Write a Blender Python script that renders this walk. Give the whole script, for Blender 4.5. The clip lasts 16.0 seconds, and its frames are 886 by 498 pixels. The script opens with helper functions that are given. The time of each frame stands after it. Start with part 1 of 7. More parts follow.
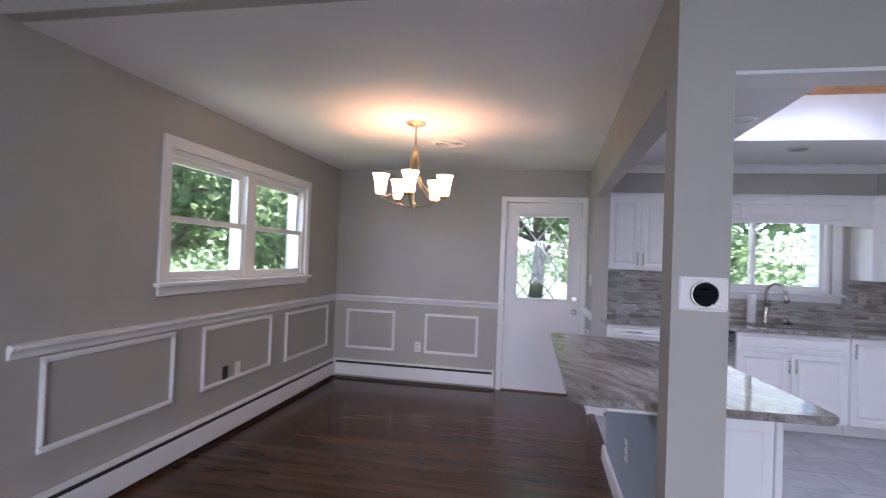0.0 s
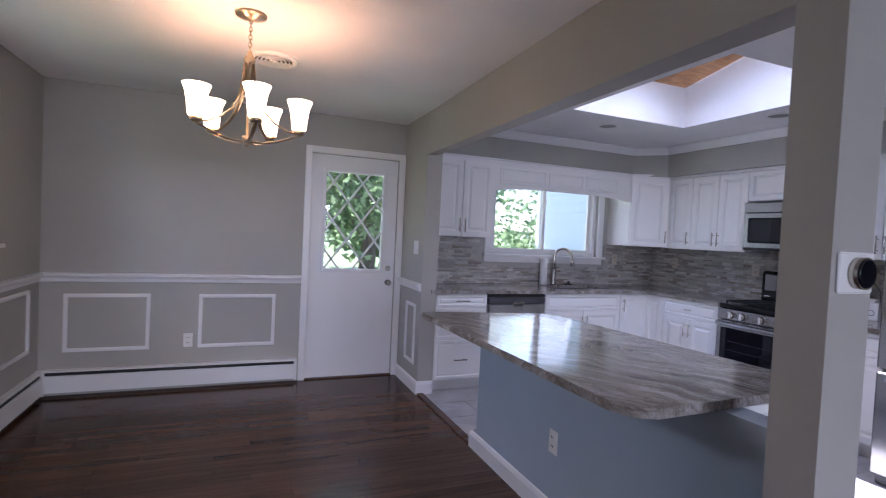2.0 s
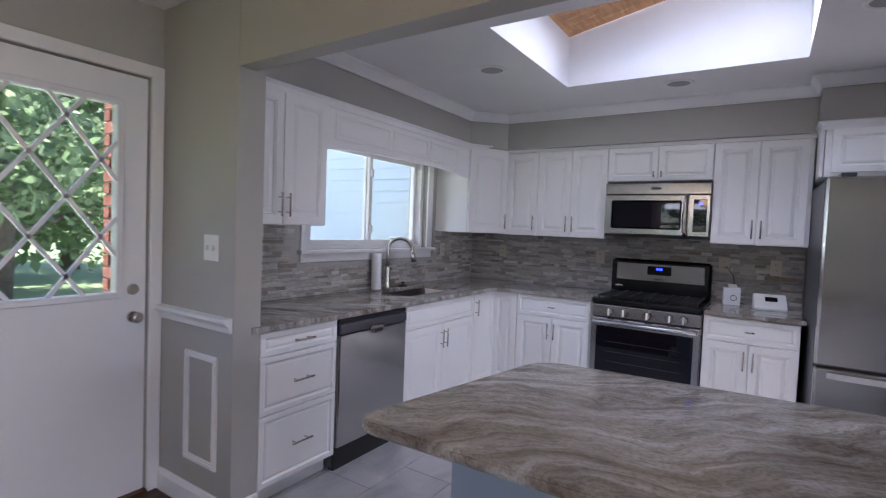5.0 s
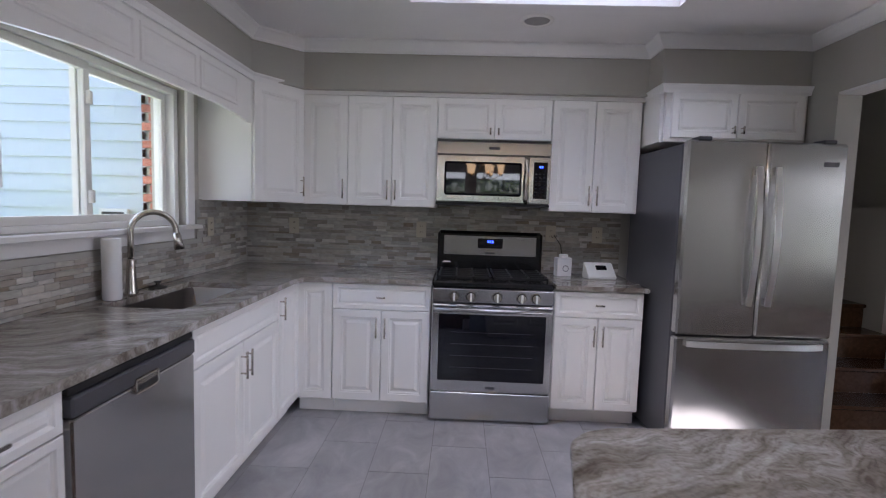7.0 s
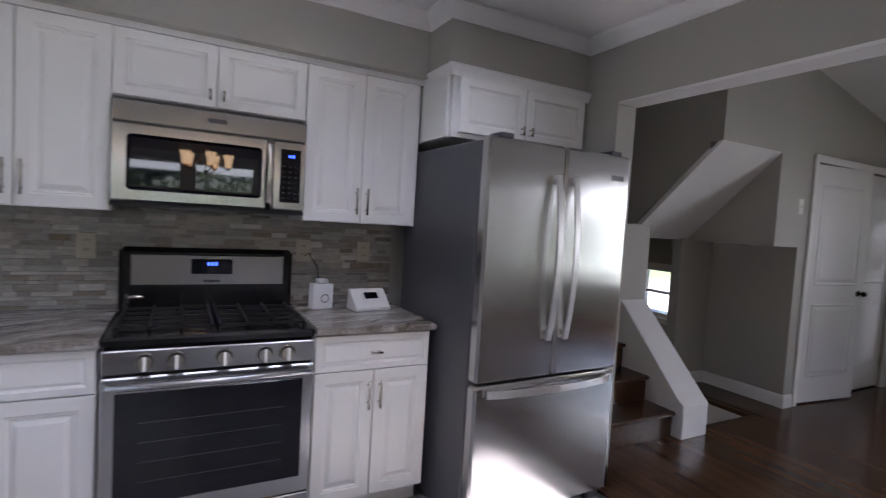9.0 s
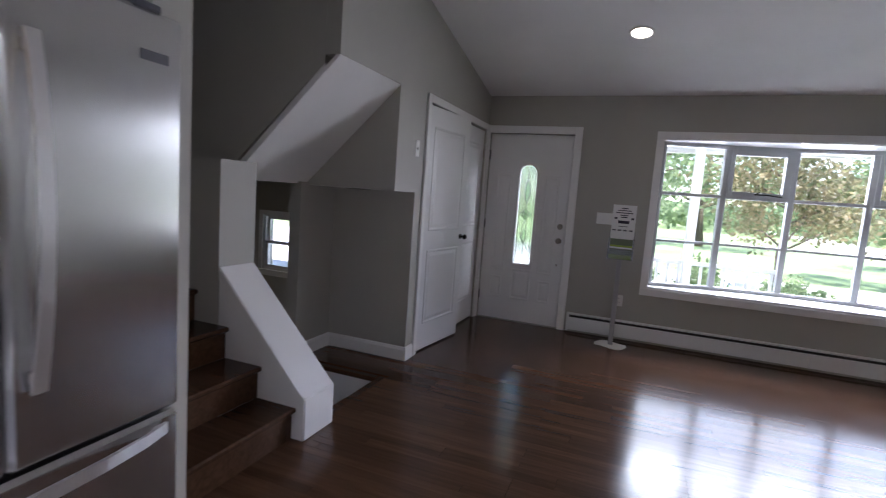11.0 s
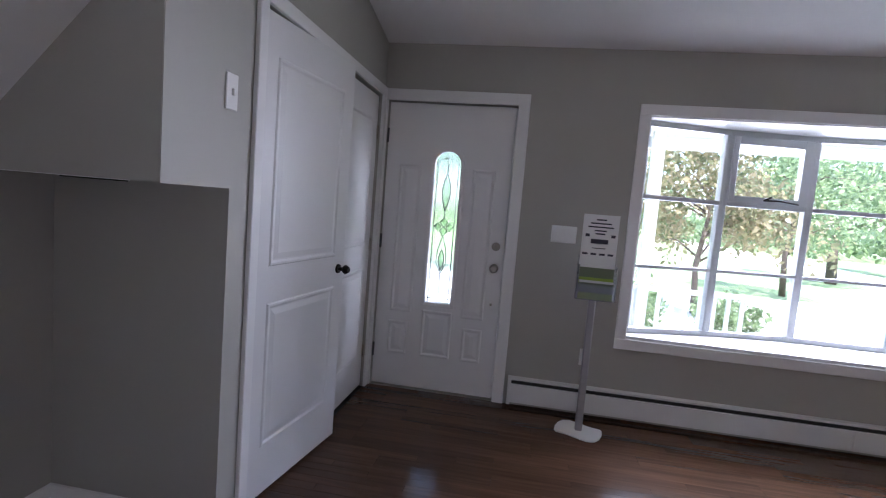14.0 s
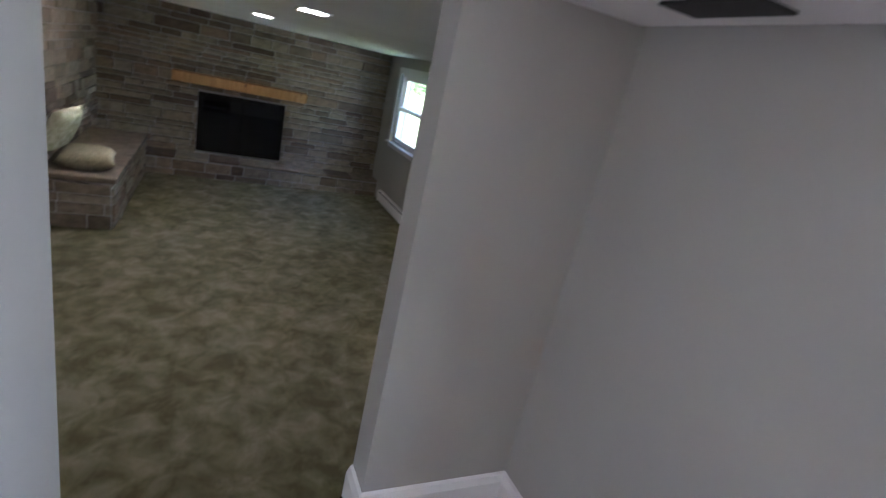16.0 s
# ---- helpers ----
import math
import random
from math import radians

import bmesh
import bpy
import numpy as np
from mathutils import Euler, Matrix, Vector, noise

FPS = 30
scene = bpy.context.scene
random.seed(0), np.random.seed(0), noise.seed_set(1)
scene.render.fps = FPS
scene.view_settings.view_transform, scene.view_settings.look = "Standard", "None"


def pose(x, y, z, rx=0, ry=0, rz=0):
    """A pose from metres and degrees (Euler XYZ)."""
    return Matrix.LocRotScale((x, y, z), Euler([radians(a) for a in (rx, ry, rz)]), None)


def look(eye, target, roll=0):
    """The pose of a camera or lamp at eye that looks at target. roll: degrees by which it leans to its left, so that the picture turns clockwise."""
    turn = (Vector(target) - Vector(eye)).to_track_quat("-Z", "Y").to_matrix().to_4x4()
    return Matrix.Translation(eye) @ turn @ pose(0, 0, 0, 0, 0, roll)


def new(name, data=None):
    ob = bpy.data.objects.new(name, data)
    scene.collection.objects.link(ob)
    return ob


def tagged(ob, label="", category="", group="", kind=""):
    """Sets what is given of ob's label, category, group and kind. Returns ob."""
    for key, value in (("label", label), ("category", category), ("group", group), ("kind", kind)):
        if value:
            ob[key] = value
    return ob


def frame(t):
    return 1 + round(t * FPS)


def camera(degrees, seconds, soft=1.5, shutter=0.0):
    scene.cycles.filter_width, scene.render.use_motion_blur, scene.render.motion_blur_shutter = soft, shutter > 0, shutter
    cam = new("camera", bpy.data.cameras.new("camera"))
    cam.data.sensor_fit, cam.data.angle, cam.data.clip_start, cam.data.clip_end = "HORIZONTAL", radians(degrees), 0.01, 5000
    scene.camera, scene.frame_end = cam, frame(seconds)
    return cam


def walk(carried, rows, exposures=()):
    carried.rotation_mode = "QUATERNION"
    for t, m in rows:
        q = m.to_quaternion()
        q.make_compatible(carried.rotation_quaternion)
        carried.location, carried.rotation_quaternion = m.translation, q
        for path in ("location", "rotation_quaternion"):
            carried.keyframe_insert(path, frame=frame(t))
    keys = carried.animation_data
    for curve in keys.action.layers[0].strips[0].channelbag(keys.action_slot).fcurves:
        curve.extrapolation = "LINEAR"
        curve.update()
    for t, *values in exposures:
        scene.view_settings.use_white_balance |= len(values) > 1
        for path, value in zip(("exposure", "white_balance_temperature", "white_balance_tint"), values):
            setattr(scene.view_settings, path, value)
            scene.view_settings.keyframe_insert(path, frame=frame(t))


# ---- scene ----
cam = camera(83.4, 16.0, soft=1.1, shutter=0.3)
# seconds, eye, target, roll
PATH = [
    (0, (0.378, -0.121, 1.428), (-0.006, 1.841, 1.462), 2.2),
    (0.5, (0.086, 0.041, 1.411), (0.08, 2.04, 1.387), 2.8),
    (1, (-0.159, 0.252, 1.394), (0.045, 2.241, 1.345), 2.0),
    (1.5, (-0.364, 0.51, 1.401), (0.114, 2.452, 1.361), 2.3),
    (2, (-0.568, 0.789, 1.394), (0.184, 2.641, 1.332), 2.8),
    (2.5, (-0.69, 1.113, 1.414), (0.28, 2.858, 1.293), 3.4),
    (3, (-0.769, 1.468, 1.432), (0.365, 3.112, 1.328), 3.6),
    (5.5, (-0.292, 3.124, 1.381), (1.52, 3.965, 1.282), 2.5),
    (6, (-0.108, 3.384, 1.369), (1.819, 3.91, 1.26), 3.2),
    (6.5, (0.078, 3.612, 1.361), (2.059, 3.853, 1.227), 3.5),
    (7, (0.302, 3.781, 1.362), (2.294, 3.847, 1.194), 1.8),
    (7.5, (0.532, 3.875, 1.379), (2.524, 3.782, 1.227), 2.0),
    (8, (0.803, 3.881, 1.389), (2.766, 3.528, 1.253), 2.5),
    (8.5, (1.068, 3.802, 1.416), (2.953, 3.15, 1.272), 2.9),
    (9, (1.282, 3.704, 1.392), (3.044, 2.766, 1.281), 3.4),
    (9.5, (1.446, 3.568, 1.383), (2.984, 2.294, 1.274), 3.7),
    (10, (1.604, 3.342, 1.365), (2.861, 1.793, 1.219), 3.5),
    (12.5, (2.147, 1.684, 1.367), (2.464, -0.275, 1.122), 4.9),
    (13, (2.211, 1.353, 1.363), (2.519, -0.61, 1.137), 4.7),
    (13.5, (2.349, 1.073, 1.373), (2.661, -0.894, 1.181), 4.7),
    (14, (2.469, 0.848, 1.356), (2.792, -1.118, 1.177), 4.7),
    (14.5, (2.616, 0.621, 1.339), (3.099, -1.308, 1.119), 4.1),
    (15, (2.817, 0.386, 1.282), (3.872, -1.29, 1.003), 3.3),
    (15.5, (3.082, 0.187, 1.259), (4.594, -1.051, 0.833), 6.2),
    (16, (3.318, 0.053, 1.146), (5.013, -0.805, 0.522), 12.8),
]
EXPOSURES = [(0, 2.5, 5550, 27), (1.5, 2.22, 5480, 29), (3, 2.3, 5400, 28), (5.5, 2.25, 5850, 24), (7.5, 2.2, 6050, 23), (8.5, 2.2, 6050, 23), (10, 2.25, 6000, 22), (12.5, 2.7, 5500, 26), (14.5, 2.8, 5600, 25), (15.5, 3.75, 5700, 22), (16, 4.3, 5500, 22)]
walk(cam, [(t, look(eye, target, roll)) for t, eye, target, roll in PATH], EXPOSURES)

# ---- world and sun ----
world = bpy.data.worlds.new("sky")
scene.world = world
world.use_nodes = True
wn, wl = world.node_tree.nodes, world.node_tree.links
sky = wn.new("ShaderNodeTexSky")
sky.sky_type, sky.sun_disc = "NISHITA", False
SUN_EL, SUN_AZ = radians(70), radians(-23)
sky.sun_elevation, sky.sun_rotation = SUN_EL, SUN_AZ
wl.new(sky.outputs[0], wn["Background"].inputs[0])
wn["Background"].inputs[1].default_value = 0.15
sun = new("sun", bpy.data.lights.new("sun", "SUN"))
sun.data.energy, sun.data.angle, sun.data.color = 5.0, radians(0.6), (1.0, 0.95, 0.86)
SUN_FROM = Vector((math.cos(SUN_EL) * math.sin(SUN_AZ), math.cos(SUN_EL) * math.cos(SUN_AZ), math.sin(SUN_EL)))
sun.matrix_world = look(SUN_FROM * 30, (0, 0, 0))


def window_light(name, m, w, h, watts, color=(0.95, 0.97, 1.0)):
    """Stands in for the sky's light in an opening."""
    ob = new(name, bpy.data.lights.new(name, "AREA"))
    ob.data.shape, ob.data.size, ob.data.size_y, ob.data.energy, ob.data.color = "RECTANGLE", w, h, watts, color
    ob.matrix_world = m
    return ob


window_light("sky_light_bay", look((0.25, -3.95, 1.5), (0.25, 0, 1.0)), 3.0, 1.5, 21)
window_light("sky_light_bay_high", look((0.25, -3.85, 2.1), (0.25, 0, 0.6)), 3.0, 0.5, 34)
window_light("sky_light_dining", look((-2.7, 3.6, 2.2), (0, 3.6, 0.9)), 1.9, 0.6, 7)
window_light("sky_light_skylight", look((2.35, 3.4, 3.25), (2.4, 3.35, 0)), 0.65, 1.0, 6.5)
window_light("sky_light_kitchen", look((2.5, 5.75, 1.6), (2.5, 2.0, 2.3)), 1.3, 0.7, 0.9)

# ---- materials ----


def material(name, color, rough=0.5, metal=0.0):
    m = bpy.data.materials.new(name)
    m.use_nodes = True
    b = m.node_tree.nodes["Principled BSDF"]
    b.inputs["Base Color"].default_value = (*color, 1)
    b.inputs["Roughness"].default_value = rough
    b.inputs["Metallic"].default_value = metal
    return m


def node(m, kind, **values):
    n = m.node_tree.nodes.new(kind)
    for key, value in values.items():
        n.inputs[key].default_value = value
    return n


def link(m, a, b):
    m.node_tree.links.new(a, b)


def bsdf(m):
    return m.node_tree.nodes["Principled BSDF"]


def coords(m, scale=(1, 1, 1), turn=(0, 0, 0), space="Object"):
    tc = node(m, "ShaderNodeTexCoord")
    mp = node(m, "ShaderNodeMapping", Scale=scale, Rotation=turn)
    link(m, tc.outputs[space], mp.inputs["Vector"])
    return mp.outputs["Vector"]


def ramp(m, source, stops):
    r = node(m, "ShaderNodeValToRGB")
    while len(r.color_ramp.elements) < len(stops):
        r.color_ramp.elements.new(0.5)
    for e, (pos, c) in zip(r.color_ramp.elements, stops):
        e.position, e.color = pos, (*c, 1)
    link(m, source, r.inputs[0])
    return r.outputs[0]


def bump(m, source, strength=0.1, distance=0.01):
    b = node(m, "ShaderNodeBump", Strength=strength, Distance=distance)
    link(m, source, b.inputs["Height"])
    link(m, b.outputs[0], bsdf(m).inputs["Normal"])


def painted(name, color, rough, spread=0.05, grain=260, relief=0.05):
    """Rolled paint: faint large patches and a fine orange-peel relief."""
    m = material(name, color, rough)
    big = node(m, "ShaderNodeTexNoise", Scale=1.3, Detail=4)
    fine = node(m, "ShaderNodeTexNoise", Scale=grain, Detail=2)
    v = coords(m)
    link(m, v, big.inputs["Vector"])
    link(m, v, fine.inputs["Vector"])
    lo = tuple(c * (1 - spread) for c in color)
    hi = tuple(min(1, c * (1 + spread)) for c in color)
    link(m, ramp(m, big.outputs[0], [(0.3, lo), (0.7, hi)]), bsdf(m).inputs["Base Color"])
    bump(m, fine.outputs[0], relief, 0.002)
    return m


M_WALL = painted("greige_wall_paint", (0.40, 0.385, 0.345), 0.6)
M_BLUE = painted("pale_blue_grey_paint", (0.39, 0.46, 0.53), 0.6)
M_CEIL = painted("white_ceiling_paint", (0.80, 0.79, 0.78), 0.9)
M_TRIM = painted("white_semigloss_trim", (0.78, 0.77, 0.76), 0.3, 0.02, 90, 0.03)
M_DOOR = painted("white_door_paint", (0.76, 0.75, 0.75), 0.35, 0.02, 90, 0.03)
M_CAB = painted("white_cabinet_paint", (0.80, 0.79, 0.77), 0.28, 0.02, 60, 0.02)
M_PLASTIC = material("white_plastic", (0.78, 0.77, 0.74), 0.35)
M_SLOT = material("dark_slot", (0.02, 0.02, 0.02), 0.6)
M_CREAM = material("almond_plastic", (0.55, 0.50, 0.40), 0.4)
M_PAPER = material("white_paper", (0.8, 0.8, 0.8), 0.7)
M_INK = material("printed_ink", (0.03, 0.03, 0.05), 0.6)
M_LIME = material("printed_lime", (0.30, 0.42, 0.05), 0.6)
M_PHOTO = material("printed_foliage", (0.14, 0.17, 0.10), 0.6)
M_RUBBER = material("black_rubber", (0.015, 0.015, 0.015), 0.6)
M_BLACK = material("black_enamel", (0.010, 0.010, 0.011), 0.16)
M_IRON = material("cast_iron", (0.008, 0.008, 0.009), 0.55)
M_BLKGLASS = material("black_glass", (0.006, 0.006, 0.010), 0.03)
M_SIDE = material("grey_enamel_side", (0.060, 0.060, 0.068), 0.38)
M_CLEAR = material("clear_acrylic", (0.9, 0.95, 1.0), 0.05)
bsdf(M_CLEAR).inputs["Transmission Weight"].default_value = 0.9
M_BRONZE = material("dark_bronze", (0.02, 0.017, 0.015), 0.3, 1.0)


def brushed(name, color, rough, axis):
    """Rolled metal: fine streaks along one axis in its gloss and relief."""
    m = material(name, color, rough, 1.0)
    bsdf(m).inputs["Anisotropic"].default_value = 0.75
    sc = [260.0, 260.0, 260.0]
    sc[axis] = 2.0
    n = node(m, "ShaderNodeTexNoise", Scale=1.0, Detail=3)
    link(m, coords(m, tuple(sc)), n.inputs["Vector"])
    w = node(m, "ShaderNodeTexNoise", Scale=2.2, Detail=2)
    link(m, coords(m), w.inputs["Vector"])
    r = node(m, "ShaderNodeMapRange")
    r.inputs["To Min"].default_value, r.inputs["To Max"].default_value = rough * 0.9, rough * 1.12
    link(m, n.outputs[0], r.inputs["Value"])
    link(m, r.outputs[0], bsdf(m).inputs["Roughness"])
    b = node(m, "ShaderNodeBump", Strength=0.012, Distance=0.0004)
    link(m, n.outputs[0], b.inputs["Height"])
    b2 = node(m, "ShaderNodeBump", Strength=0.22, Distance=0.012)
    link(m, w.outputs[0], b2.inputs["Height"])
    link(m, b.outputs[0], b2.inputs["Normal"])
    link(m, b2.outputs[0], bsdf(m).inputs["Normal"])
    return m


M_STEEL = brushed("brushed_stainless", (0.56, 0.55, 0.54), 0.20, 2)
M_STEELH = brushed("brushed_stainless_sideways", (0.50, 0.50, 0.51), 0.24, 0)
M_NICKEL = material("satin_nickel", (0.56, 0.52, 0.46), 0.25, 1.0)
M_POLE = material("silver_paint", (0.36, 0.35, 0.37), 0.45, 0.3)
M_HANDLE = material("satin_handle_steel", (0.74, 0.73, 0.72), 0.34, 1.0)
M_AGED = material("aged_nickel", (0.26, 0.235, 0.20), 0.32, 1.0)
M_BRASS = material("brushed_bronze_nickel", (0.45, 0.37, 0.26), 0.28, 1.0)


def pick(m, island):
    """A random number for each loose piece: an object of its own, or an island of a joined mesh."""
    if island:
        return node(m, "ShaderNodeNewGeometry").outputs["Random Per Island"]
    return node(m, "ShaderNodeObjectInfo").outputs["Random"]


def mix(m, a, b, f, kind="MIX"):
    x = m.node_tree.nodes.new("ShaderNodeMix")
    x.data_type, x.blend_type = "RGBA", kind
    for value, socket in ((f, x.inputs[0]), (a, x.inputs[6]), (b, x.inputs[7])):
        if isinstance(value, (int, float)):
            socket.default_value = value
        elif isinstance(value, tuple):
            socket.default_value = (*value, 1)
        else:
            link(m, value, socket)
    return x.outputs[2]


def world_at(m, scale):
    g = node(m, "ShaderNodeNewGeometry")
    mp = node(m, "ShaderNodeMapping", Scale=scale)
    link(m, g.outputs["Position"], mp.inputs["Vector"])
    return mp.outputs["Vector"]


def oak(name, island):
    """Dark stained oak strips: tone by strip, long grain, a glossy varnish."""
    m = material(name, (0.05, 0.025, 0.015), 0.2)
    rnd = pick(m, island)
    off = node(m, "ShaderNodeVectorMath")
    off.operation = "MULTIPLY_ADD"
    off.inputs[1].default_value = (0, 0, 0)
    link(m, world_at(m, (2.5, 38, 38)), off.inputs[0])
    off.inputs[1].default_value = (1, 1, 1)
    comb = node(m, "ShaderNodeCombineXYZ")
    mul = node(m, "ShaderNodeMath")
    mul.operation = "MULTIPLY"
    mul.inputs[1].default_value = 40
    link(m, rnd, mul.inputs[0])
    link(m, mul.outputs[0], comb.inputs[0])
    link(m, comb.outputs[0], off.inputs[2])
    n = node(m, "ShaderNodeTexNoise", Scale=1.0, Detail=6, Distortion=0.6)
    link(m, off.outputs[0], n.inputs["Vector"])
    tone = ramp(m, rnd, [(0, (0.060, 0.031, 0.018)), (0.5, (0.077, 0.040, 0.023)), (1, (0.098, 0.052, 0.029))])
    grain = ramp(m, n.outputs[0], [(0.32, (0.74, 0.72, 0.70)), (0.68, (1.15, 1.12, 1.10))])
    link(m, mix(m, tone, grain, 1.0, "MULTIPLY"), bsdf(m).inputs["Base Color"])
    smudge = node(m, "ShaderNodeTexNoise", Scale=2.5, Detail=5)
    link(m, world_at(m, (1, 1, 1)), smudge.inputs["Vector"])
    r = node(m, "ShaderNodeMapRange")
    r.inputs["To Min"].default_value, r.inputs["To Max"].default_value = 0.11, 0.24
    link(m, smudge.outputs[0], r.inputs["Value"])
    link(m, r.outputs[0], bsdf(m).inputs["Roughness"])
    bsdf(m).inputs["Specular IOR Level"].default_value = 0.22
    bump(m, n.outputs[0], 0.02, 0.001)
    return m


M_WOOD = oak("dark_oak_joined", True)
M_WOODP = oak("dark_oak_strips", False)


def porcelain(name):
    m = material(name, (0.4, 0.4, 0.4), 0.3)
    v = world_at(m, (1.3, 2.0, 1))
    n = node(m, "ShaderNodeTexNoise", Scale=3.0, Detail=8, Roughness=0.6, Distortion=0.8)
    link(m, v, n.inputs["Vector"])
    base = ramp(m, n.outputs[0], [(0.3, (0.27, 0.265, 0.275)), (0.55, (0.36, 0.355, 0.365)), (0.75, (0.45, 0.44, 0.45))])
    tone = ramp(m, pick(m, False), [(0, (0.92, 0.92, 0.92)), (1, (1.06, 1.06, 1.06))])
    link(m, mix(m, base, tone, 1.0, "MULTIPLY"), bsdf(m).inputs["Base Color"])
    bump(m, n.outputs[0], 0.05, 0.004)
    return m


M_TILE = porcelain("grey_porcelain")
M_GROUT = material("grey_grout", (0.24, 0.235, 0.23), 0.9)


def granite(name, turn):
    """Polished fantasy-brown stone: long bent bands of white, grey and brown, with fine grains."""
    m = material(name, (0.4, 0.36, 0.32), 0.08)
    v = coords(m, (1, 1, 1), (0, 0, radians(turn)))
    warp = node(m, "ShaderNodeTexNoise", Scale=2.2, Detail=3)
    link(m, v, warp.inputs["Vector"])
    add = node(m, "ShaderNodeVectorMath")
    add.operation = "MULTIPLY_ADD"
    add.inputs[1].default_value = (0.42, 0.42, 0.42)
    link(m, warp.outputs["Color"], add.inputs[0])
    link(m, v, add.inputs[2])
    st = node(m, "ShaderNodeMapping", Scale=(2.3, 15, 8))
    link(m, add.outputs[0], st.inputs["Vector"])
    band = node(m, "ShaderNodeTexNoise", Scale=1.0, Detail=9, Roughness=0.62, Distortion=0.5)
    link(m, st.outputs[0], band.inputs["Vector"])
    base = ramp(m, band.outputs[0], [(0.32, (0.13, 0.11, 0.09)), (0.40, (0.21, 0.185, 0.16)), (0.49, (0.28, 0.26, 0.235)), (0.57, (0.36, 0.345, 0.325)), (0.68, (0.47, 0.46, 0.44))])
    fine = node(m, "ShaderNodeTexNoise", Scale=90, Detail=3)
    link(m, v, fine.inputs["Vector"])
    crackle = node(m, "ShaderNodeTexNoise", Scale=14, Detail=8, Roughness=0.7, Distortion=1.2)
    link(m, st.outputs[0], crackle.inputs["Vector"])
    crackle.inputs["Scale"].default_value = 5
    blot = ramp(m, crackle.outputs[0], [(0.40, (0.62, 0.58, 0.53)), (0.48, (1, 0.98, 0.96)), (0.62, (1.15, 1.15, 1.15))])
    speck = ramp(m, fine.outputs[0], [(0.36, (0.75, 0.72, 0.70)), (0.5, (1, 1, 1)), (0.66, (1.08, 1.08, 1.08))])
    link(m, mix(m, mix(m, base, speck, 0.7, "MULTIPLY"), blot, 0.8, "MULTIPLY"), bsdf(m).inputs["Base Color"])
    bump(m, band.outputs[0], 0.02, 0.002)
    return m


M_STONE = granite("brown_granite", 62)


def mosaic(name, island):
    m = material(name, (0.4, 0.38, 0.35), 0.3)
    rnd = pick(m, island)
    tone = ramp(m, rnd, [(0.0, (0.20, 0.175, 0.15)), (0.2, (0.50, 0.49, 0.46)), (0.4, (0.31, 0.285, 0.25)), (0.6, (0.43, 0.395, 0.345)), (0.8, (0.58, 0.56, 0.52)), (1.0, (0.27, 0.225, 0.175))])
    n = node(m, "ShaderNodeTexNoise", Scale=1.0, Detail=6)
    link(m, world_at(m, (25, 25, 70)), n.inputs["Vector"])
    vein = ramp(m, n.outputs[0], [(0.3, (0.82, 0.82, 0.82)), (0.7, (1.12, 1.12, 1.12))])
    link(m, mix(m, tone, vein, 1.0, "MULTIPLY"), bsdf(m).inputs["Base Color"])
    r = ramp(m, rnd, [(0.0, (0.45, 0.45, 0.45)), (0.3, (0.12, 0.12, 0.12)), (0.6, (0.4, 0.4, 0.4)), (1.0, (0.15, 0.15, 0.15))])
    link(m, r, bsdf(m).inputs["Roughness"])
    return m


M_MOSP = mosaic("mosaic_pieces", False)
M_MOSJ = mosaic("mosaic_joined", True)
M_MORTAR = material("pale_mortar", (0.40, 0.385, 0.36), 0.9)


def rough_stone(name, stops, scale, island=False):
    m = material(name, stops[0][1], 0.85)
    tone = ramp(m, pick(m, island), stops)
    n = node(m, "ShaderNodeTexNoise", Scale=scale, Detail=8, Roughness=0.65)
    link(m, world_at(m, (1, 1, 1.6)), n.inputs["Vector"])
    vein = ramp(m, n.outputs[0], [(0.3, (0.6, 0.6, 0.6)), (0.7, (1.3, 1.3, 1.3))])
    link(m, mix(m, tone, vein, 1.0, "MULTIPLY"), bsdf(m).inputs["Base Color"])
    bump(m, n.outputs[0], 0.6, 0.02)
    return m


M_LEDGE = rough_stone("brown_ledge_stone", [(0, (0.12, 0.085, 0.06)), (0.25, (0.24, 0.20, 0.15)), (0.6, (0.32, 0.28, 0.21)), (0.85, (0.27, 0.20, 0.14)), (1, (0.09, 0.065, 0.05))], 9)
M_BRICK = rough_stone("red_brick", [(0, (0.25, 0.08, 0.05)), (1, (0.38, 0.14, 0.09))], 30)


def carpet(name):
    m = material(name, (0.25, 0.22, 0.15), 0.97)
    n = node(m, "ShaderNodeTexNoise", Scale=5.5, Detail=6, Roughness=0.6, Distortion=0.4)
    link(m, coords(m), n.inputs["Vector"])
    f = node(m, "ShaderNodeTexNoise", Scale=220, Detail=2)
    link(m, coords(m), f.inputs["Vector"])
    base = ramp(m, n.outputs[0], [(0.36, (0.11, 0.098, 0.045)), (0.5, (0.18, 0.160, 0.085)), (0.66, (0.27, 0.245, 0.16))])
    link(m, mix(m, base, ramp(m, f.outputs[0], [(0.3, (0.7, 0.7, 0.7)), (0.7, (1.2, 1.2, 1.2))]), 1.0, "MULTIPLY"), bsdf(m).inputs["Base Color"])
    bump(m, f.outputs[0], 0.7, 0.006)
    return m


M_CARPET = carpet("beige_carpet")


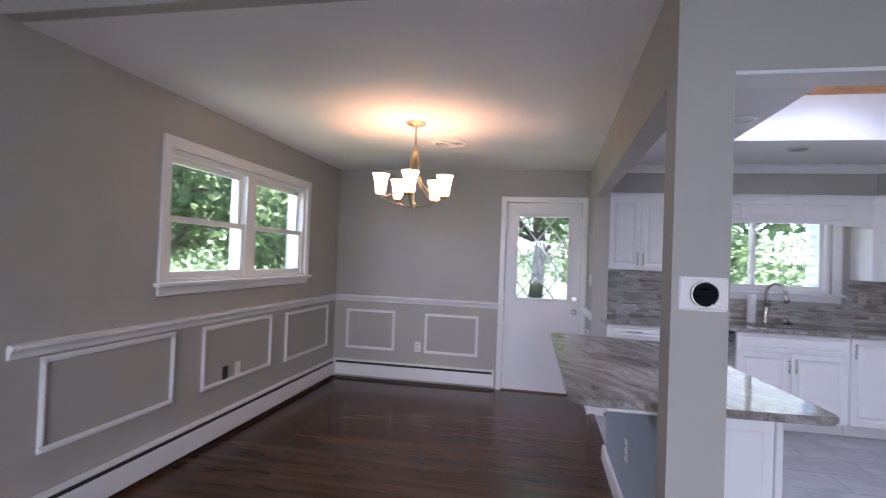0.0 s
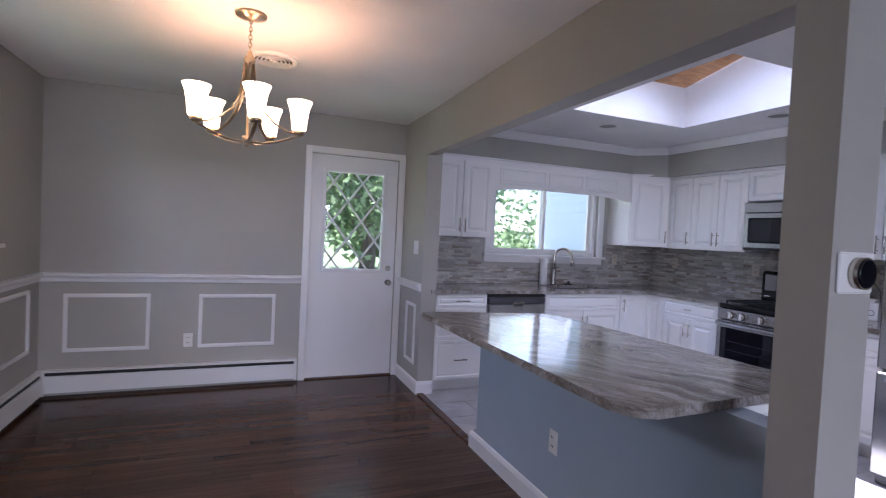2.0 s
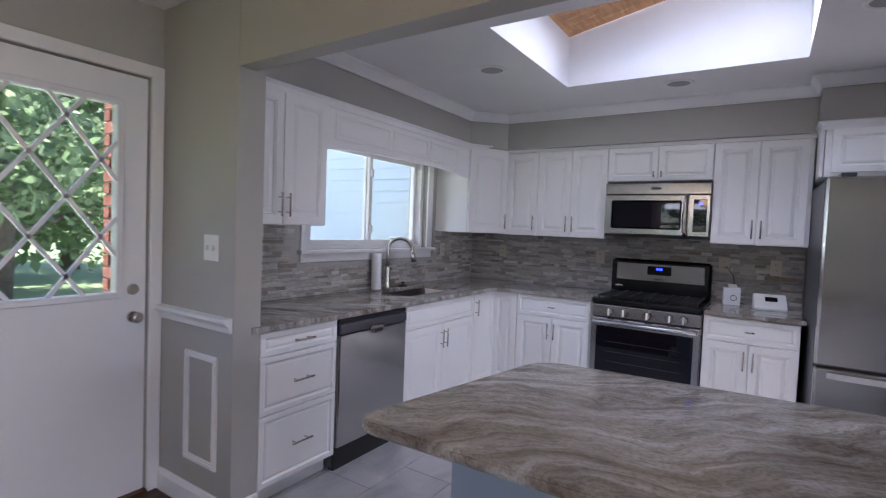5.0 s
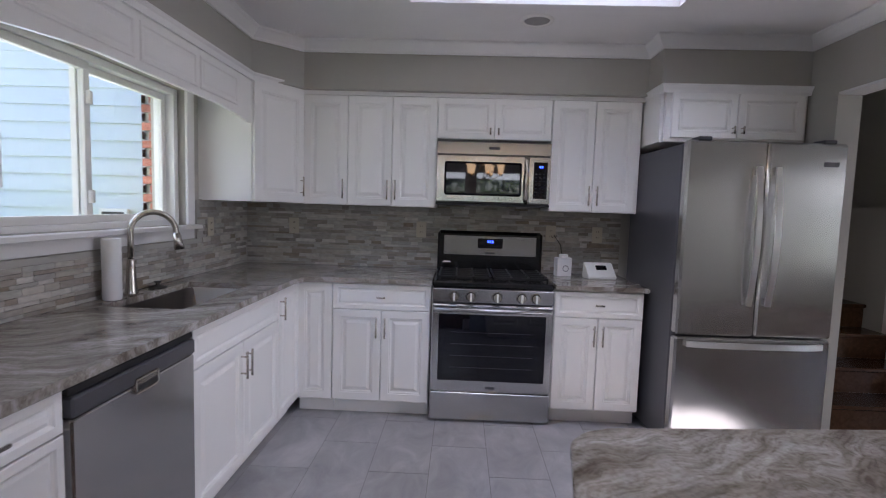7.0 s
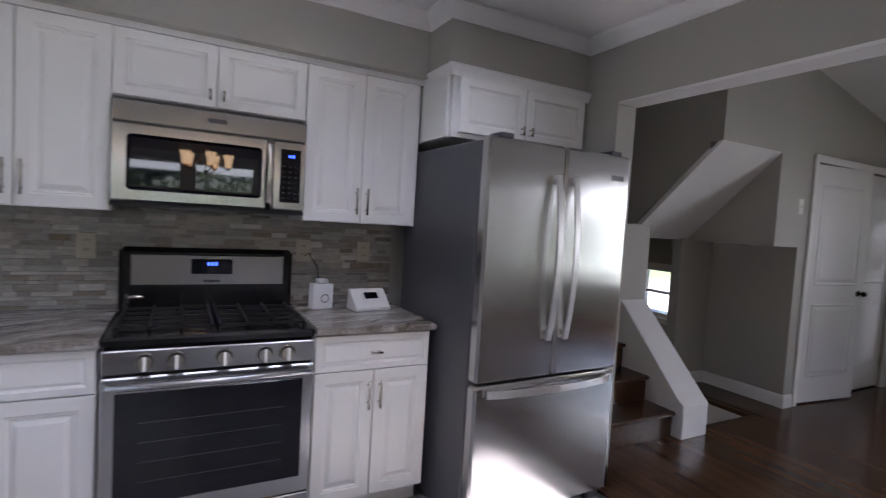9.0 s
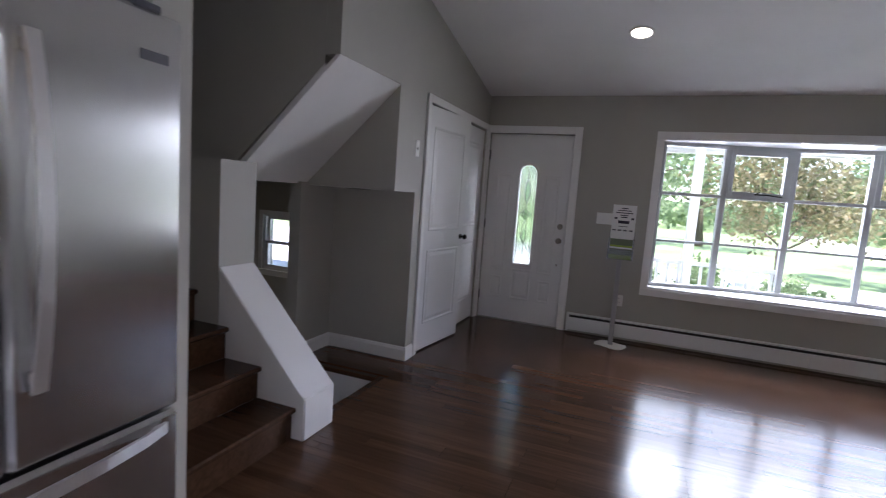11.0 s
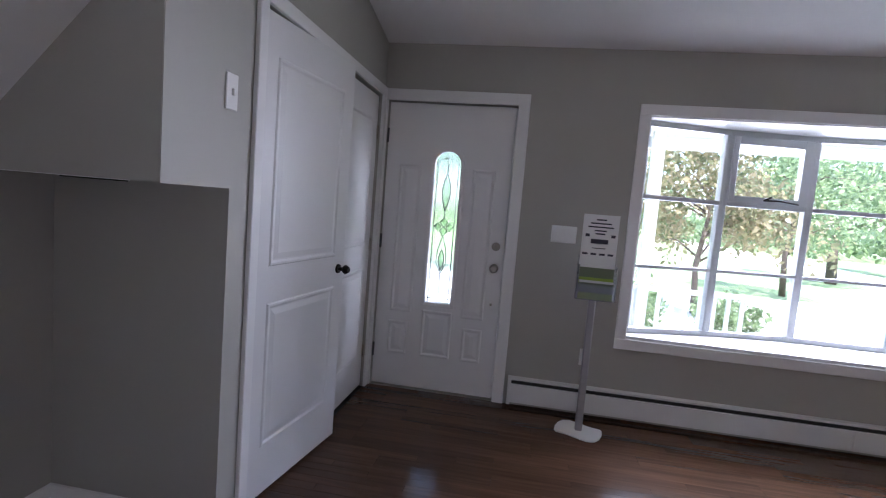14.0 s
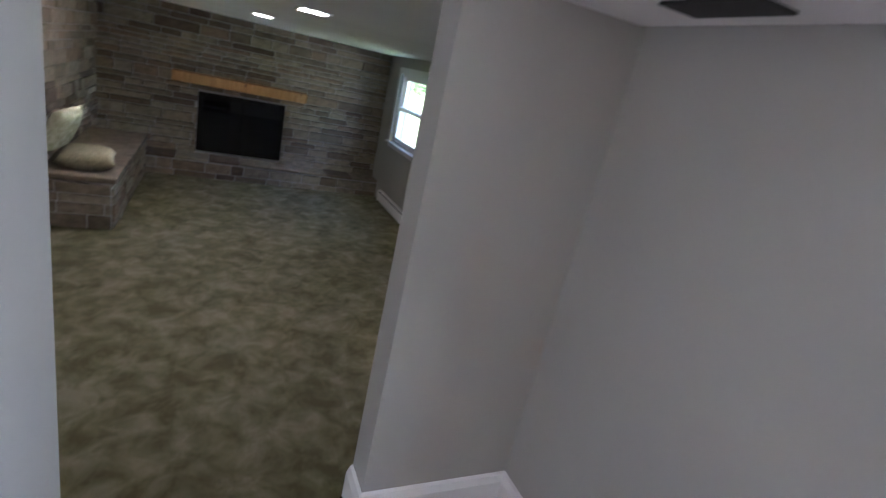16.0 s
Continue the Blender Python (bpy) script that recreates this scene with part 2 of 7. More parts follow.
def pine(name):
    m = material(name, (0.5, 0.27, 0.1), 0.45)
    n = node(m, "ShaderNodeTexNoise", Scale=1.0, Detail=6, Distortion=1.2)
    link(m, world_at(m, (4, 30, 4)), n.inputs["Vector"])
    k = node(m, "ShaderNodeTexVoronoi", Scale=1.0)
    link(m, world_at(m, (3.5, 9, 3)), k.inputs["Vector"])
    wood = ramp(m, n.outputs[0], [(0.3, (0.40, 0.19, 0.065)), (0.7, (0.62, 0.35, 0.14))])
    knots = ramp(m, k.outputs["Distance"], [(0.05, (0.16, 0.07, 0.03)), (0.16, (1, 1, 1))])
    link(m, mix(m, wood, knots, 1.0, "MULTIPLY"), bsdf(m).inputs["Base Color"])
    return m


M_PINE = pine("knotty_pine")


def pane_glass(name, tint=(1, 1, 1), rough=0.0):
    """Thin pane: lets light straight through and mirrors at its Fresnel share."""
    m = bpy.data.materials.new(name)
    m.use_nodes = True
    nt = m.node_tree
    nt.nodes.clear()
    out, tr, gl, fr, mx, po, ma = (nt.nodes.new(k) for k in ("ShaderNodeOutputMaterial", "ShaderNodeBsdfTransparent", "ShaderNodeBsdfGlossy", "ShaderNodeLayerWeight", "ShaderNodeMixShader", "ShaderNodeMath", "ShaderNodeMath"))
    po.operation, ma.operation = "POWER", "MULTIPLY_ADD"
    po.inputs[1].default_value, ma.inputs[1].default_value, ma.inputs[2].default_value = 4.0, 0.6, 0.03
    tr.inputs[0].default_value = (*tint, 1)
    gl.inputs["Roughness"].default_value = rough
    nt.links.new(fr.outputs["Facing"], po.inputs[0])
    nt.links.new(po.outputs[0], ma.inputs[0])
    nt.links.new(ma.outputs[0], mx.inputs[0])
    nt.links.new(tr.outputs[0], mx.inputs[1])
    nt.links.new(gl.outputs[0], mx.inputs[2])
    nt.links.new(mx.outputs[0], out.inputs[0])
    return m


M_GLASS = pane_glass("window_glass", (0.95, 0.97, 0.96))
M_GLUE = material("textured_glass", (0.75, 0.85, 0.78), 0.25)
bsdf(M_GLUE).inputs["Transmission Weight"].default_value = 1.0
bsdf(M_GLUE).inputs["IOR"].default_value = 1.1
_n = node(M_GLUE, "ShaderNodeTexNoise", Scale=90, Detail=2)
link(M_GLUE, coords(M_GLUE), _n.inputs["Vector"])
bump(M_GLUE, _n.outputs[0], 0.6, 0.01)
M_BEVELG = material("green_glass", (0.30, 0.42, 0.32), 0.1)
bsdf(M_BEVELG).inputs["Transmission Weight"].default_value = 1.0
bsdf(M_BEVELG).inputs["IOR"].default_value = 1.1


def glowing(name, color, strength):
    m = material(name, color, 0.5)
    bsdf(m).inputs["Emission Color"].default_value = (*color, 1)
    bsdf(m).inputs["Emission Strength"].default_value = strength
    return m


M_SHADE = glowing("lit_frosted_glass", (1.0, 0.70, 0.38), 2.4)
M_LAMP = glowing("lit_lamp_lens", (1.0, 0.9, 0.72), 6)
M_DISPLAY = glowing("blue_display", (0.03, 0.07, 1.0), 1.5)


def speckled(name, lo, hi, scale, rough=0.95):
    m = material(name, lo, rough)
    n = node(m, "ShaderNodeTexNoise", Scale=scale, Detail=8)
    link(m, world_at(m, (1, 1, 1)), n.inputs["Vector"])
    link(m, ramp(m, n.outputs[0], [(0.3, lo), (0.7, hi)]), bsdf(m).inputs["Base Color"])
    return m


M_GRASS = speckled("grass", (0.10, 0.14, 0.05), (0.18, 0.24, 0.10), 0.8)
M_DRIVE = speckled("pale_concrete", (0.42, 0.41, 0.39), (0.55, 0.53, 0.5), 2)
M_BARK = speckled("bark", (0.07, 0.05, 0.035), (0.15, 0.12, 0.09), 14)
M_SIDING = material("pale_blue_siding", (0.60, 0.655, 0.70), 0.5)


def foliage(name, lo, hi):
    m = material(name, lo, 0.55)
    link(m, ramp(m, pick(m, True), [(0, lo), (1, hi)]), bsdf(m).inputs["Base Color"])
    nt = m.node_tree
    out = nt.nodes["Material Output"]
    tl, mx = nt.nodes.new("ShaderNodeBsdfTranslucent"), nt.nodes.new("ShaderNodeMixShader")
    link(m, ramp(m, pick(m, True), [(0, tuple(k * 1.6 for k in lo)), (1, tuple(k * 1.8 for k in hi))]), tl.inputs[0])
    mx.inputs[0].default_value = 0.6
    link(m, bsdf(m).outputs[0], mx.inputs[1])
    link(m, tl.outputs[0], mx.inputs[2])
    link(m, mx.outputs[0], out.inputs[0])
    return m


M_LEAF = foliage("green_leaves", (0.075, 0.115, 0.05), (0.19, 0.24, 0.12))
M_LEAF2 = foliage("rusty_green_leaves", (0.09, 0.11, 0.045), (0.21, 0.17, 0.095))

# ---- mesh helpers ----


def box(bm, x0, y0, z0, x1, y1, z1, bevel=0.0):
    x0, x1 = min(x0, x1), max(x0, x1)
    y0, y1 = min(y0, y1), max(y0, y1)
    z0, z1 = min(z0, z1), max(z0, z1)
    vs = [bm.verts.new(c) for c in ((x0, y0, z0), (x1, y0, z0), (x1, y1, z0), (x0, y1, z0), (x0, y0, z1), (x1, y0, z1), (x1, y1, z1), (x0, y1, z1))]
    fs = [bm.faces.new([vs[i] for i in q]) for q in ((3, 2, 1, 0), (4, 5, 6, 7), (0, 1, 5, 4), (1, 2, 6, 5), (2, 3, 7, 6), (3, 0, 4, 7))]
    if bevel:
        es = list({e for f in fs for e in f.edges})
        bmesh.ops.bevel(bm, geom=es, offset=bevel, segments=1, affect="EDGES")
    return vs


def finish(name, bm, mat, smooth=False):
    me = bpy.data.meshes.new(name)
    bmesh.ops.recalc_face_normals(bm, faces=bm.faces)
    if smooth:
        for f in bm.faces:
            f.smooth = True
    bm.to_mesh(me)
    bm.free()
    me.materials.append(mat)
    return me


def part(name, bm, mat, parent=None, label="", smooth=False, kind=""):
    ob = new(name, finish(name, bm, mat, smooth))
    ob.parent = parent
    return tagged(ob, label, kind=kind)


def thing(name, x, y, z, label, category, group="", turn=0):
    ob = new(name)
    ob.matrix_world = pose(x, y, z, 0, 0, turn)
    return tagged(ob, label, category, group)


def structure(name, bm, mat, label):
    return tagged(new(name, finish(name, bm, mat)), label, kind="structure")


def wall(name, axis, c0, c1, a0, a1, z0, z1, label, holes=(), mat=None):
    """A wall along x or y (axis), between c0 and c1 across, with rectangular holes (a, b, bottom, top)."""
    bm = bmesh.new()
    cuts = sorted({a0, a1, *(h[0] for h in holes), *(h[1] for h in holes)})
    for a, b in zip(cuts, cuts[1:]):
        mid = (a + b) / 2
        z = z0
        for h in sorted((h for h in holes if h[0] < mid < h[1]), key=lambda h: h[2]):
            if h[2] > z:
                box(bm, *((a, c0, z, b, c1, h[2]) if axis == "x" else (c0, a, z, c1, b, h[2])))
            z = max(z, h[3])
        if z < z1:
            box(bm, *((a, c0, z, b, c1, z1) if axis == "x" else (c0, a, z, c1, b, z1)))
    bmesh.ops.remove_doubles(bm, verts=bm.verts, dist=1e-5)
    seen = {}
    for f in list(bm.faces):
        key = tuple(sorted(v.index for v in f.verts)) if False else tuple(round(k, 4) for k in f.calc_center_median())
        seen.setdefault(key, []).append(f)
    bmesh.ops.delete(bm, geom=[f for fs in seen.values() if len(fs) > 1 for f in fs], context="FACES_ONLY")
    return structure(name, bm, mat or M_WALL, label)


# ---- setting ----
XW, YN, YF, XE = -1.975, 5.41, -2.59, 4.03
XC = 3.53
CEIL = 2.42


def vault(y):
    return 2.44 + 0.21 * (y - YF)


wall("wall_west", "y", XW - 0.2, XW, YF - 0.2, YN + 0.2, -0.3, 3.5, "greige painted wall with a wide double window", [(2.67, 4.56, 1.20, 2.07)])
wall("wall_north", "x", YN, YN + 0.2, XW, XE + 0.12, -0.3, 3.3, "greige painted wall with back door and kitchen window", [(0.0, 0.815, 0.0, 2.07), (1.84, 3.20, 1.21, 1.99)])
wall("wall_kitchen_east", "y", XE, XE + 0.12, 1.73, YN, 0, 3.3, "wall behind the kitchen range")
wall("wall_kitchen_south", "x", 1.60, 1.73, 0.96, 5.3, -0.02, 3.6, "greige wall with a wide opening between kitchen and living room", [(0.96, 3.17, -0.02, 2.06)])
wall("wall_upstairs", "x", 1.60, 1.73, 5.3, 7.5, 1.42, 3.6, "greige wall of the upper floor")
wall("wall_upstairs_end", "y", 7.4, 7.5, YF, 1.6, 1.42, 3.6, "greige end wall of the upper floor")
wall("wall_dining_header", "x", 1.62, 1.698, XW, 0.83, CEIL - 0.002, 3.6, "greige header above the dining room opening")
wall("wall_stub", "y", 0.875, 1.013, 4.79, YN, 0, CEIL + 0.02, "short greige wall beside the back door")
bm = bmesh.new()
for v in box(bm, 0.80, 1.70, 2.06, 0.93, 4.79, 3.3):
    v.co.x += (0.075 if v.co.x < 0.85 else 0.03) * (v.co.y - 1.7) / 3.0
structure("wall_beam", bm, M_WALL, "greige beam between dining room and kitchen")
wall("wall_post", "x", 1.57, 1.70, 0.79, 0.96, 0, 3.6, "greige square post at the corner of the kitchen")
wall("wall_front", "x", YF - 0.2, YF, XW, 12.2, -1.2, 2.6, "greige front wall with door and bow window", [(2.60, 3.50, 0, 2.05), (-1.25, 1.75, 0.56, 2.03), (6.02, 6.58, 0.17, 0.90), (9.95, 11.3, 0.05, 1.13)])
wall("wall_closet", "y", XC, XC + 0.1, YF, 0.30, 0.0, 3.5, "greige wall with closet doors, a low niche and a stair opening", [(-2.52, -0.97, 0, 2.07), (-0.79, -0.45, 0, 1.35), (-0.45, 0.30, 0, 2.09)])
# ceilings
bm = bmesh.new()
box(bm, XW, 1.70, CEIL, 0.92, YN, CEIL + 0.05)
structure("ceiling_dining", bm, M_CEIL, "flat white dining room ceiling")
bm = bmesh.new()
SK = (1.81, 2.70, 2.98, 4.08)
box(bm, 0.88, 1.73, CEIL, SK[0], YN, CEIL + 0.05)
box(bm, SK[2], 1.73, CEIL, XE, YN, CEIL + 0.05)
box(bm, SK[0], 1.73, CEIL, SK[2], SK[1], CEIL + 0.05)
box(bm, SK[0], SK[3], CEIL, SK[2], YN, CEIL + 0.05)
structure("ceiling_kitchen", bm, M_CEIL, "flat white kitchen ceiling with a skylight well")
bm = bmesh.new()
vs = box(bm, XW - 0.1, YF - 0.2, 0, 7.5, 1.66, 1)
for v in vs:
    v.co.z = vault(v.co.y) + (0.05 if v.co.z > 0.5 else 0)
structure("ceiling_living", bm, M_CEIL, "sloping white living room ceiling")


def roof(y):
    return 3.26 - 0.2 * (y - 1.7)


well = bmesh.new()
for x0, y0, x1, y1 in ((SK[0] - 0.05, SK[1] - 0.05, SK[0], SK[3] + 0.05), (SK[2], SK[1] - 0.05, SK[2] + 0.05, SK[3] + 0.05), (SK[0], SK[1] - 0.05, SK[2], SK[1]), (SK[0], SK[3], SK[2], SK[3] + 0.05)):
    for v in box(well, x0, y0, CEIL + 0.05, x1, y1, 3.0):
        if v.co.z > 2.9:
            v.co.z = roof(v.co.y) + 0.03
structure("wall_skylight_well", well, M_CEIL, "white skylight well")
GL = (1.95, 2.80, 2.62, 3.85)
pine_ob = structure("ceiling_pine", bmesh.new(), M_PINE, "knotty pine boards around the skylight")
pb = bmesh.new()
n = 14
for i in range(n):
    xa, xb = SK[0] + (SK[2] - SK[0]) * i / n, SK[0] + (SK[2] - SK[0]) * (i + 1) / n - 0.003
    inside = xa < GL[2] - 0.02 and xb > GL[0] + 0.02
    for y0, y1 in (((SK[1], GL[1]), (GL[3], SK[3])) if inside else ((SK[1], SK[3]),)):
        for v in box(pb, xa, y0, 0, xb, y1, 1):
            v.co.z = roof(v.co.y) - (0.02 if v.co.z < 0.5 else 0)
pine_ob.data = finish("ceiling_pine", pb, M_PINE)
skylight = thing("skylight", 2.3, 3.3, 2.95, "clear skylight in the sloping pine ceiling", "skylight")
b = bmesh.new()
for v in box(b, GL[0] - 2.3, GL[1] - 3.3, 0, GL[2] - 2.3, GL[3] - 3.3, 1):
    v.co.z = roof(v.co.y + 3.3) + 0.07 + (0.008 if v.co.z > 0.5 else 0) - 2.95
part("pane", b, M_GLASS, skylight, "clear glass").visible_shadow = False
b = bmesh.new()
for x0, y0, x1, y1 in ((GL[0] - 0.03, GL[1] - 0.03, GL[0], GL[3] + 0.03), (GL[2], GL[1] - 0.03, GL[2] + 0.03, GL[3] + 0.03), (GL[0], GL[1] - 0.03, GL[2], GL[1]), (GL[0], GL[3], GL[2], GL[3] + 0.03)):
    for v in box(b, x0 - 2.3, y0 - 3.3, 0, x1 - 2.3, y1 - 3.3, 1):
        v.co.z = roof(v.co.y + 3.3) - 0.025 + (0.11 if v.co.z > 0.5 else 0) - 2.95
part("frame", b, M_TRIM, skylight, "white frame")

# soffits above the cabinets, crown and trims
def prism(bm, pts, z0, z1):
    """An upright prism on a plan outline."""
    lo = [bm.verts.new((x, y, z0)) for x, y in pts]
    hi = [bm.verts.new((x, y, z1)) for x, y in pts]
    bm.faces.new(lo[::-1])
    bm.faces.new(hi)
    for i in range(len(pts)):
        j = (i + 1) % len(pts)
        bm.faces.new((lo[i], lo[j], hi[j], hi[i]))


FACE = [(0.96, 5.09), (3.38, 5.09), (3.62, 4.84), (3.62, 2.60), (3.40, 2.60), (3.40, 1.73)]
bm = bmesh.new()
prism(bm, FACE + [(XE, 1.73), (XE, YN), (0.96, YN)], 2.115, CEIL)
structure("wall_soffit_kitchen", bm, M_WALL, "greige soffit above the kitchen cabinets")


def sweep(bm, path, profile, side=1, closed=False):
    """A moulding along a plan path. profile: (out, up) points; out is to the path's left for side 1."""
    pts = [Vector((x, y)) for x, y, _ in path]
    rings = []
    for i, p in enumerate(pts):
        dirs = []
        if i > 0 or closed:
            dirs.append((p - pts[i - 1]).normalized())
        if i < len(pts) - 1 or closed:
            dirs.append((pts[(i + 1) % len(pts)] - p).normalized())
        nrm = [Vector((-d.y, d.x)) * side for d in dirs]
        m = sum(nrm, Vector((0, 0)))
        m = m / max(m.length_squared, 1e-6) * (2 if len(nrm) == 2 else 1) if len(nrm) == 2 else nrm[0]
        rings.append([bm.verts.new((p.x + m.x * o, p.y + m.y * o, path[i][2] + u)) for o, u in profile])
    k = len(profile)
    for i in range(len(rings) - (0 if closed else 1)):
        a, b = rings[i], rings[(i + 1) % len(rings)]
        for j in range(k):
            bm.faces.new((a[j], a[(j + 1) % k], b[(j + 1) % k], b[j]))
    if not closed:
        bm.faces.new(rings[0])
        bm.faces.new(rings[-1][::-1])


CROWN = [(0, -0.075), (0.012, -0.075), (0.018, -0.06), (0.05, -0.02), (0.06, -0.012), (0.06, 0), (0, 0)]
RAIL = [(0, -0.038), (0.012, -0.034), (0.016, -0.012), (0.028, 0.004), (0.040, 0.012), (0.040, 0.03), (0, 0.034)]
BASE = [(0, 0), (0.016, 0), (0.016, 0.085), (0.008, 0.105), (0, 0.11)]
LIP = [(0, -0.05), (0.012, -0.05), (0.012, -0.02), (0.022, -0.008), (0.022, 0), (0, 0)]


def trim(name, path, profile, label, side=1, mat=None):
    bm = bmesh.new()
    sweep(bm, path, profile, side)
    return structure(name, bm, mat or M_TRIM, label)


trim("trim_crown", [(x, y, CEIL) for x, y in FACE + [(0.94, 1.73), (0.97, 5.08)]], CROWN, "white crown moulding at the kitchen ceiling", -1)
trim("trim_cabinet_top", [(0.96, 5.075, 2.14), (3.345, 5.075, 2.14), (3.685, 4.865, 2.14), (3.69, 4.84, 2.14), (3.69, 2.585, 2.14)], LIP, "white trim on top of the wall cabinets", -1)
trim("trim_cabinet_crown", [(3.69, 2.585, 2.135), (3.385, 2.585, 2.135), (3.385, 1.735, 2.135)], [(0, -0.05), (0.006, -0.05), (0.010, -0.035), (0.024, -0.010), (0.028, -0.006), (0.028, 0), (0, 0)], "white crown on the cabinet over the refrigerator", -1)
RZ = 0.92
trim("trim_chair_rail", [(XW, 1.72, RZ), (XW, YN, RZ), (-0.06, YN, RZ)], RAIL, "white chair rail", -1)
trim("trim_chair_rail", [(0.875, YN - 0.02, RZ), (0.875, 4.80, RZ)], RAIL, "white chair rail ending at the corner of the short wall", -1)
trim("baseboard", [(0.875, YN - 0.02, 0), (0.875, 4.79, 0), (1.012, 4.79, 0)], BASE, "white baseboard around the wall's end", -1)
trim("baseboard", [(1.0, 3.70, 0), (0.885, 3.70, 0), (0.885, 1.70, 0)], BASE, "white baseboard along the island", -1)
trim("baseboard", [(XC, -0.91, 0), (XC, -0.79, 0), (4.26, -0.79, 0), (4.26, -0.35, 0), (4.36, -0.35, 0)], BASE, "white baseboard in the niche", 1)
trim("baseboard", [(3.17, 1.73, 0), (3.17, 1.60, 0), (3.42, 1.60, 0)], BASE, "white baseboard at the wall's end", 1)
trim("baseboard", [(4.67, 0.38, -1.0), (3.9, 0.38, -0.5)], BASE, "white stair skirt", 1)


def picture_frame(bm, axis, at, a0, a1, z0, z1, out):
    """A flat rectangle of panel moulding on a wall."""
    w = 0.028
    for p, q, r, t in ((a0, a1, z0, z0 + w), (a0, a1, z1 - w, z1), (a0, a0 + w, z0 + w, z1 - w), (a1 - w, a1, z0 + w, z1 - w)):
        for d, k in ((0.010, 0.0), (0.017, 0.008)):
            if axis == "x":
                box(bm, p + k * (q - p > w), at, r + k * (t - r > w), q - k * (q - p > w), at + out * d, t - k * (t - r > w)) if d < 0.015 else box(bm, p + 0.008, at, r + 0.008, q - 0.008, at + out * d, t - 0.008)
            else:
                box(bm, at, p, r, at + out * d, q, t) if d < 0.015 else box(bm, at, p + 0.008, r + 0.008, at + out * d, q - 0.008, t - 0.008)


for axis, at, a0, a1, z0, z1, out in (("y", XW, 1.88, 2.78, 0.40, 0.87, 1), ("y", XW, 3.06, 3.99, 0.40, 0.86, 1), ("y", XW, 4.25, 5.20, 0.38, 0.845, 1),
                                      ("x", YN, -1.82, -1.235, 0.335, 0.79, -1), ("x", YN, -0.88, -0.27, 0.335, 0.785, -1), ("y", 0.875, 4.90, 5.16, 0.23, 0.76, -1)):
    bm = bmesh.new()
    picture_frame(bm, axis, at, a0, a1, z0, z1, out)
    structure("trim_panel", bm, M_TRIM, "white rectangular panel moulding")


def casing(name, axis, at, a0, a1, z0, z1, out, label, w=0.075, sill=False, d=0.02):
    """Flat casing around an opening in a wall; out is the side it stands on."""
    bm = bmesh.new()
    def slab(p, q, r, t, dd):
        if axis == "x":
            box(bm, p, at, r, q, at + out * dd, t, 0.003)
        else:
            box(bm, at, p, r, at + out * dd, q, t, 0.003)
    slab(a0 - w, a0, z0, z1 + w, d)
    slab(a1, a1 + w, z0, z1 + w, d)
    slab(a0, a1, z1, z1 + w, d)
    if sill:
        slab(a0 - w - 0.025, a1 + w + 0.025, z0 - 0.025, z0, d + 0.035)
        slab(a0 - w, a1 + w, z0 - 0.085, z0 - 0.025, d - 0.004)
    return structure(name, bm, M_TRIM, label)


casing("trim_door", "x", YN, 0.0, 0.815, 0, 2.07, -1, "white back door casing", 0.058)
casing("trim_window", "y", XW, 2.67, 4.56, 1.20, 2.07, 1, "white double window casing with sill", 0.075, True)
casing("trim_window", "x", YN, 1.84, 3.20, 1.21, 1.99, -1, "white kitchen window casing", 0.075, True, 0.018)
casing("trim_window", "x", YF, 6.02, 6.58, 0.17, 0.90, 1, "white narrow lower room window casing", 0.06, True)
casing("trim_door", "x", YF, 2.60, 3.50, 0, 2.05, 1, "white front door casing", 0.078)
casing("trim_door", "y", XC, -2.515, -0.975, 0, 2.07, -1, "white closet door casing", 0.06)
bm = bmesh.new()
box(bm, -1.32, YF, 0.49, 1.82, YF + 0.02, 0.56, 0.003)
box(bm, -1.32, YF, 2.03, 1.82, YF + 0.02, 2.10, 0.003)
box(bm, 1.75, YF, 0.56, 1.82, YF + 0.02, 2.03, 0.003)
box(bm, -1.32, YF, 0.56, -1.25, YF + 0.02, 2.03, 0.003)
structure("trim_bow_window", bm, M_TRIM, "white bow window casing")
for v in (2.06,):
    bm = bmesh.new()
    box(bm, 0.965, 1.598, 2.045, 3.165, 1.732, 2.058)
    structure("trim_header", bm, M_TRIM, "white underside of the kitchen header")


def heater(name, axis, at, a0, a1, out, z=0.0, joint=None):
    """Baseboard heater: enclosure with a dark slot under its top lip."""
    h = thing(name, 0, 0, z, "white enamelled baseboard heater with a dark slot, along the wall", "heater")
    def slab(mat, nm, p, q, d0, d1, r, t, lab=""):
        b = bmesh.new()
        box(b, *((p, at + out * d0, r, q, at + out * d1, t) if axis == "x" else (at + out * d0, p, r, at + out * d1, q, t)), 0.002)
        part(nm, b, mat, h, lab)
    slab(M_TRIM, "back_plate", a0, a1, 0.001, 0.012, 0.02, 0.205)
    slab(M_SLOT, "slot", a0, a1, 0.012, 0.045, 0.03, 0.182, "dark slot")
    cuts = [a0] + ([joint] if joint else []) + [a1]
    for p, q in zip(cuts, cuts[1:]):
        slab(M_TRIM, "front_panel", p + 0.002, q - 0.002, 0.045, 0.062, 0.035, 0.165)
    slab(M_TRIM, "top_lip", a0, a1, 0.012, 0.052, 0.19, 0.205)
    for p in (a0, a1):
        slab(M_TRIM, "end_cap", p - 0.012, p + 0.012, 0.002, 0.066, 0.02, 0.207)
    return h


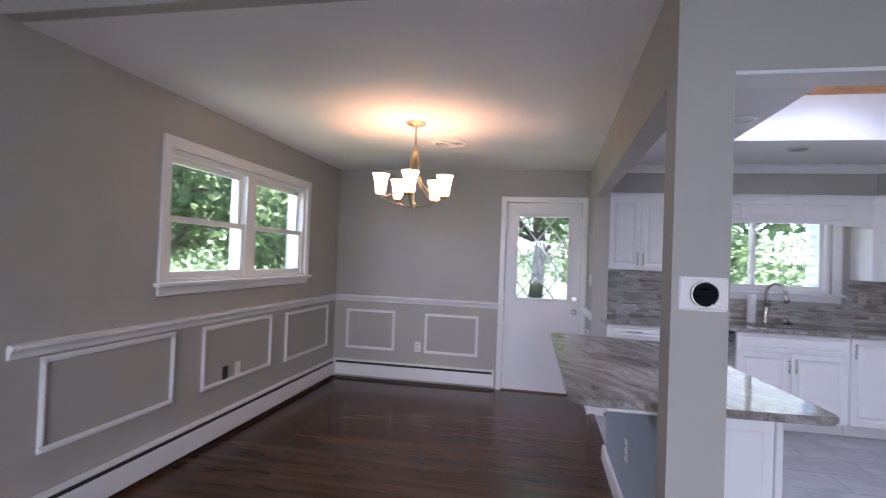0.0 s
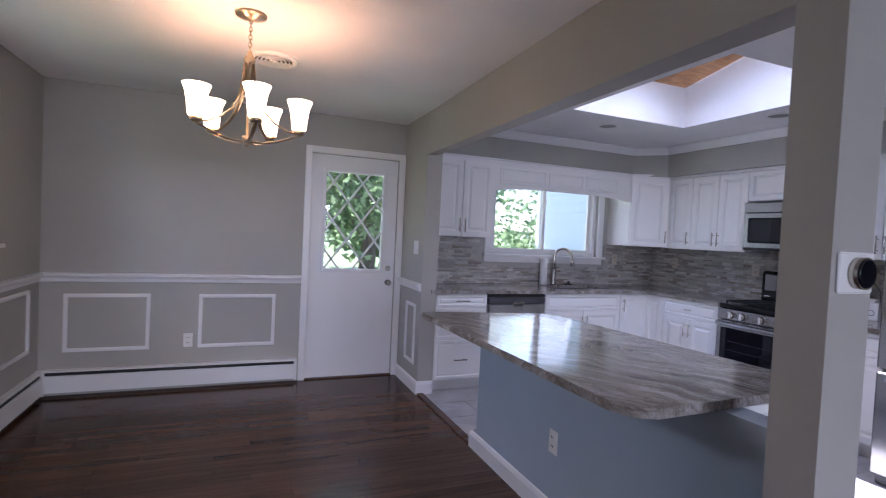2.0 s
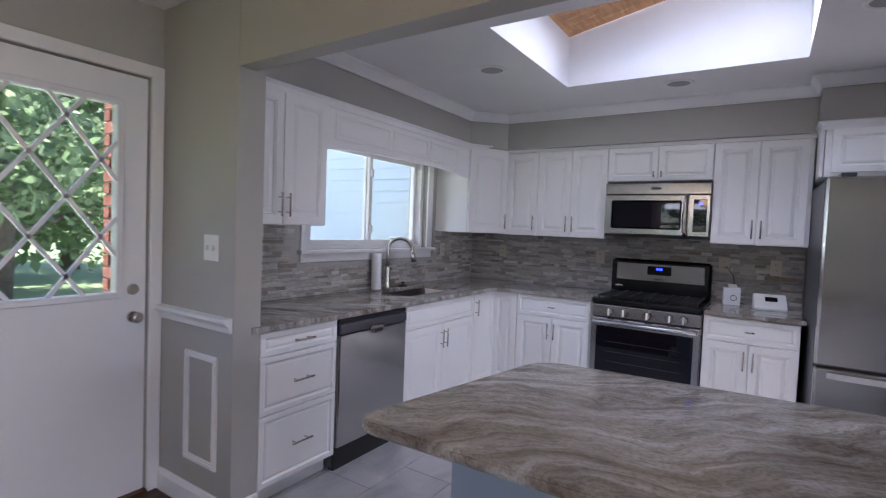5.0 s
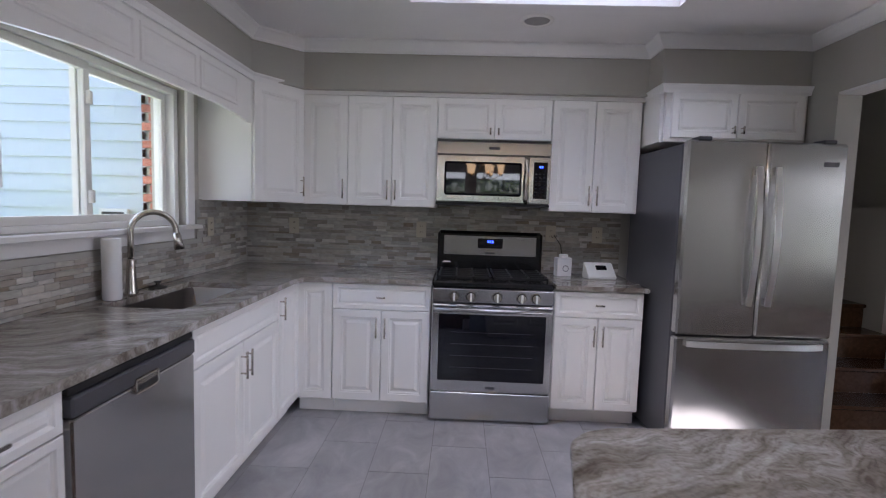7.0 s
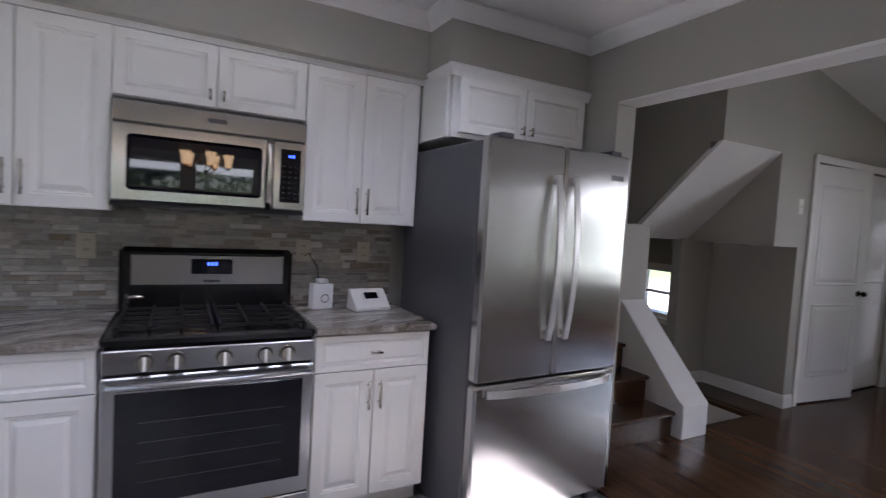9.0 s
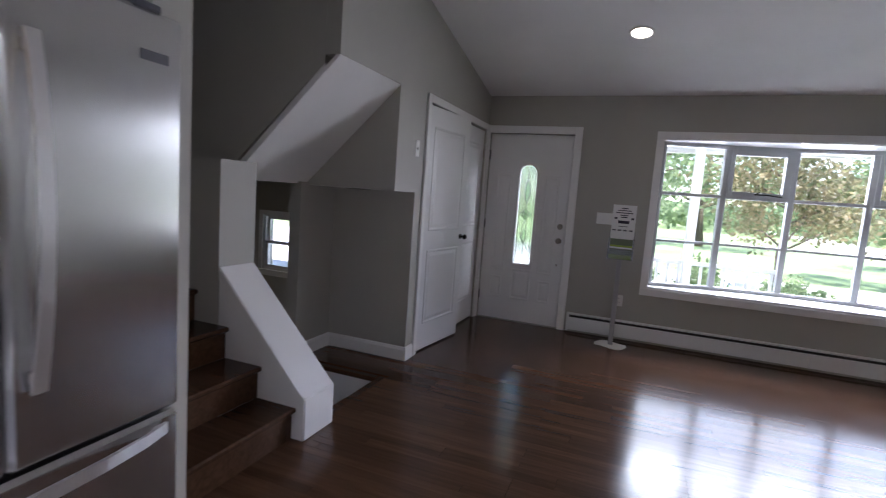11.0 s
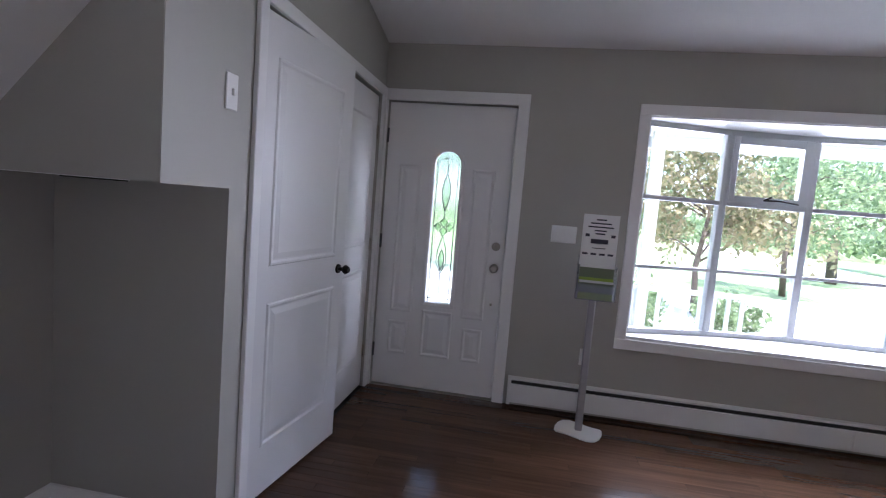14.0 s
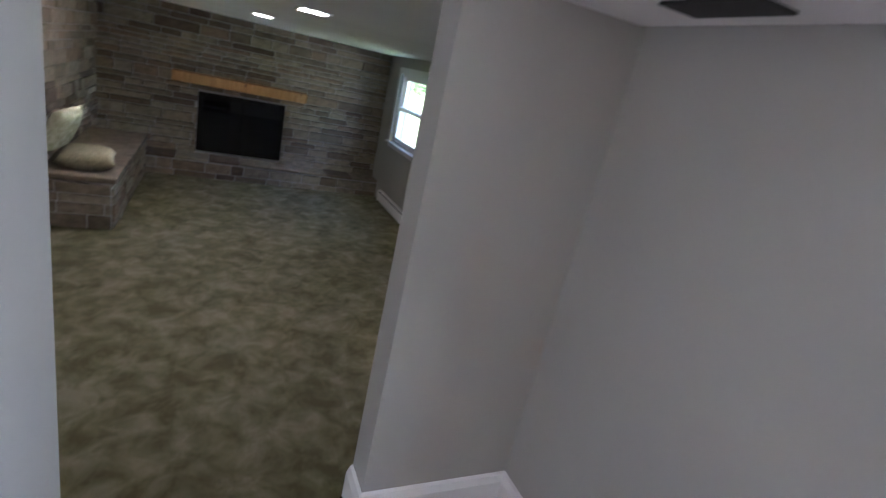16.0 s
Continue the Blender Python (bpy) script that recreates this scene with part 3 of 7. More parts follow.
heater("baseboard_heater", "y", XW, 0.2, YN - 0.08, 1, 0, 4.6)
heater("baseboard_heater", "x", YN, XW + 0.012, -0.085, -1)
heater("baseboard_heater", "x", YF, -1.9, 2.485, 1, 0, 0.35)
heater("baseboard_heater", "x", YF, 5.2, 11.3, 1, -1.0)

# ---- stairs and lower room ----
bm = bmesh.new()
for v in box(bm, XC + 0.1, -0.45, 0, 4.30, 0.30, 1):
    z = 2.09 - (v.co.x - XC) * 0.955
    v.co.z = z + (0.05 if v.co.z > 0.5 else 0)
for v in box(bm, XC + 0.004, -0.449, 0, XC + 0.1, 0.298, 1):
    z = 2.09 - (v.co.x - XC) * 0.955
    v.co.z = z + (0.03 if v.co.z > 0.5 else 0)
structure("wall_soffit", bm, M_CEIL, "white sloping underside over the stairs")
bm = bmesh.new()
vs = [bm.verts.new((x, y, z)) for y in (-0.52, -0.449) for x, z in ((XC + 0.1, 1.352), (4.30, 1.352), (XC + 0.1, 2.03))]
for q in ((0, 1, 2), (5, 4, 3), (0, 3, 4, 1), (1, 4, 5, 2), (2, 5, 3, 0)):
    bm.faces.new([vs[i] for i in q])
box(bm, XC + 0.003, -0.4515, 1.354, XC + 0.1, -0.4485, 2.088)
structure("wall_soffit_cheek", bm, M_WALL, "greige wall below the slope")
bm = bmesh.new()
box(bm, XC + 0.1, -0.78, 1.35, 4.30, -0.45, 1.40)
structure("ceiling_niche", bm, M_CEIL, "low ceiling of the niche")
for i in range(7):
    st = thing("stair", XC - 0.07 + i * 0.235, 1.125, i * 0.18, "dark stained oak step with a rounded nosing", "stair", "flight of steps going up")
    b = bmesh.new()
    box(b, 0.03, -0.47, 0.0, 0.27, 0.47, 0.152)
    part("riser", b, M_WOODP, st)
    b = bmesh.new()
    box(b, 0.0, -0.472, 0.152, 0.272, 0.472, 0.18, 0.008)
    part("tread", b, M_WOODP, st)
bm = bmesh.new()
box(bm, XC + 0.2, 0.66, -0.03, 5.2, 1.595, -0.001)
structure("floor_under_stairs", bm, M_WOOD, "dark boards")
for i in range(5):
    st = thing("stair", XC - 0.02 + i * 0.25, 0.02, -(i + 1) * 0.18 - 0.02, "dark stained oak step with a rounded nosing", "stair", "flight of steps going down")
    b = bmesh.new()
    box(b, 0.02, -0.355, -0.152, 0.27, 0.355, -0.028 + 0.0)
    part("riser", b, M_WOODP, st)
    b = bmesh.new()
    box(b, 0.0, -0.356, -0.028, 0.275, 0.356, 0.0, 0.008)
    part("tread", b, M_WOODP, st)
bm = bmesh.new()
box(bm, XC, -0.37, -1.0, 4.30, -0.345, -0.03)
structure("trim_stair_skirt", bm, M_TRIM, "white skirt beside the steps going down")
bm = bmesh.new()
box(bm, XC, -0.385, -0.03, 4.36, -0.325, 0.004, 0.006)
box(bm, XC - 0.06, -0.385, -0.03, XC, 0.38, 0.004, 0.006)
structure("trim_nosing", bm, M_WOODP, "dark oak nosing around the stair opening")
bm = bmesh.new()
vs = [bm.verts.new((x, y, z)) for y in (0.385, 0.655) for x, z in ((3.41, 0), (4.02, 0), (4.02, 0.87), (3.45, 0.265), (3.41, 0.235))]
for q in ((0, 1, 2, 3, 4), (9, 8, 7, 6, 5), *((i, 5 + i, 5 + (i + 1) % 5, (i + 1) % 5) for i in range(5))):
    bm.faces.new([vs[i] for i in q])
bmesh.ops.bevel(bm, geom=bm.edges, offset=0.006, segments=2, affect="EDGES")
structure("wall_stair_knee", bm, M_TRIM, "white sloping knee wall beside the steps")
wall("wall_between_stairs", "x", 0.385, 0.655, 4.02, 4.67, -1.1, 1.46, "greige wall between the stairs")
wall("wall_between_stairs", "x", 0.385, 0.655, 3.5, 4.02, -1.1, -0.002, "greige wall beside the steps going down")
wall("wall_stair_back", "x", 0.655, 0.75, 4.67, 5.2, -1.0, 1.42, "greige wall below the stairs")
wall("wall_stair_end", "y", 5.2, 5.3, 0.655, 1.6, -1.0, 1.42, "greige wall below the stairs")
wall("wall_under_floor", "y", XC - 0.03, XC, -0.34, 0.385, -1.1, -0.03, "greige wall below the floor")
bm = bmesh.new()
vs = [bm.verts.new((x, y, z)) for y in (0.20, 0.302) for x, z in ((XC + 0.1, 2.045), (4.30, 1.43), (7.4, 1.43), (7.4, 3.5), (XC + 0.1, 3.5))]
for q in ((0, 1, 2, 3, 4), (9, 8, 7, 6, 5), *((i, 5 + i, 5 + (i + 1) % 5, (i + 1) % 5) for i in range(5))):
    bm.faces.new([vs[i] for i in q])
structure("wall_upper", bm, M_WALL, "greige wall above the stairs")
wall("wall_niche", "y", 4.26, 4.36, YF, -0.35, -1.1, 1.37, "greige column beside the stairs")
wall("wall_niche_side", "x", -0.9, -0.79, XC + 0.1, 4.26, 0, 1.45, "greige side of the niche")
bm = bmesh.new()
box(bm, 3.5, YF, -1.1, 12.2, 1.8, -1.0)
structure("floor_lower", bm, M_CARPET, "mottled beige carpet")
bm = bmesh.new()
box(bm, 4.30, YF, 1.37, 12.2, 0.385, 1.42)
box(bm, 4.67, 0.385, 1.37, 12.2, 1.7, 1.42)
structure("ceiling_lower", bm, M_CEIL, "white ceiling of the lower room")
wall("wall_fireplace_core", "y", 12.0, 12.2, YF, 1.8, -1.0, 1.4, "mortared stone wall", mat=M_MORTAR)
wall("wall_stone_side_core", "x", 1.62, 1.8, 5.3, 12.0, -1.0, 1.4, "mortared stone wall", mat=M_MORTAR)


def electric(name, kind, m, label, mat=None, w=0.07, h=0.115):
    """A wall plate that faces local -y. kind: outlet, switch, triple or blank."""
    p = new(name)
    p.matrix_world = m
    tagged(p, label, "switch" if kind in ("switch", "double", "triple") else "outlet")
    b = bmesh.new()
    box(b, -w / 2, -0.006, -h / 2, w / 2, 0, h / 2, 0.003)
    part("plate", b, mat or M_PLASTIC, p)
    if kind == "outlet":
        for dz in (-0.022, 0.022):
            b = bmesh.new()
            cyl(b, (0, -0.009, dz), (0, -0.004, dz), 0.016)
            part("socket", b, mat or M_PLASTIC, p)
            b = bmesh.new()
            for dx in (-0.006, 0.006):
                box(b, dx - 0.0015, -0.0105, dz - 0.002, dx + 0.0015, -0.008, dz + 0.008)
            part("slots", b, M_SLOT, p, "dark slots")
    else:
        for dx in ((0,) if kind == "switch" else (-0.024, 0.024) if kind == "double" else (-0.045, 0, 0.045) if kind == "triple" else ()):
            b = bmesh.new()
            box(b, dx - 0.005, -0.016, -0.012, dx + 0.005, -0.004, 0.012, 0.002)
            part("toggle", b, mat or M_PLASTIC, p)
    return p


def cyl(bm, p0, p1, r0, r1=None, seg=14, caps=True):
    p0, p1 = Vector(p0), Vector(p1)
    q = (p1 - p0).to_track_quat("Z", "Y")
    r1 = r0 if r1 is None else r1
    rings = [[bm.verts.new(p + q @ Vector((r * math.cos(2 * math.pi * i / seg), r * math.sin(2 * math.pi * i / seg), 0))) for i in range(seg)] for p, r in ((p0, r0), (p1, r1))]
    for i in range(seg):
        j = (i + 1) % seg
        f = bm.faces.new((rings[0][i], rings[0][j], rings[1][j], rings[1][i]))
        f.smooth = True
    if caps:
        bm.faces.new(rings[0][::-1])
        bm.faces.new(rings[1])


def tube(bm, pts, r, seg=10, flat=1.0, up=None):
    """A bent rod through points; flat squeezes its section."""
    pts = [Vector(p) for p in pts]
    rings = []
    for i, p in enumerate(pts):
        d = (pts[min(i + 1, len(pts) - 1)] - pts[max(i - 1, 0)]).normalized()
        side = d.cross(Vector(up) if up else Vector((0.13, 0.2, 1))).normalized()
        top = side.cross(d)
        rr = r[i] if isinstance(r, (list, tuple)) else r
        rings.append([bm.verts.new(p + side * math.cos(2 * math.pi * k / seg) * rr * flat + top * math.sin(2 * math.pi * k / seg) * rr) for k in range(seg)])
    for a, b in zip(rings, rings[1:]):
        for k in range(seg):
            f = bm.faces.new((a[k], a[(k + 1) % seg], b[(k + 1) % seg], b[k]))
            f.smooth = True
    bm.faces.new(rings[0][::-1])
    bm.faces.new(rings[-1])


def lathe(bm, profile, seg=20, at=(0, 0, 0)):
    """A turned body from (radius, height) points."""
    rings = [[bm.verts.new((at[0] + max(r, 1e-4) * math.cos(2 * math.pi * k / seg), at[1] + max(r, 1e-4) * math.sin(2 * math.pi * k / seg), at[2] + z)) for k in range(seg)] for r, z in profile]
    for a, b in zip(rings, rings[1:]):
        for k in range(seg):
            f = bm.faces.new((a[k], a[(k + 1) % seg], b[(k + 1) % seg], b[k]))
            f.smooth = True
    return rings


electric("outlet", "outlet", pose(XW + 0.001, 3.34, 0.47, 0, 0, 90), "black outlet on the greige wall inside the panel moulding", M_RUBBER)
electric("outlet", "blank", pose(XW + 0.001, 3.50, 0.475, 0, 0, 90), "white blank plate on the greige wall inside the panel moulding")
electric("outlet", "outlet", pose(-0.955, YN - 0.001, 0.40), "white duplex outlet on the back wall")
electric("outlet", "outlet", pose(0.884, 2.80, 0.40, 0, 0, -90), "white duplex outlet on the pale blue island wall")
electric("switch", "double", pose(0.874, 4.965, 1.26, 0, 0, -90), "white double rocker switch on the short wall by the back door", w=0.115, h=0.12)
electric("switch", "triple", pose(2.22, YF + 0.001, 1.22, 0, 0, 180), "white triple switch on the front wall", w=0.165)
electric("outlet", "outlet", pose(2.0, YF + 0.001, 0.40, 0, 0, 180), "white duplex outlet on the front wall")
electric("switch", "switch", pose(XC - 0.001, -0.775, 1.685, 0, 0, -90), "white switch beside the closet door", h=0.125)
for y in (5.03, 4.07, 3.11, 2.77):
    electric("outlet", "outlet", pose(4.009, y, 1.19, 0, 0, -90), "almond duplex outlet on the mosaic backsplash", M_CREAM, 0.075, 0.118)
electric("outlet", "outlet", pose(3.45, 5.389, 1.19, 0, 0, 0), "almond duplex outlet on the mosaic backsplash", M_CREAM, 0.075, 0.118)
electric("outlet", "outlet", pose(8.6, YF + 0.001, -0.55, 0, 0, 180), "white outlet on the lower room wall")


def round_vent(x, y, z, label, tilt=0):
    v = new("ceiling_vent")
    v.matrix_world = pose(x, y, z, tilt)
    tagged(v, label, "vent")
    b = bmesh.new()
    lathe(b, [(0.155, 0), (0.15, -0.012), (0.115, -0.016), (0.11, -0.004), (0.155, 0)], 28)
    part("rim", b, M_PLASTIC, v)
    b = bmesh.new()
    lathe(b, [(0.0, -0.004), (0.112, -0.004)], 28)
    part("backing", b, M_SLOT, v, "dark opening")
    for r in (0.03, 0.055, 0.08, 0.102):
        b = bmesh.new()
        lathe(b, [(r - 0.012, -0.002), (r - 0.004, -0.016), (r, -0.016), (r - 0.007, -0.002)], 24)
        part("vane", b, M_PLASTIC, v)


round_vent(-0.42, 4.09, CEIL, "round cream ceiling vent beside the chandelier")
round_vent(2.38, -0.62, vault(-0.62), "round white vent in the sloping ceiling", 11.9)


def can_light(x, y, z, lit, label, tilt=0, square=False):
    c = new("ceiling_light")
    c.matrix_world = pose(x, y, z, tilt)
    tagged(c, label, "light", "recessed ceiling lights")
    b = bmesh.new()
    if square:
        for q in ((-0.1, -0.1, 0.1, -0.08), (-0.1, 0.08, 0.1, 0.1), (-0.1, -0.08, -0.08, 0.08), (0.08, -0.08, 0.1, 0.08)):
            box(b, q[0], q[1], -0.008, q[2], q[3], 0)
    else:
        lathe(b, [(0.095, 0), (0.092, -0.008), (0.075, -0.009), (0.07, 0.0)], 28)
    part("trim_ring", b, M_PLASTIC, c)
    b = bmesh.new()
    if square:
        box(b, -0.08, -0.08, -0.005, 0.08, 0.08, -0.001)
    else:
        lathe(b, [(0.0, -0.003), (0.072, -0.003)], 28)
    part("lens", b, M_LAMP if lit else M_LENSOFF, c, "lit lens" if lit else "unlit lens")
    return c


M_LENSOFF = material("unlit_lens", (0.30, 0.29, 0.28), 0.5)
for x, y in ((2.41, 4.38), (3.20, 3.39), (2.32, 2.46), (1.66, 3.475)):
    can_light(x, y, CEIL, False, "unlit recessed light with a white ring in the kitchen ceiling")
can_light(2.03, -1.45, vault(-1.45), True, "lit recessed light in the sloping ceiling", 11.9)
for x, y in ((6.6, -0.43), (8.8, -0.30), (7.2, 1.0), (9.4, 1.0)):
    can_light(x, y, 1.37, True, "lit square recessed light in the lower room ceiling", 0, True)
v = thing("ceiling_vent", 4.0, -0.66, 1.35, "dark return vent in the low niche ceiling", "vent")
b = bmesh.new()
box(b, -0.135, -0.045, -0.006, 0.05, 0.045, 0)
part("grille", b, M_SLOT, v)
# ---- cabinets ----
def ring_panel(bm, x0, z0, x1, z1, rings, y=0.0):
    """A raised panel on the plane y, facing -y: rings are (inset, how far proud)."""
    loops = []
    for inset, proud in rings:
        loops.append([bm.verts.new((px, y - proud, pz)) for px, pz in ((x0 + inset, z0 + inset), (x1 - inset, z0 + inset), (x1 - inset, z1 - inset), (x0 + inset, z1 - inset))])
    for a, b in zip(loops, loops[1:]):
        for i in range(4):
            j = (i + 1) % 4
            bm.faces.new((a[i], a[j], b[j], b[i]))
    bm.faces.new(loops[-1])
    bm.faces.new(loops[0][::-1])


DOOR = [(0, 0), (0, 0.017), (0.003, 0.020), (0.048, 0.020), (0.052, 0.016), (0.058, 0.016), (0.062, 0.009), (0.070, 0.009), (0.088, 0.017)]
DRAWER = [(0, 0), (0, 0.017), (0.003, 0.020), (0.026, 0.020), (0.030, 0.015), (0.036, 0.011), (0.048, 0.016)]
SMALL = [(0, 0), (0, 0.017), (0.003, 0.020), (0.040, 0.020), (0.044, 0.015), (0.052, 0.010), (0.066, 0.016)]


def pull(parent, x, z, y, length, upright):
    b = bmesh.new()
    k = length / 2
    e = (0, 0, 1) if upright else (1, 0, 0)
    p = Vector((x, y - 0.03, z))
    cyl(b, p - Vector(e) * k, p + Vector(e) * k, 0.0055, seg=10)
    for s in (-0.62, 0.62):
        o = p + Vector(e) * k * s
        cyl(b, o, (o.x, y, o.z), 0.004, seg=8)
    part("handle", b, M_NICKEL, parent, "satin nickel bar handle")


def front(parent, kind, x0, z0, x1, z1, handle="", gap=0.0025):
    """A door or drawer front on local plane y = 0. handle: l, r, lt, rt (side, at top), h or k."""
    b = bmesh.new()
    rings = {"door": DOOR, "drawer": DRAWER, "small": SMALL}[kind]
    ring_panel(b, x0 + gap, z0 + gap, x1 - gap, z1 - gap, rings)
    d = part("drawer_front" if kind == "drawer" else "door", b, M_CAB, parent)
    if handle:
        if handle == "h":
            pull(d, (x0 + x1) / 2, (z0 + z1) / 2, -0.018, 0.13, False)
        elif handle == "k":
            pull(d, (x0 + x1) / 2, (z0 + z1) / 2, -0.018, 0.055, False)
        elif handle in "lr":
            pull(d, x0 + 0.027 if handle == "l" else x1 - 0.027, z0 + (0.11 if z1 - z0 > 0.4 else 0.05), -0.02, 0.13 if z1 - z0 > 0.4 else 0.045, True)
        else:
            pull(d, x0 + 0.027 if handle[0] == "l" else x1 - 0.027, z1 - 0.11, -0.02, 0.13, True)
    return d


def cabinet(name, x, y, turn, w, h, d, z, fronts, label, group, toe=False):
    c = thing(name, x, y, z, label, "cabinet", group, turn)
    b = bmesh.new()
    if "sink" in label:
        box(b, 0, 0.0, 0.0, w, d, h - 0.24)
        box(b, 0, 0.0, h - 0.24, w, 0.02, h)
        box(b, 0, 0.02, h - 0.24, 0.018, d, h)
        box(b, w - 0.018, 0.02, h - 0.24, w, d, h)
    else:
        box(b, 0, 0.0, 0.0, w, d, h)
    part("body", b, M_CAB, c)
    if toe:
        b = bmesh.new()
        box(b, 0, 0.06, -0.1, w, d, 0)
        part("toe_kick", b, M_CAB, c, "recessed toe kick")
    for f in fronts:
        front(c, *f)
    return c


BASEC, WALLC = "white base cabinets", "white wall cabinets"
# base cabinets under the window (their fronts face south)
cabinet("base_cabinet", 0.965, 4.81, 0, 0.55, 0.77, 0.595, 0.1, [("drawer", 0.05, 0.645, 0.55, 0.765, "h"), ("drawer", 0.05, 0.36, 0.55, 0.645, "h"), ("drawer", 0.05, 0.005, 0.55, 0.36, "h")], "white three-drawer base cabinet with bar handles under the granite worktop", BASEC, True)
cabinet("base_cabinet", 2.135, 4.81, 0, 0.90, 0.77, 0.595, 0.1, [("drawer", 0, 0.60, 0.90, 0.765, ""), ("door", 0, 0.005, 0.45, 0.60, "rt"), ("door", 0.45, 0.005, 0.90, 0.60, "lt")], "white sink base cabinet with two raised-panel doors and a false drawer", BASEC, True)
corner = cabinet("corner_cabinet", 3.04, 4.81, 0, 0.37, 0.77, 0.59, 0.1, [("door", 0, 0.005, 0.365, 0.765, "lt")], "white corner base cabinet with a folding raised-panel door", BASEC, True)
cabinet("corner_cabinet", 3.41, 4.805, -90, 0.23, 0.77, 0.61, 0.1, [("door", 0, 0.005, 0.23, 0.765, "")], "white leaf of the corner base cabinet beside the range run", BASEC, True)
cabinet("base_cabinet", 3.41, 4.572, -90, 0.62, 0.77, 0.61, 0.1, [("drawer", 0, 0.60, 0.62, 0.765, "k"), ("door", 0, 0.005, 0.31, 0.60, "rt"), ("door", 0.31, 0.005, 0.62, 0.60, "lt")], "white base cabinet with a drawer and two doors beside the range", BASEC, True)
cabinet("base_cabinet", 3.41, 3.175, -90, 0.55, 0.77, 0.61, 0.1, [("drawer", 0, 0.60, 0.55, 0.765, "k"), ("door", 0, 0.005, 0.275, 0.60, "rt"), ("door", 0.275, 0.005, 0.55, 0.60, "lt")], "white drawer-and-door base cabinet between range and refrigerator", BASEC, True)
# wall cabinets
cabinet("wall_cabinet", 0.965, 5.08, 0, 0.695, 0.72, 0.325, 1.375, [("door", 0.06, 0, 0.3775, 0.72, "r"), ("door", 0.3775, 0, 0.695, 0.72, "l")], "white double-door wall cabinet beside the kitchen window", WALLC)
cabinet("wall_cabinet", 3.70, 4.86, -90, 0.303, 0.735, 0.325, 1.355, [("door", 0, 0, 0.303, 0.735, "r")], "white single-door wall cabinet", WALLC)
cabinet("wall_cabinet", 3.70, 4.557, -90, 0.602, 0.735, 0.325, 1.355, [("door", 0, 0, 0.301, 0.735, "r"), ("door", 0.301, 0, 0.602, 0.735, "l")], "white double-door wall cabinet beside the microwave", WALLC)
cabinet("wall_cabinet", 3.70, 3.955, -90, 0.76, 0.27, 0.325, 1.82, [("small", 0, 0, 0.38, 0.27, "r"), ("small", 0.38, 0, 0.76, 0.27, "l")], "low white double-door wall cabinet above the microwave", WALLC)
cabinet("wall_cabinet", 3.70, 3.193, -90, 0.59, 0.735, 0.325, 1.355, [("door", 0, 0, 0.285, 0.735, "r"), ("door", 0.285, 0, 0.57, 0.735, "l")], "white double-door wall cabinet between microwave and refrigerator", WALLC)
cabinet("wall_cabinet", 3.40, 2.57, -90, 0.83, 0.30, 0.625, 1.80, [("small", 0.03, 0.02, 0.42, 0.29, "r"), ("small", 0.42, 0.02, 0.81, 0.29, "l")], "deep white wall cabinet above the refrigerator", WALLC)
dc = thing("corner_wall_cabinet", 0, 0, 1.36, "white diagonal corner wall cabinet with one raised-panel door", "cabinet", WALLC)
b = bmesh.new()
prism(b, [(3.35, 5.08), (3.70, 4.865), (XE, 4.865), (XE, YN), (3.35, YN)], 0, 0.735)
part("body", b, M_CAB, dc)
b = bmesh.new()
L = math.hypot(0.35, 0.215)
ring_panel(b, 0.012, 0.003, L - 0.012, 0.732, DOOR)
d = part("door", b, M_CAB, dc)
ang = math.degrees(math.atan2(-0.215, 0.35))
d.matrix_world = pose(3.35, 5.08, 1.36, 0, 0, ang)
pull(d, L - 0.04, 0.11, -0.02, 0.13, True)
# window valance with an arched lower edge
va = thing("window_valance", 1.665, 5.08, 0, "white panelled valance with a curved lower edge above the kitchen window", "valance")
b = bmesh.new()
W = 1.685
top = 2.095
xs = [i * W / 40 for i in range(41)]


def arch(x):
    k = min(x, W - x)
    return 1.872 - 0.035 * max(0.0, 1 - k / 0.45) ** 1.5


rows_ = [[b.verts.new((x, yy, zz)) for x, zz in [(x, arch(x)) for x in xs]] for yy in (0.0, 0.02)]
tops_ = [[b.verts.new((x, yy, top)) for x in xs] for yy in (0.0, 0.02)]
for i in range(40):
    b.faces.new((rows_[0][i], rows_[0][i + 1], tops_[0][i + 1], tops_[0][i]))
    b.faces.new((rows_[1][i + 1], rows_[1][i], tops_[1][i], tops_[1][i + 1]))
    b.faces.new((rows_[0][i + 1], rows_[0][i], rows_[1][i], rows_[1][i + 1]))
    b.faces.new((tops_[0][i], tops_[0][i + 1], tops_[1][i + 1], tops_[1][i]))
part("board", b, M_CAB, va)
for x0, x1 in ((0.07, 0.60), (0.63, 1.06), (1.09, 1.50)):
    b = bmesh.new()
    ring_panel(b, x0, 1.905, x1, 2.065, [(0, 0), (0.004, 0.007), (0.014, 0.007), (0.02, 0.001), (0.03, 0.001), (0.04, 0.005)])
    part("panel", b, M_CAB, va)
# filler between range wall cabinets and the refrigerator cabinet
f = thing("filler_panel", 3.42, 2.575, 1.80, "white filler panel beside the cabinet over the refrigerator", "panel")
b = bmesh.new()
box(b, 0, 0, 0, 0.28, 0.018, 0.31)
part("board", b, M_CAB, f)

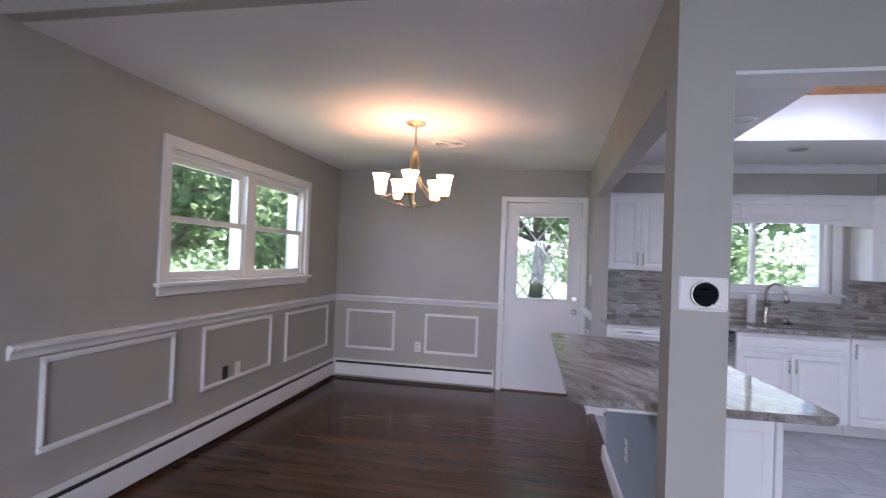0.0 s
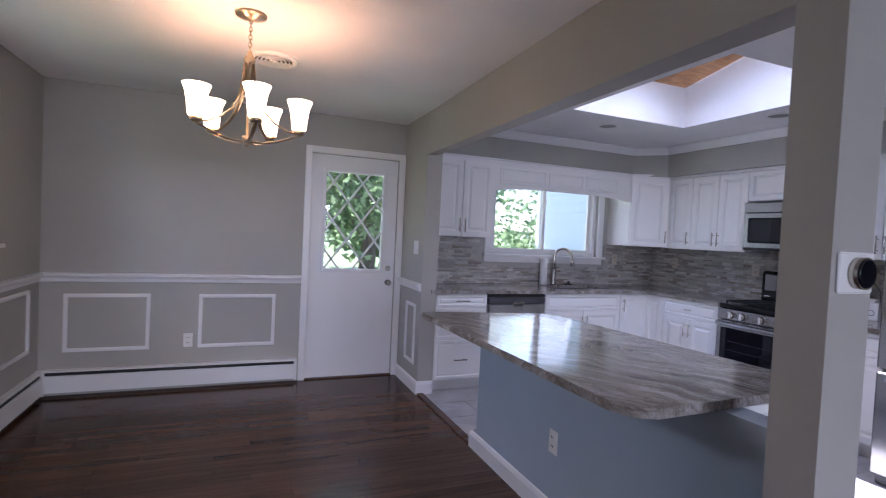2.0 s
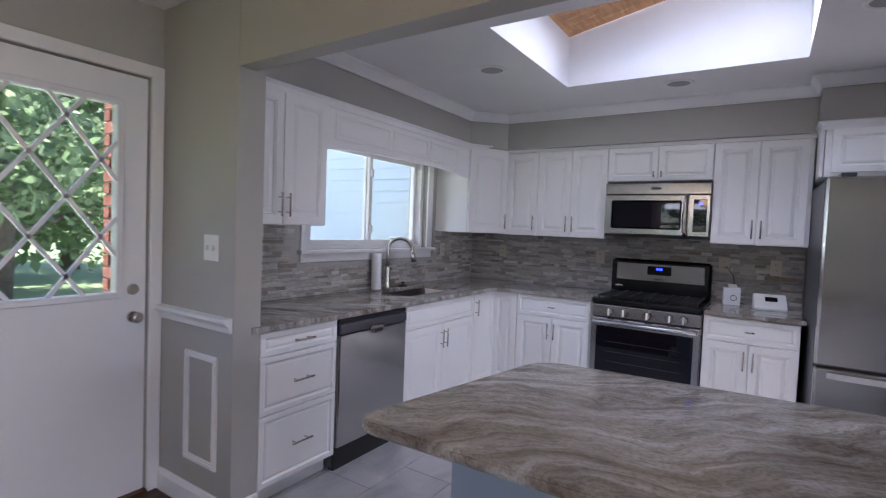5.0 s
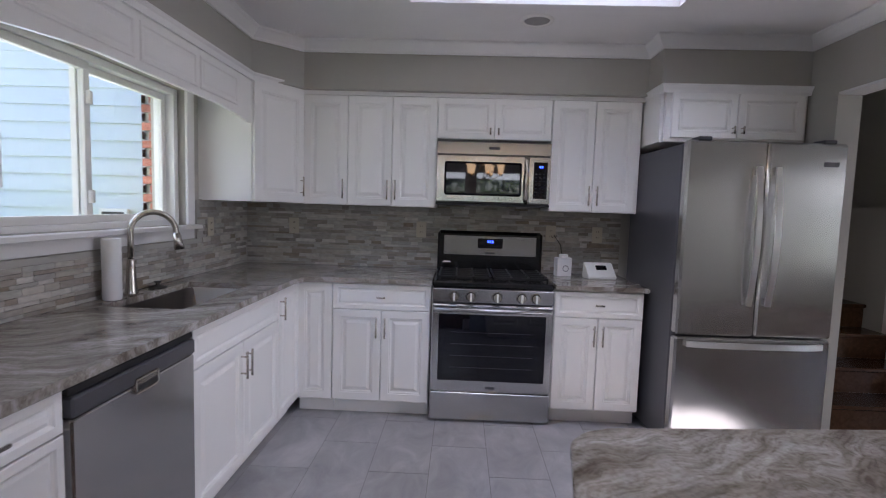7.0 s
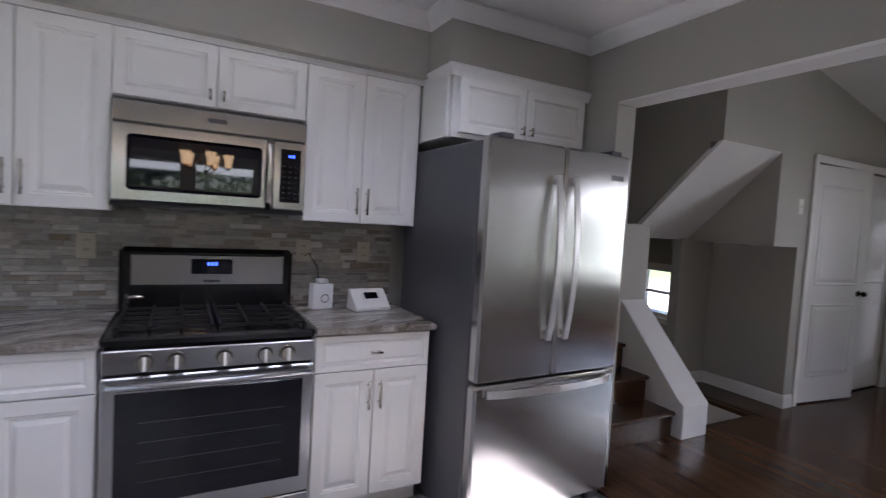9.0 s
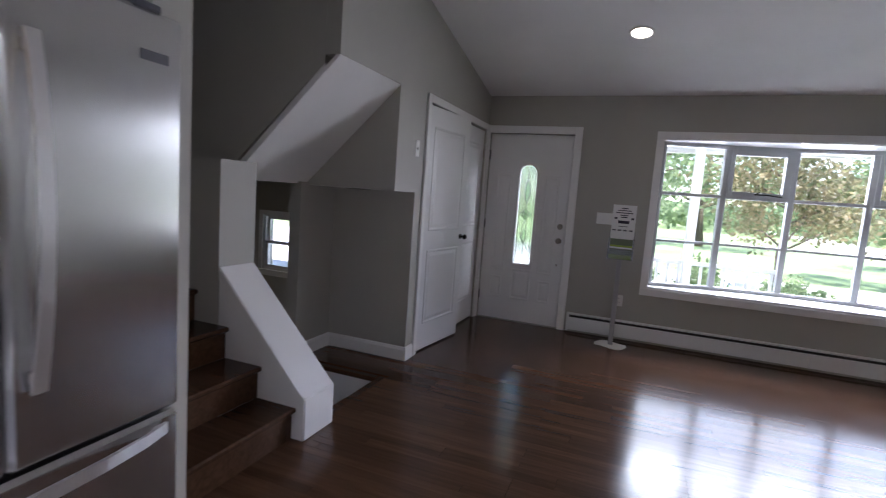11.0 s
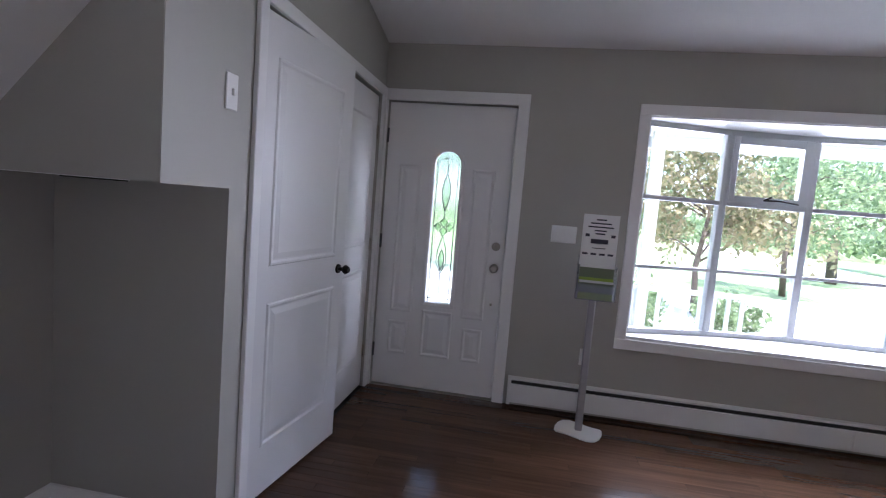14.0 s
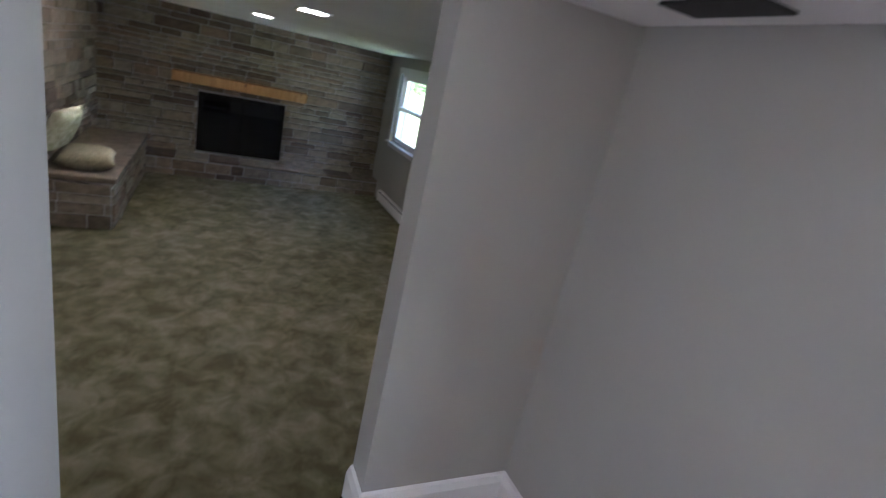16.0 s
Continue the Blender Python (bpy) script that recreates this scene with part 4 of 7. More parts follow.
# ---- worktops, sink, faucet ----
def slab_top(bm, pts, z0, z1, r=0.006):
    prism(bm, pts, z0, z1)
    bmesh.ops.bevel(bm, geom=[e for e in bm.edges if abs(e.verts[0].co.z - e.verts[1].co.z) < 1e-6], offset=r, segments=2, affect="EDGES")


def round_corner(cx, cy, r, a0, a1, n=8):
    return [(cx + r * math.cos(radians(a0 + (a1 - a0) * i / n)), cy + r * math.sin(radians(a0 + (a1 - a0) * i / n))) for i in range(n + 1)]


SX0, SX1, SY0, SY1 = 2.32, 3.02, 4.93, 5.29
wt = thing("worktop", 0, 0, 0, "polished brown-grey granite worktop with a sink cut-out", "worktop")
b = bmesh.new()
gx = [0.965, SX0, SX1, 3.13, 4.015]
gy = [4.77, SY0, SY1, YN - 0.012]
grid = {}
for level in (0.87, 0.90):
    for x in gx:
        for y in gy:
            grid[x, y, level] = b.verts.new((x, y, level))
edge = [b.verts.new((x, y, z)) for z in (0.87, 0.90) for x, y in ((3.25, 4.77), (3.335, 4.735), (3.37, 4.65), (3.37, 3.945), (4.015, 3.945))]
for i in range(3):
    for j in range(3):
        if (i, j) != (1, 1):
            for z in (0.87, 0.90):
                b.faces.new([grid[x, y, z] for x, y in ((gx[i], gy[j]), (gx[i + 1], gy[j]), (gx[i + 1], gy[j + 1]), (gx[i], gy[j + 1]))])
for k, z in enumerate((0.87, 0.90)):
    b.faces.new([grid[3.13, gy[0], z], *edge[5 * k:5 * k + 5], grid[4.015, gy[0], z], grid[4.015, gy[1], z], grid[4.015, gy[2], z], grid[4.015, gy[3], z], grid[3.13, gy[3], z], grid[3.13, gy[2], z], grid[3.13, gy[1], z]])
b.edges.ensure_lookup_table()
for e in [e for e in b.edges if len(e.link_faces) == 1 and e.verts[0].co.z > 0.89 and e.verts[1].co.z > 0.89]:
    lower = []
    for v in reversed(e.verts):
        lower.append(min((w for w in b.verts if abs(w.co.x - v.co.x) + abs(w.co.y - v.co.y) < 1e-6 and w.co.z < 0.88), key=lambda w: w.co.z))
    b.faces.new([e.verts[0], e.verts[1], *lower])
bmesh.ops.recalc_face_normals(b, faces=b.faces)
part("slab", b, M_STONE, wt)
b = bmesh.new()
slab_top(b, [(3.37, 2.60), (4.015, 2.60), (4.015, 3.175), (3.37, 3.175)], 0.87, 0.90)
wt2 = thing("worktop", 0, 0, 0, "short polished granite worktop between range and refrigerator", "worktop")
part("slab", b, M_STONE, wt2)
sk = thing("sink", 2.67, 5.11, 0.87, "undermount stainless steel sink bowl", "sink")
b = bmesh.new()
w2, d2 = (SX1 - SX0) / 2 + 0.01, (SY1 - SY0) / 2 + 0.01
outline = round_corner(w2 - 0.07, d2 - 0.07, 0.07, 0, 90) + round_corner(-w2 + 0.07, d2 - 0.07, 0.07, 90, 180) + round_corner(-w2 + 0.07, -d2 + 0.07, 0.07, 180, 270) + round_corner(w2 - 0.07, -d2 + 0.07, 0.07, 270, 360)
prev = None
for s, z in ((1.0, 0.0), (0.99, -0.02), (0.96, -0.18), (0.90, -0.20)):
    ring = [b.verts.new((x * s, y * s, z)) for x, y in outline]
    if prev:
        for i in range(len(ring)):
            j = (i + 1) % len(ring)
            b.faces.new((prev[i], prev[j], ring[j], ring[i])).smooth = True
    prev = ring
b.faces.new(prev)
part("bowl", b, material("satin_sink_steel", (0.17, 0.155, 0.145), 0.35, 1.0), sk)
b = bmesh.new()
cyl(b, (0, 0, -0.199), (0, 0, -0.195), 0.045)
part("drain", b, M_NICKEL, sk, "round drain")
fa = thing("faucet", 2.585, 5.33, 0.90, "brushed nickel gooseneck pull-down faucet at the sink", "faucet", "", 35)
b = bmesh.new()
lathe(b, [(0.0, 0), (0.032, 0.0), (0.030, 0.01), (0.024, 0.05), (0.020, 0.12), (0.017, 0.17), (0.0, 0.175)], 18)
part("base", b, M_NICKEL, fa)
b = bmesh.new()
pts = [(0, 0, 0.15), (0, 0, 0.27)] + [(0, -0.095 + 0.095 * math.cos(radians(a)), 0.30 + 0.095 * math.sin(radians(a))) for a in range(0, 181, 15)] + [(0, -0.192, 0.285)]
tube(b, pts, 0.0135, 12, up=(1, 0, 0))
part("neck", b, M_NICKEL, fa)
b = bmesh.new()
cyl(b, (0, -0.192, 0.295), (0, -0.205, 0.215), 0.016, 0.024, 16)
part("spray_head", b, M_NICKEL, fa)
b = bmesh.new()
cyl(b, (0.015, 0, 0.125), (0.05, 0, 0.14), 0.012, 0.011)
cyl(b, (0.05, 0, 0.13), (0.058, 0, 0.23), 0.009, 0.006)
part("lever", b, M_NICKEL, fa)
pt = thing("paper_towel_roll", 2.455, 5.33, 0.90, "white paper towel roll on the worktop by the sink", "paper towel")
b = bmesh.new()
rr = lathe(b, [(0.018, 0.002), (0.036, 0.002), (0.039, 0.006), (0.039, 0.272), (0.036, 0.278), (0.018, 0.278), (0.018, 0.002)], 24)
part("roll", b, M_PAPER, pt)
b = bmesh.new()
cyl(b, (0, 0, 0.0), (0, 0, 0.276), 0.017)
part("core", b, M_CREAM, pt, "cardboard core")
st = thing("sink_stopper", 2.79, 5.33, 0.90, "black sink stopper on the worktop", "stopper")
b = bmesh.new()
lathe(b, [(0.0, 0.0), (0.042, 0), (0.045, 0.008), (0.02, 0.014), (0.008, 0.02), (0.018, 0.035), (0.0, 0.038)], 18)
part("plug", b, M_RUBBER, st)

# island
il = thing("kitchen_island", 0, 0, 0, "island with pale blue half wall and polished granite top", "island")
b = bmesh.new()
box(b, 0.885, 1.70, 0, 0.99, 3.50, 0.868)
box(b, 0.885, 3.50, 0, 1.0, 3.64, 0.868)
part("half_wall", b, M_BLUE, il, "pale blue-grey painted half wall")
b = bmesh.new()
box(b, 0.99, 1.96, 0.1, 1.275, 3.47, 0.868)
box(b, 0.99, 1.98, 0.0, 1.22, 3.45, 0.1)
part("body", b, M_CAB, il, "white cabinet body")
b = bmesh.new()
ring_panel(b, 1.0, 0.02, 1.255, 0.85, [(0, 0), (0, 0.004), (0.03, 0.004), (0.034, 0.001), (0.04, 0.001)], 1.96)
box(b, 1.26, 1.94, 0.0, 1.285, 1.975, 0.868, 0.004)
part("end_panel", b, M_CAB, il)
for k in range(4):
    b = bmesh.new()
    ring_panel(b, 0.003, 0.11, 0.367, 0.86, DOOR)
    dd = part("door", b, M_CAB, il)
    dd.matrix_world = pose(1.275, 1.985 + k * 0.370, 0, 0, 0, 90)
    pull(dd, 0.03 if k % 2 else 0.35, 0.74, -0.02, 0.13, True)
b = bmesh.new()
R = 0.10
pts = round_corner(0.505 + R, 1.90 + R, R, 180, 270) + round_corner(1.48 - 0.05, 1.93 + 0.05, 0.05, 270, 360, 4) + round_corner(1.34 - R, 3.55 - R, R, 0, 90) + round_corner(0.47 + 0.06, 3.69 - 0.06, 0.06, 90, 180, 5)
slab_top(b, pts, 0.87, 0.903, 0.008)
part("worktop", b, granite("brown_granite_island", 58), il, "polished brown and grey granite top")
b = bmesh.new()
box(b, 0.66, 1.965, 0.84, 0.885, 2.02, 0.868, 0.004)
part("bracket", b, M_TRIM, il, "white support bracket")
b = bmesh.new()
box(b, 0.66, 3.40, 0.84, 0.885, 3.45, 0.868, 0.004)
part("bracket", b, M_TRIM, il, "white support bracket")

# ---- appliances ----
dwm = thing("dishwasher", 1.52, 4.79, 0.0, "stainless steel dishwasher with a dark control strip under the worktop", "dishwasher")
b = bmesh.new()
box(b, 0.005, 0.03, 0.02, 0.605, 0.58, 0.86)
part("tub", b, M_SIDE, dwm)
b = bmesh.new()
box(b, 0.005, -0.012, 0.135, 0.605, 0.03, 0.775, 0.006)
part("door_panel", b, M_STEEL, dwm)
b = bmesh.new()
box(b, 0.005, -0.016, 0.778, 0.605, 0.03, 0.835, 0.006)
part("control_strip", b, M_SIDE, dwm, "dark grey control strip")
b = bmesh.new()
box(b, 0.005, -0.006, 0.838, 0.605, 0.03, 0.862, 0.003)
part("top_strip", b, M_RUBBER, dwm)
b = bmesh.new()
box(b, 0.25, -0.021, 0.748, 0.37, -0.013, 0.80, 0.008)
hd = part("handle_pocket", b, M_NICKEL, dwm)
b = bmesh.new()
box(b, 0.262, -0.0225, 0.758, 0.358, -0.0205, 0.776, 0.002)
part("recess", b, M_SLOT, hd)
b = bmesh.new()
box(b, 0.50, -0.0135, 0.20, 0.54, -0.0118, 0.215, 0.0)
part("badge", b, M_NICKEL, dwm)
b = bmesh.new()
box(b, 0.01, 0.02, 0.0, 0.60, 0.06, 0.13)
part("toe_kick", b, M_RUBBER, dwm)

rg = thing("gas_range", 3.40, 3.94, 0, "stainless steel gas range with black top and oven window", "range", "", -90)
RW = 0.757
b = bmesh.new()
box(b, 0.003, 0.02, 0.02, RW - 0.003, 0.60, 0.885)
part("body", b, M_SIDE, rg)
b = bmesh.new()
box(b, 0, -0.03, 0.015, RW, 0.02, 0.195, 0.004)
part("drawer", b, M_STEELH, rg, "stainless storage drawer")
b = bmesh.new()
box(b, 0, -0.035, 0.202, RW, 0.02, 0.76, 0.006)
od = part("oven_door", b, M_STEELH, rg)
b = bmesh.new()
box(b, 0.045, -0.038, 0.275, RW - 0.045, -0.034, 0.70, 0.003)
part("window", b, M_BLKGLASS, od, "black glass oven window")
b = bmesh.new()
for i in range(4):
    box(b, 0.12, -0.0385, 0.36 + i * 0.075, RW - 0.12, -0.0379, 0.362 + i * 0.075)
part("rack_line", b, M_SIDE, od, "faint oven racks behind the glass")
b = bmesh.new()
tube(b, [(0.01, -0.04, 0.735), (0.03, -0.075, 0.735), (RW / 2, -0.085, 0.735), (RW - 0.03, -0.075, 0.735), (RW - 0.01, -0.04, 0.735)], 0.013, 10, up=(0, 0, 1))
part("handle", b, M_STEELH, od)
b = bmesh.new()
box(b, 0, -0.03, 0.768, RW, 0.03, 0.858, 0.005)
part("control_panel", b, M_STEELH, rg)
for kx in (0.136, 0.24, 0.405, 0.556, 0.645):
    b = bmesh.new()
    cyl(b, (kx, -0.03, 0.812), (kx, -0.036, 0.812), 0.034, 0.032, 24)
    cyl(b, (kx, -0.036, 0.812), (kx, -0.060, 0.812), 0.027, 0.024, 24)
    kn = part("knob", b, M_NICKEL, rg, "satin metal knob")
    b = bmesh.new()
    box(b, kx - 0.006, -0.072, 0.786, kx + 0.006, -0.058, 0.838, 0.003)
    part("grip", b, M_PLASTIC, kn, "pale grip bar")
    b = bmesh.new()
    cyl(b, (kx, -0.0345, 0.812), (kx, -0.0368, 0.812), 0.030, 0.030, 24)
    part("ring", b, M_SLOT, kn, "dark ring")
b = bmesh.new()
box(b, -0.002, -0.02, 0.862, RW + 0.002, 0.57, 0.902, 0.01)
part("cooktop", b, M_BLACK, rg, "black enamel cooktop")
for gx in (0.03, 0.385):
    b = bmesh.new()
    for i in range(6):
        box(b, gx, 0.03 + i * 0.10, 0.918, gx + 0.34, 0.04 + i * 0.10, 0.93)
    for i in range(4):
        box(b, gx + i * 0.11, 0.03, 0.918, gx + 0.01 + i * 0.11, 0.54, 0.93)
    for px in (gx, gx + 0.33):
        for py in (0.03, 0.53):
            box(b, px, py, 0.9, px + 0.01, py + 0.01, 0.92)
    part("grate", b, M_IRON, rg, "black cast iron grate")
for gx, gy in ((0.19, 0.15), (0.56, 0.15), (0.19, 0.42), (0.56, 0.42)):
    b = bmesh.new()
    cyl(b, (gx, gy, 0.9), (gx, gy, 0.915), 0.045, 0.04, 18)
    part("burner", b, M_IRON, rg)
b = bmesh.new()
box(b, 0.0, 0.50, 0.89, RW, 0.60, 1.195, 0.02)
part("back_guard", b, M_BLACK, rg, "black back guard")
b = bmesh.new()
box(b, 0.045, 0.494, 1.02, RW - 0.045, 0.502, 1.165, 0.004)
bp = part("back_panel", b, M_STEELH, rg, "stainless back panel")
b = bmesh.new()
box(b, 0.29, 0.489, 1.075, 0.47, 0.495, 1.145, 0.003)
cl = part("clock_panel", b, M_BLKGLASS, rg)
b = bmesh.new()
for i in range(3):
    box(b, 0.36 + i * 0.016, 0.4875, 1.115, 0.370 + i * 0.016, 0.4885, 1.132)
part("digits", b, M_DISPLAY, cl, "lit blue clock digits")
b = bmesh.new()
lathe(b, [(0, 0), (0.035, 0), (0.03, 0.004), (0, 0.005)], 20, (0, 0, 0))
ov = part("badge", b, M_NICKEL, rg, "oval badge")
ov.matrix_local = pose(0.07, 0.498, 0.965, 90) @ Matrix.Diagonal((1, 0.4, 1, 1))
b = bmesh.new()
box(b, 0.35, -0.0365, 0.225, 0.41, -0.0345, 0.240)
part("emblem", b, M_SIDE, rg, "small emblem")
b = bmesh.new()
box(b, 0.345, 0.4925, 1.035, 0.415, 0.4945, 1.046)
part("emblem", b, M_SIDE, bp, "small emblem")

mw = thing("microwave", 3.65, 3.952, 1.385, "stainless over-the-range microwave with a dark glass door", "microwave", "", -90)
MW, MH = 0.757, 0.415
b = bmesh.new()
box(b, 0.002, 0.02, 0.0, MW - 0.002, 0.375, MH)
part("case", b, M_SIDE, mw)
b = bmesh.new()
box(b, 0, -0.012, 0.33, MW, 0.02, MH, 0.004)
part("vent_strip", b, M_STEELH, mw)
b = bmesh.new()
box(b, 0.345, -0.014, 0.365, 0.415, -0.0115, 0.383)
part("emblem", b, M_SIDE, mw)
b = bmesh.new()
box(b, 0, -0.015, 0.015, 0.60, 0.02, 0.325, 0.006)
md = part("door", b, M_STEELH, mw)
b = bmesh.new()
box(b, 0.055, -0.019, 0.06, 0.565, -0.014, 0.282, 0.012)
part("window", b, M_BLKGLASS, md, "dark reflective glass")
b = bmesh.new()
tube(b, [(0.60, -0.018, 0.02), (0.595, -0.05, 0.05), (0.593, -0.056, 0.17), (0.595, -0.05, 0.29), (0.60, -0.018, 0.318)], 0.014, 10, 1.3)
part("handle", b, M_NICKEL, md)
b = bmesh.new()
box(b, 0.605, -0.012, 0.015, MW, 0.02, 0.325, 0.005)
cp = part("control_panel", b, M_STEELH, mw)
b = bmesh.new()
box(b, 0.645, -0.015, 0.05, 0.735, -0.0115, 0.29, 0.002)
part("keypad", b, M_BLKGLASS, cp, "black keypad")
b = bmesh.new()
for i in range(2):
    box(b, 0.68 + i * 0.015, -0.0165, 0.253, 0.690 + i * 0.015, -0.0155, 0.265)
part("digits", b, M_DISPLAY, cp, "lit blue digits")
b = bmesh.new()
for r in range(7):
    for c_ in range(3):
        box(b, 0.655 + c_ * 0.026, -0.0162, 0.065 + r * 0.024, 0.667 + c_ * 0.026, -0.0152, 0.073 + r * 0.024)
part("keys", b, M_IRON, cp)
b = bmesh.new()
box(b, 0, 0.0, -0.006, MW, 0.37, 0.012)
part("bottom", b, M_RUBBER, mw)

def strap(bm, pts, half, thick=0.010):
    """A flat bent bar: a rectangular section carried along pts, its broad side half to each side."""
    h_ = Vector(half)
    rings = []
    for i, p in enumerate(pts):
        p = Vector(p)
        d_ = (Vector(pts[min(i + 1, len(pts) - 1)]) - Vector(pts[max(i - 1, 0)])).normalized()
        n_ = d_.cross(h_).normalized() * (thick / 2)
        rings.append([bm.verts.new(c) for c in (p - h_ - n_, p + h_ - n_, p + h_ + n_, p - h_ + n_)])
    for a_, b_ in zip(rings, rings[1:]):
        for j in range(4):
            bm.faces.new((a_[j], a_[(j + 1) % 4], b_[(j + 1) % 4], b_[j]))
    bm.faces.new(rings[0][::-1])
    bm.faces.new(rings[-1])


fr = thing("refrigerator", 3.04, 2.575, 0.0, "stainless french-door refrigerator with dark grey sides and a bottom freezer", "refrigerator", "", -88)
FW = 0.862
b = bmesh.new()
box(b, 0.0, 0.07, 0.03, FW, 0.78, 1.75, 0.006)
part("case", b, M_SIDE, fr, "dark grey cabinet sides")
for x0, x1, hx in ((0.0, FW / 2 - 0.002, FW / 2 - 0.052), (FW / 2 + 0.002, FW, FW / 2 + 0.052)):
    b = bmesh.new()
    box(b, x0, 0.0, 0.70, x1, 0.065, 1.765, 0.012)
    dr = part("door", b, M_STEEL, fr, "brushed stainless door")
    b = bmesh.new()
    strap(b, [(hx, y_, z_) for y_, z_ in ((-0.014, 1.63), (-0.029, 1.54), (-0.043, 1.42), (-0.050, 1.28), (-0.050, 1.20), (-0.043, 1.08), (-0.030, 0.97), (-0.014, 0.875))], (0.015, 0, 0))
    for z_ in (1.60, 0.905):
        box(b, hx - 0.009, -0.02, z_ - 0.012, hx + 0.009, 0.0, z_ + 0.012)
    part("handle", b, M_HANDLE, dr, "flat bowed handle")
b = bmesh.new()
box(b, 0.0, 0.0, 0.06, FW, 0.065, 0.69, 0.012)
fz = part("freezer_drawer", b, M_STEEL, fr, "brushed stainless freezer drawer")
b = bmesh.new()
strap(b, [(x_ * FW, y_, z_) for x_, y_, z_ in ((0.065, -0.012, 0.655), (0.16, -0.036, 0.657), (0.30, -0.054, 0.660), (0.50, -0.062, 0.661), (0.70, -0.054, 0.660), (0.84, -0.036, 0.657), (0.935, -0.012, 0.655))], (0, 0, 0.016))
for x_ in (0.09, 0.91):
    box(b, x_ * FW - 0.012, -0.022, 0.647, x_ * FW + 0.012, 0.0, 0.665)
part("handle", b, M_HANDLE, fz, "flat bowed handle")
b = bmesh.new()
box(b, 0.06, 0.01, 1.765, 0.13, 0.10, 1.785, 0.004)
part("hinge_cover", b, M_SIDE, fr)
b = bmesh.new()
box(b, FW - 0.13, 0.01, 1.765, FW - 0.06, 0.10, 1.785, 0.004)
part("hinge_cover", b, M_SIDE, fr)
b = bmesh.new()
box(b, 0.02, 0.03, 0.0, 0.10, 0.12, 0.06, 0.01)
part("foot", b, M_SIDE, fr)
b = bmesh.new()
box(b, FW - 0.10, 0.03, 0.0, FW - 0.02, 0.12, 0.06, 0.01)
part("foot", b, M_SIDE, fr)
b = bmesh.new()
box(b, FW - 0.13, -0.002, 1.64, FW - 0.05, 0.001, 1.665)
part("emblem", b, M_SIDE, fr)

bx = thing("boxed_device", 3.86, 3.04, 0.90, "small white carton with a plug on the worktop beside the range", "box", "", -80)
b = bmesh.new()
box(b, -0.055, -0.03, 0, 0.055, 0.03, 0.13, 0.003)
part("carton", b, M_PAPER, bx)
b = bmesh.new()
box(b, -0.025, -0.02, 0.13, 0.03, 0.02, 0.155, 0.004)
part("plug", b, M_PLASTIC, bx)
b = bmesh.new()
rg_ = lathe(b, [(0.018, 0.0), (0.022, 0.0), (0.022, 0.001), (0.018, 0.001)], 20)
c_ = part("print", b, M_SIDE, bx, "grey line print")
c_.matrix_local = pose(0.01, -0.0305, 0.055, 90)
ap = thing("alarm_keypad", 3.80, 2.80, 0.90, "white desktop keypad with a small dark screen on the worktop", "keypad", "", -82)
b = bmesh.new()
vs = [b.verts.new((x, y, z)) for x in (-0.10, 0.10) for y, z in ((-0.07, 0.0), (0.05, 0.0), (0.045, 0.105), (0.02, 0.105), (-0.075, 0.015))]
for q in ((0, 1, 2, 3, 4), (9, 8, 7, 6, 5), *((i, 5 + i, 5 + (i + 1) % 5, (i + 1) % 5) for i in range(5))):
    b.faces.new([vs[i] for i in q])
bmesh.ops.bevel(b, geom=b.edges, offset=0.004, segments=2, affect="EDGES")
part("case", b, M_PLASTIC, ap)
b = bmesh.new()
box(b, -0.03, -0.001, -0.02, 0.045, 0.001, 0.02)
s_ = part("screen", b, M_BLKGLASS, ap, "dark screen")
s_.matrix_local = pose(0, -0.0175, 0.075, -46.5)
cb = thing("cable", 4.0, 3.10, 1.16, "thin black cable from the outlet to the worktop", "cable")
b = bmesh.new()
tube(b, [(0, 0, 0), (-0.03, -0.01, 0.02), (-0.03, -0.06, -0.05), (-0.05, -0.08, -0.20), (-0.09, -0.12, -0.245), (-0.12, -0.14, -0.25)], 0.003, 6)
part("cord", b, M_RUBBER, cb)

# ---- thermostat ----
th = thing("thermostat", 0.882, 1.57, 1.345, "round black thermostat on a white plate, on the post", "thermostat")
b = bmesh.new()
box(b, -0.072, -0.008, -0.053, 0.072, 0, 0.053, 0.006)
part("plate", b, M_PLASTIC, th)
b = bmesh.new()
cyl(b, (0.0, -0.008, 0), (0.0, -0.030, 0), 0.040, 0.041, 32)
part("ring", b, M_NICKEL, th, "brushed steel ring")
b = bmesh.new()
cyl(b, (0.0, -0.030, 0), (0.0, -0.034, 0), 0.037, 0.034, 32)
part("display", b, M_BLKGLASS, th, "black glass face")

# ---- chandelier ----
ch = thing("chandelier", -0.56, 3.45, 0, "five-arm bronze chandelier with lit frosted shades on the ceiling", "chandelier", "", -10)
b = bmesh.new()
lathe(b, [(0, 2.42), (0.075, 2.42), (0.072, 2.408), (0.03, 2.398), (0.012, 2.39), (0, 2.389)], 24)
part("canopy", b, M_BRASS, ch)
b = bmesh.new()
for i in range(8):
    zc = 2.385 - i * 0.019
    pts = [(0.008 * math.cos(a) * (i % 2 == 0), 0.008 * math.cos(a) * (i % 2), zc + 0.014 * math.sin(a)) for a in [k * math.pi / 4 for k in range(9)]]
    tube(b, pts, 0.0022, 5)
part("chain", b, M_BRASS, ch)
b = bmesh.new()
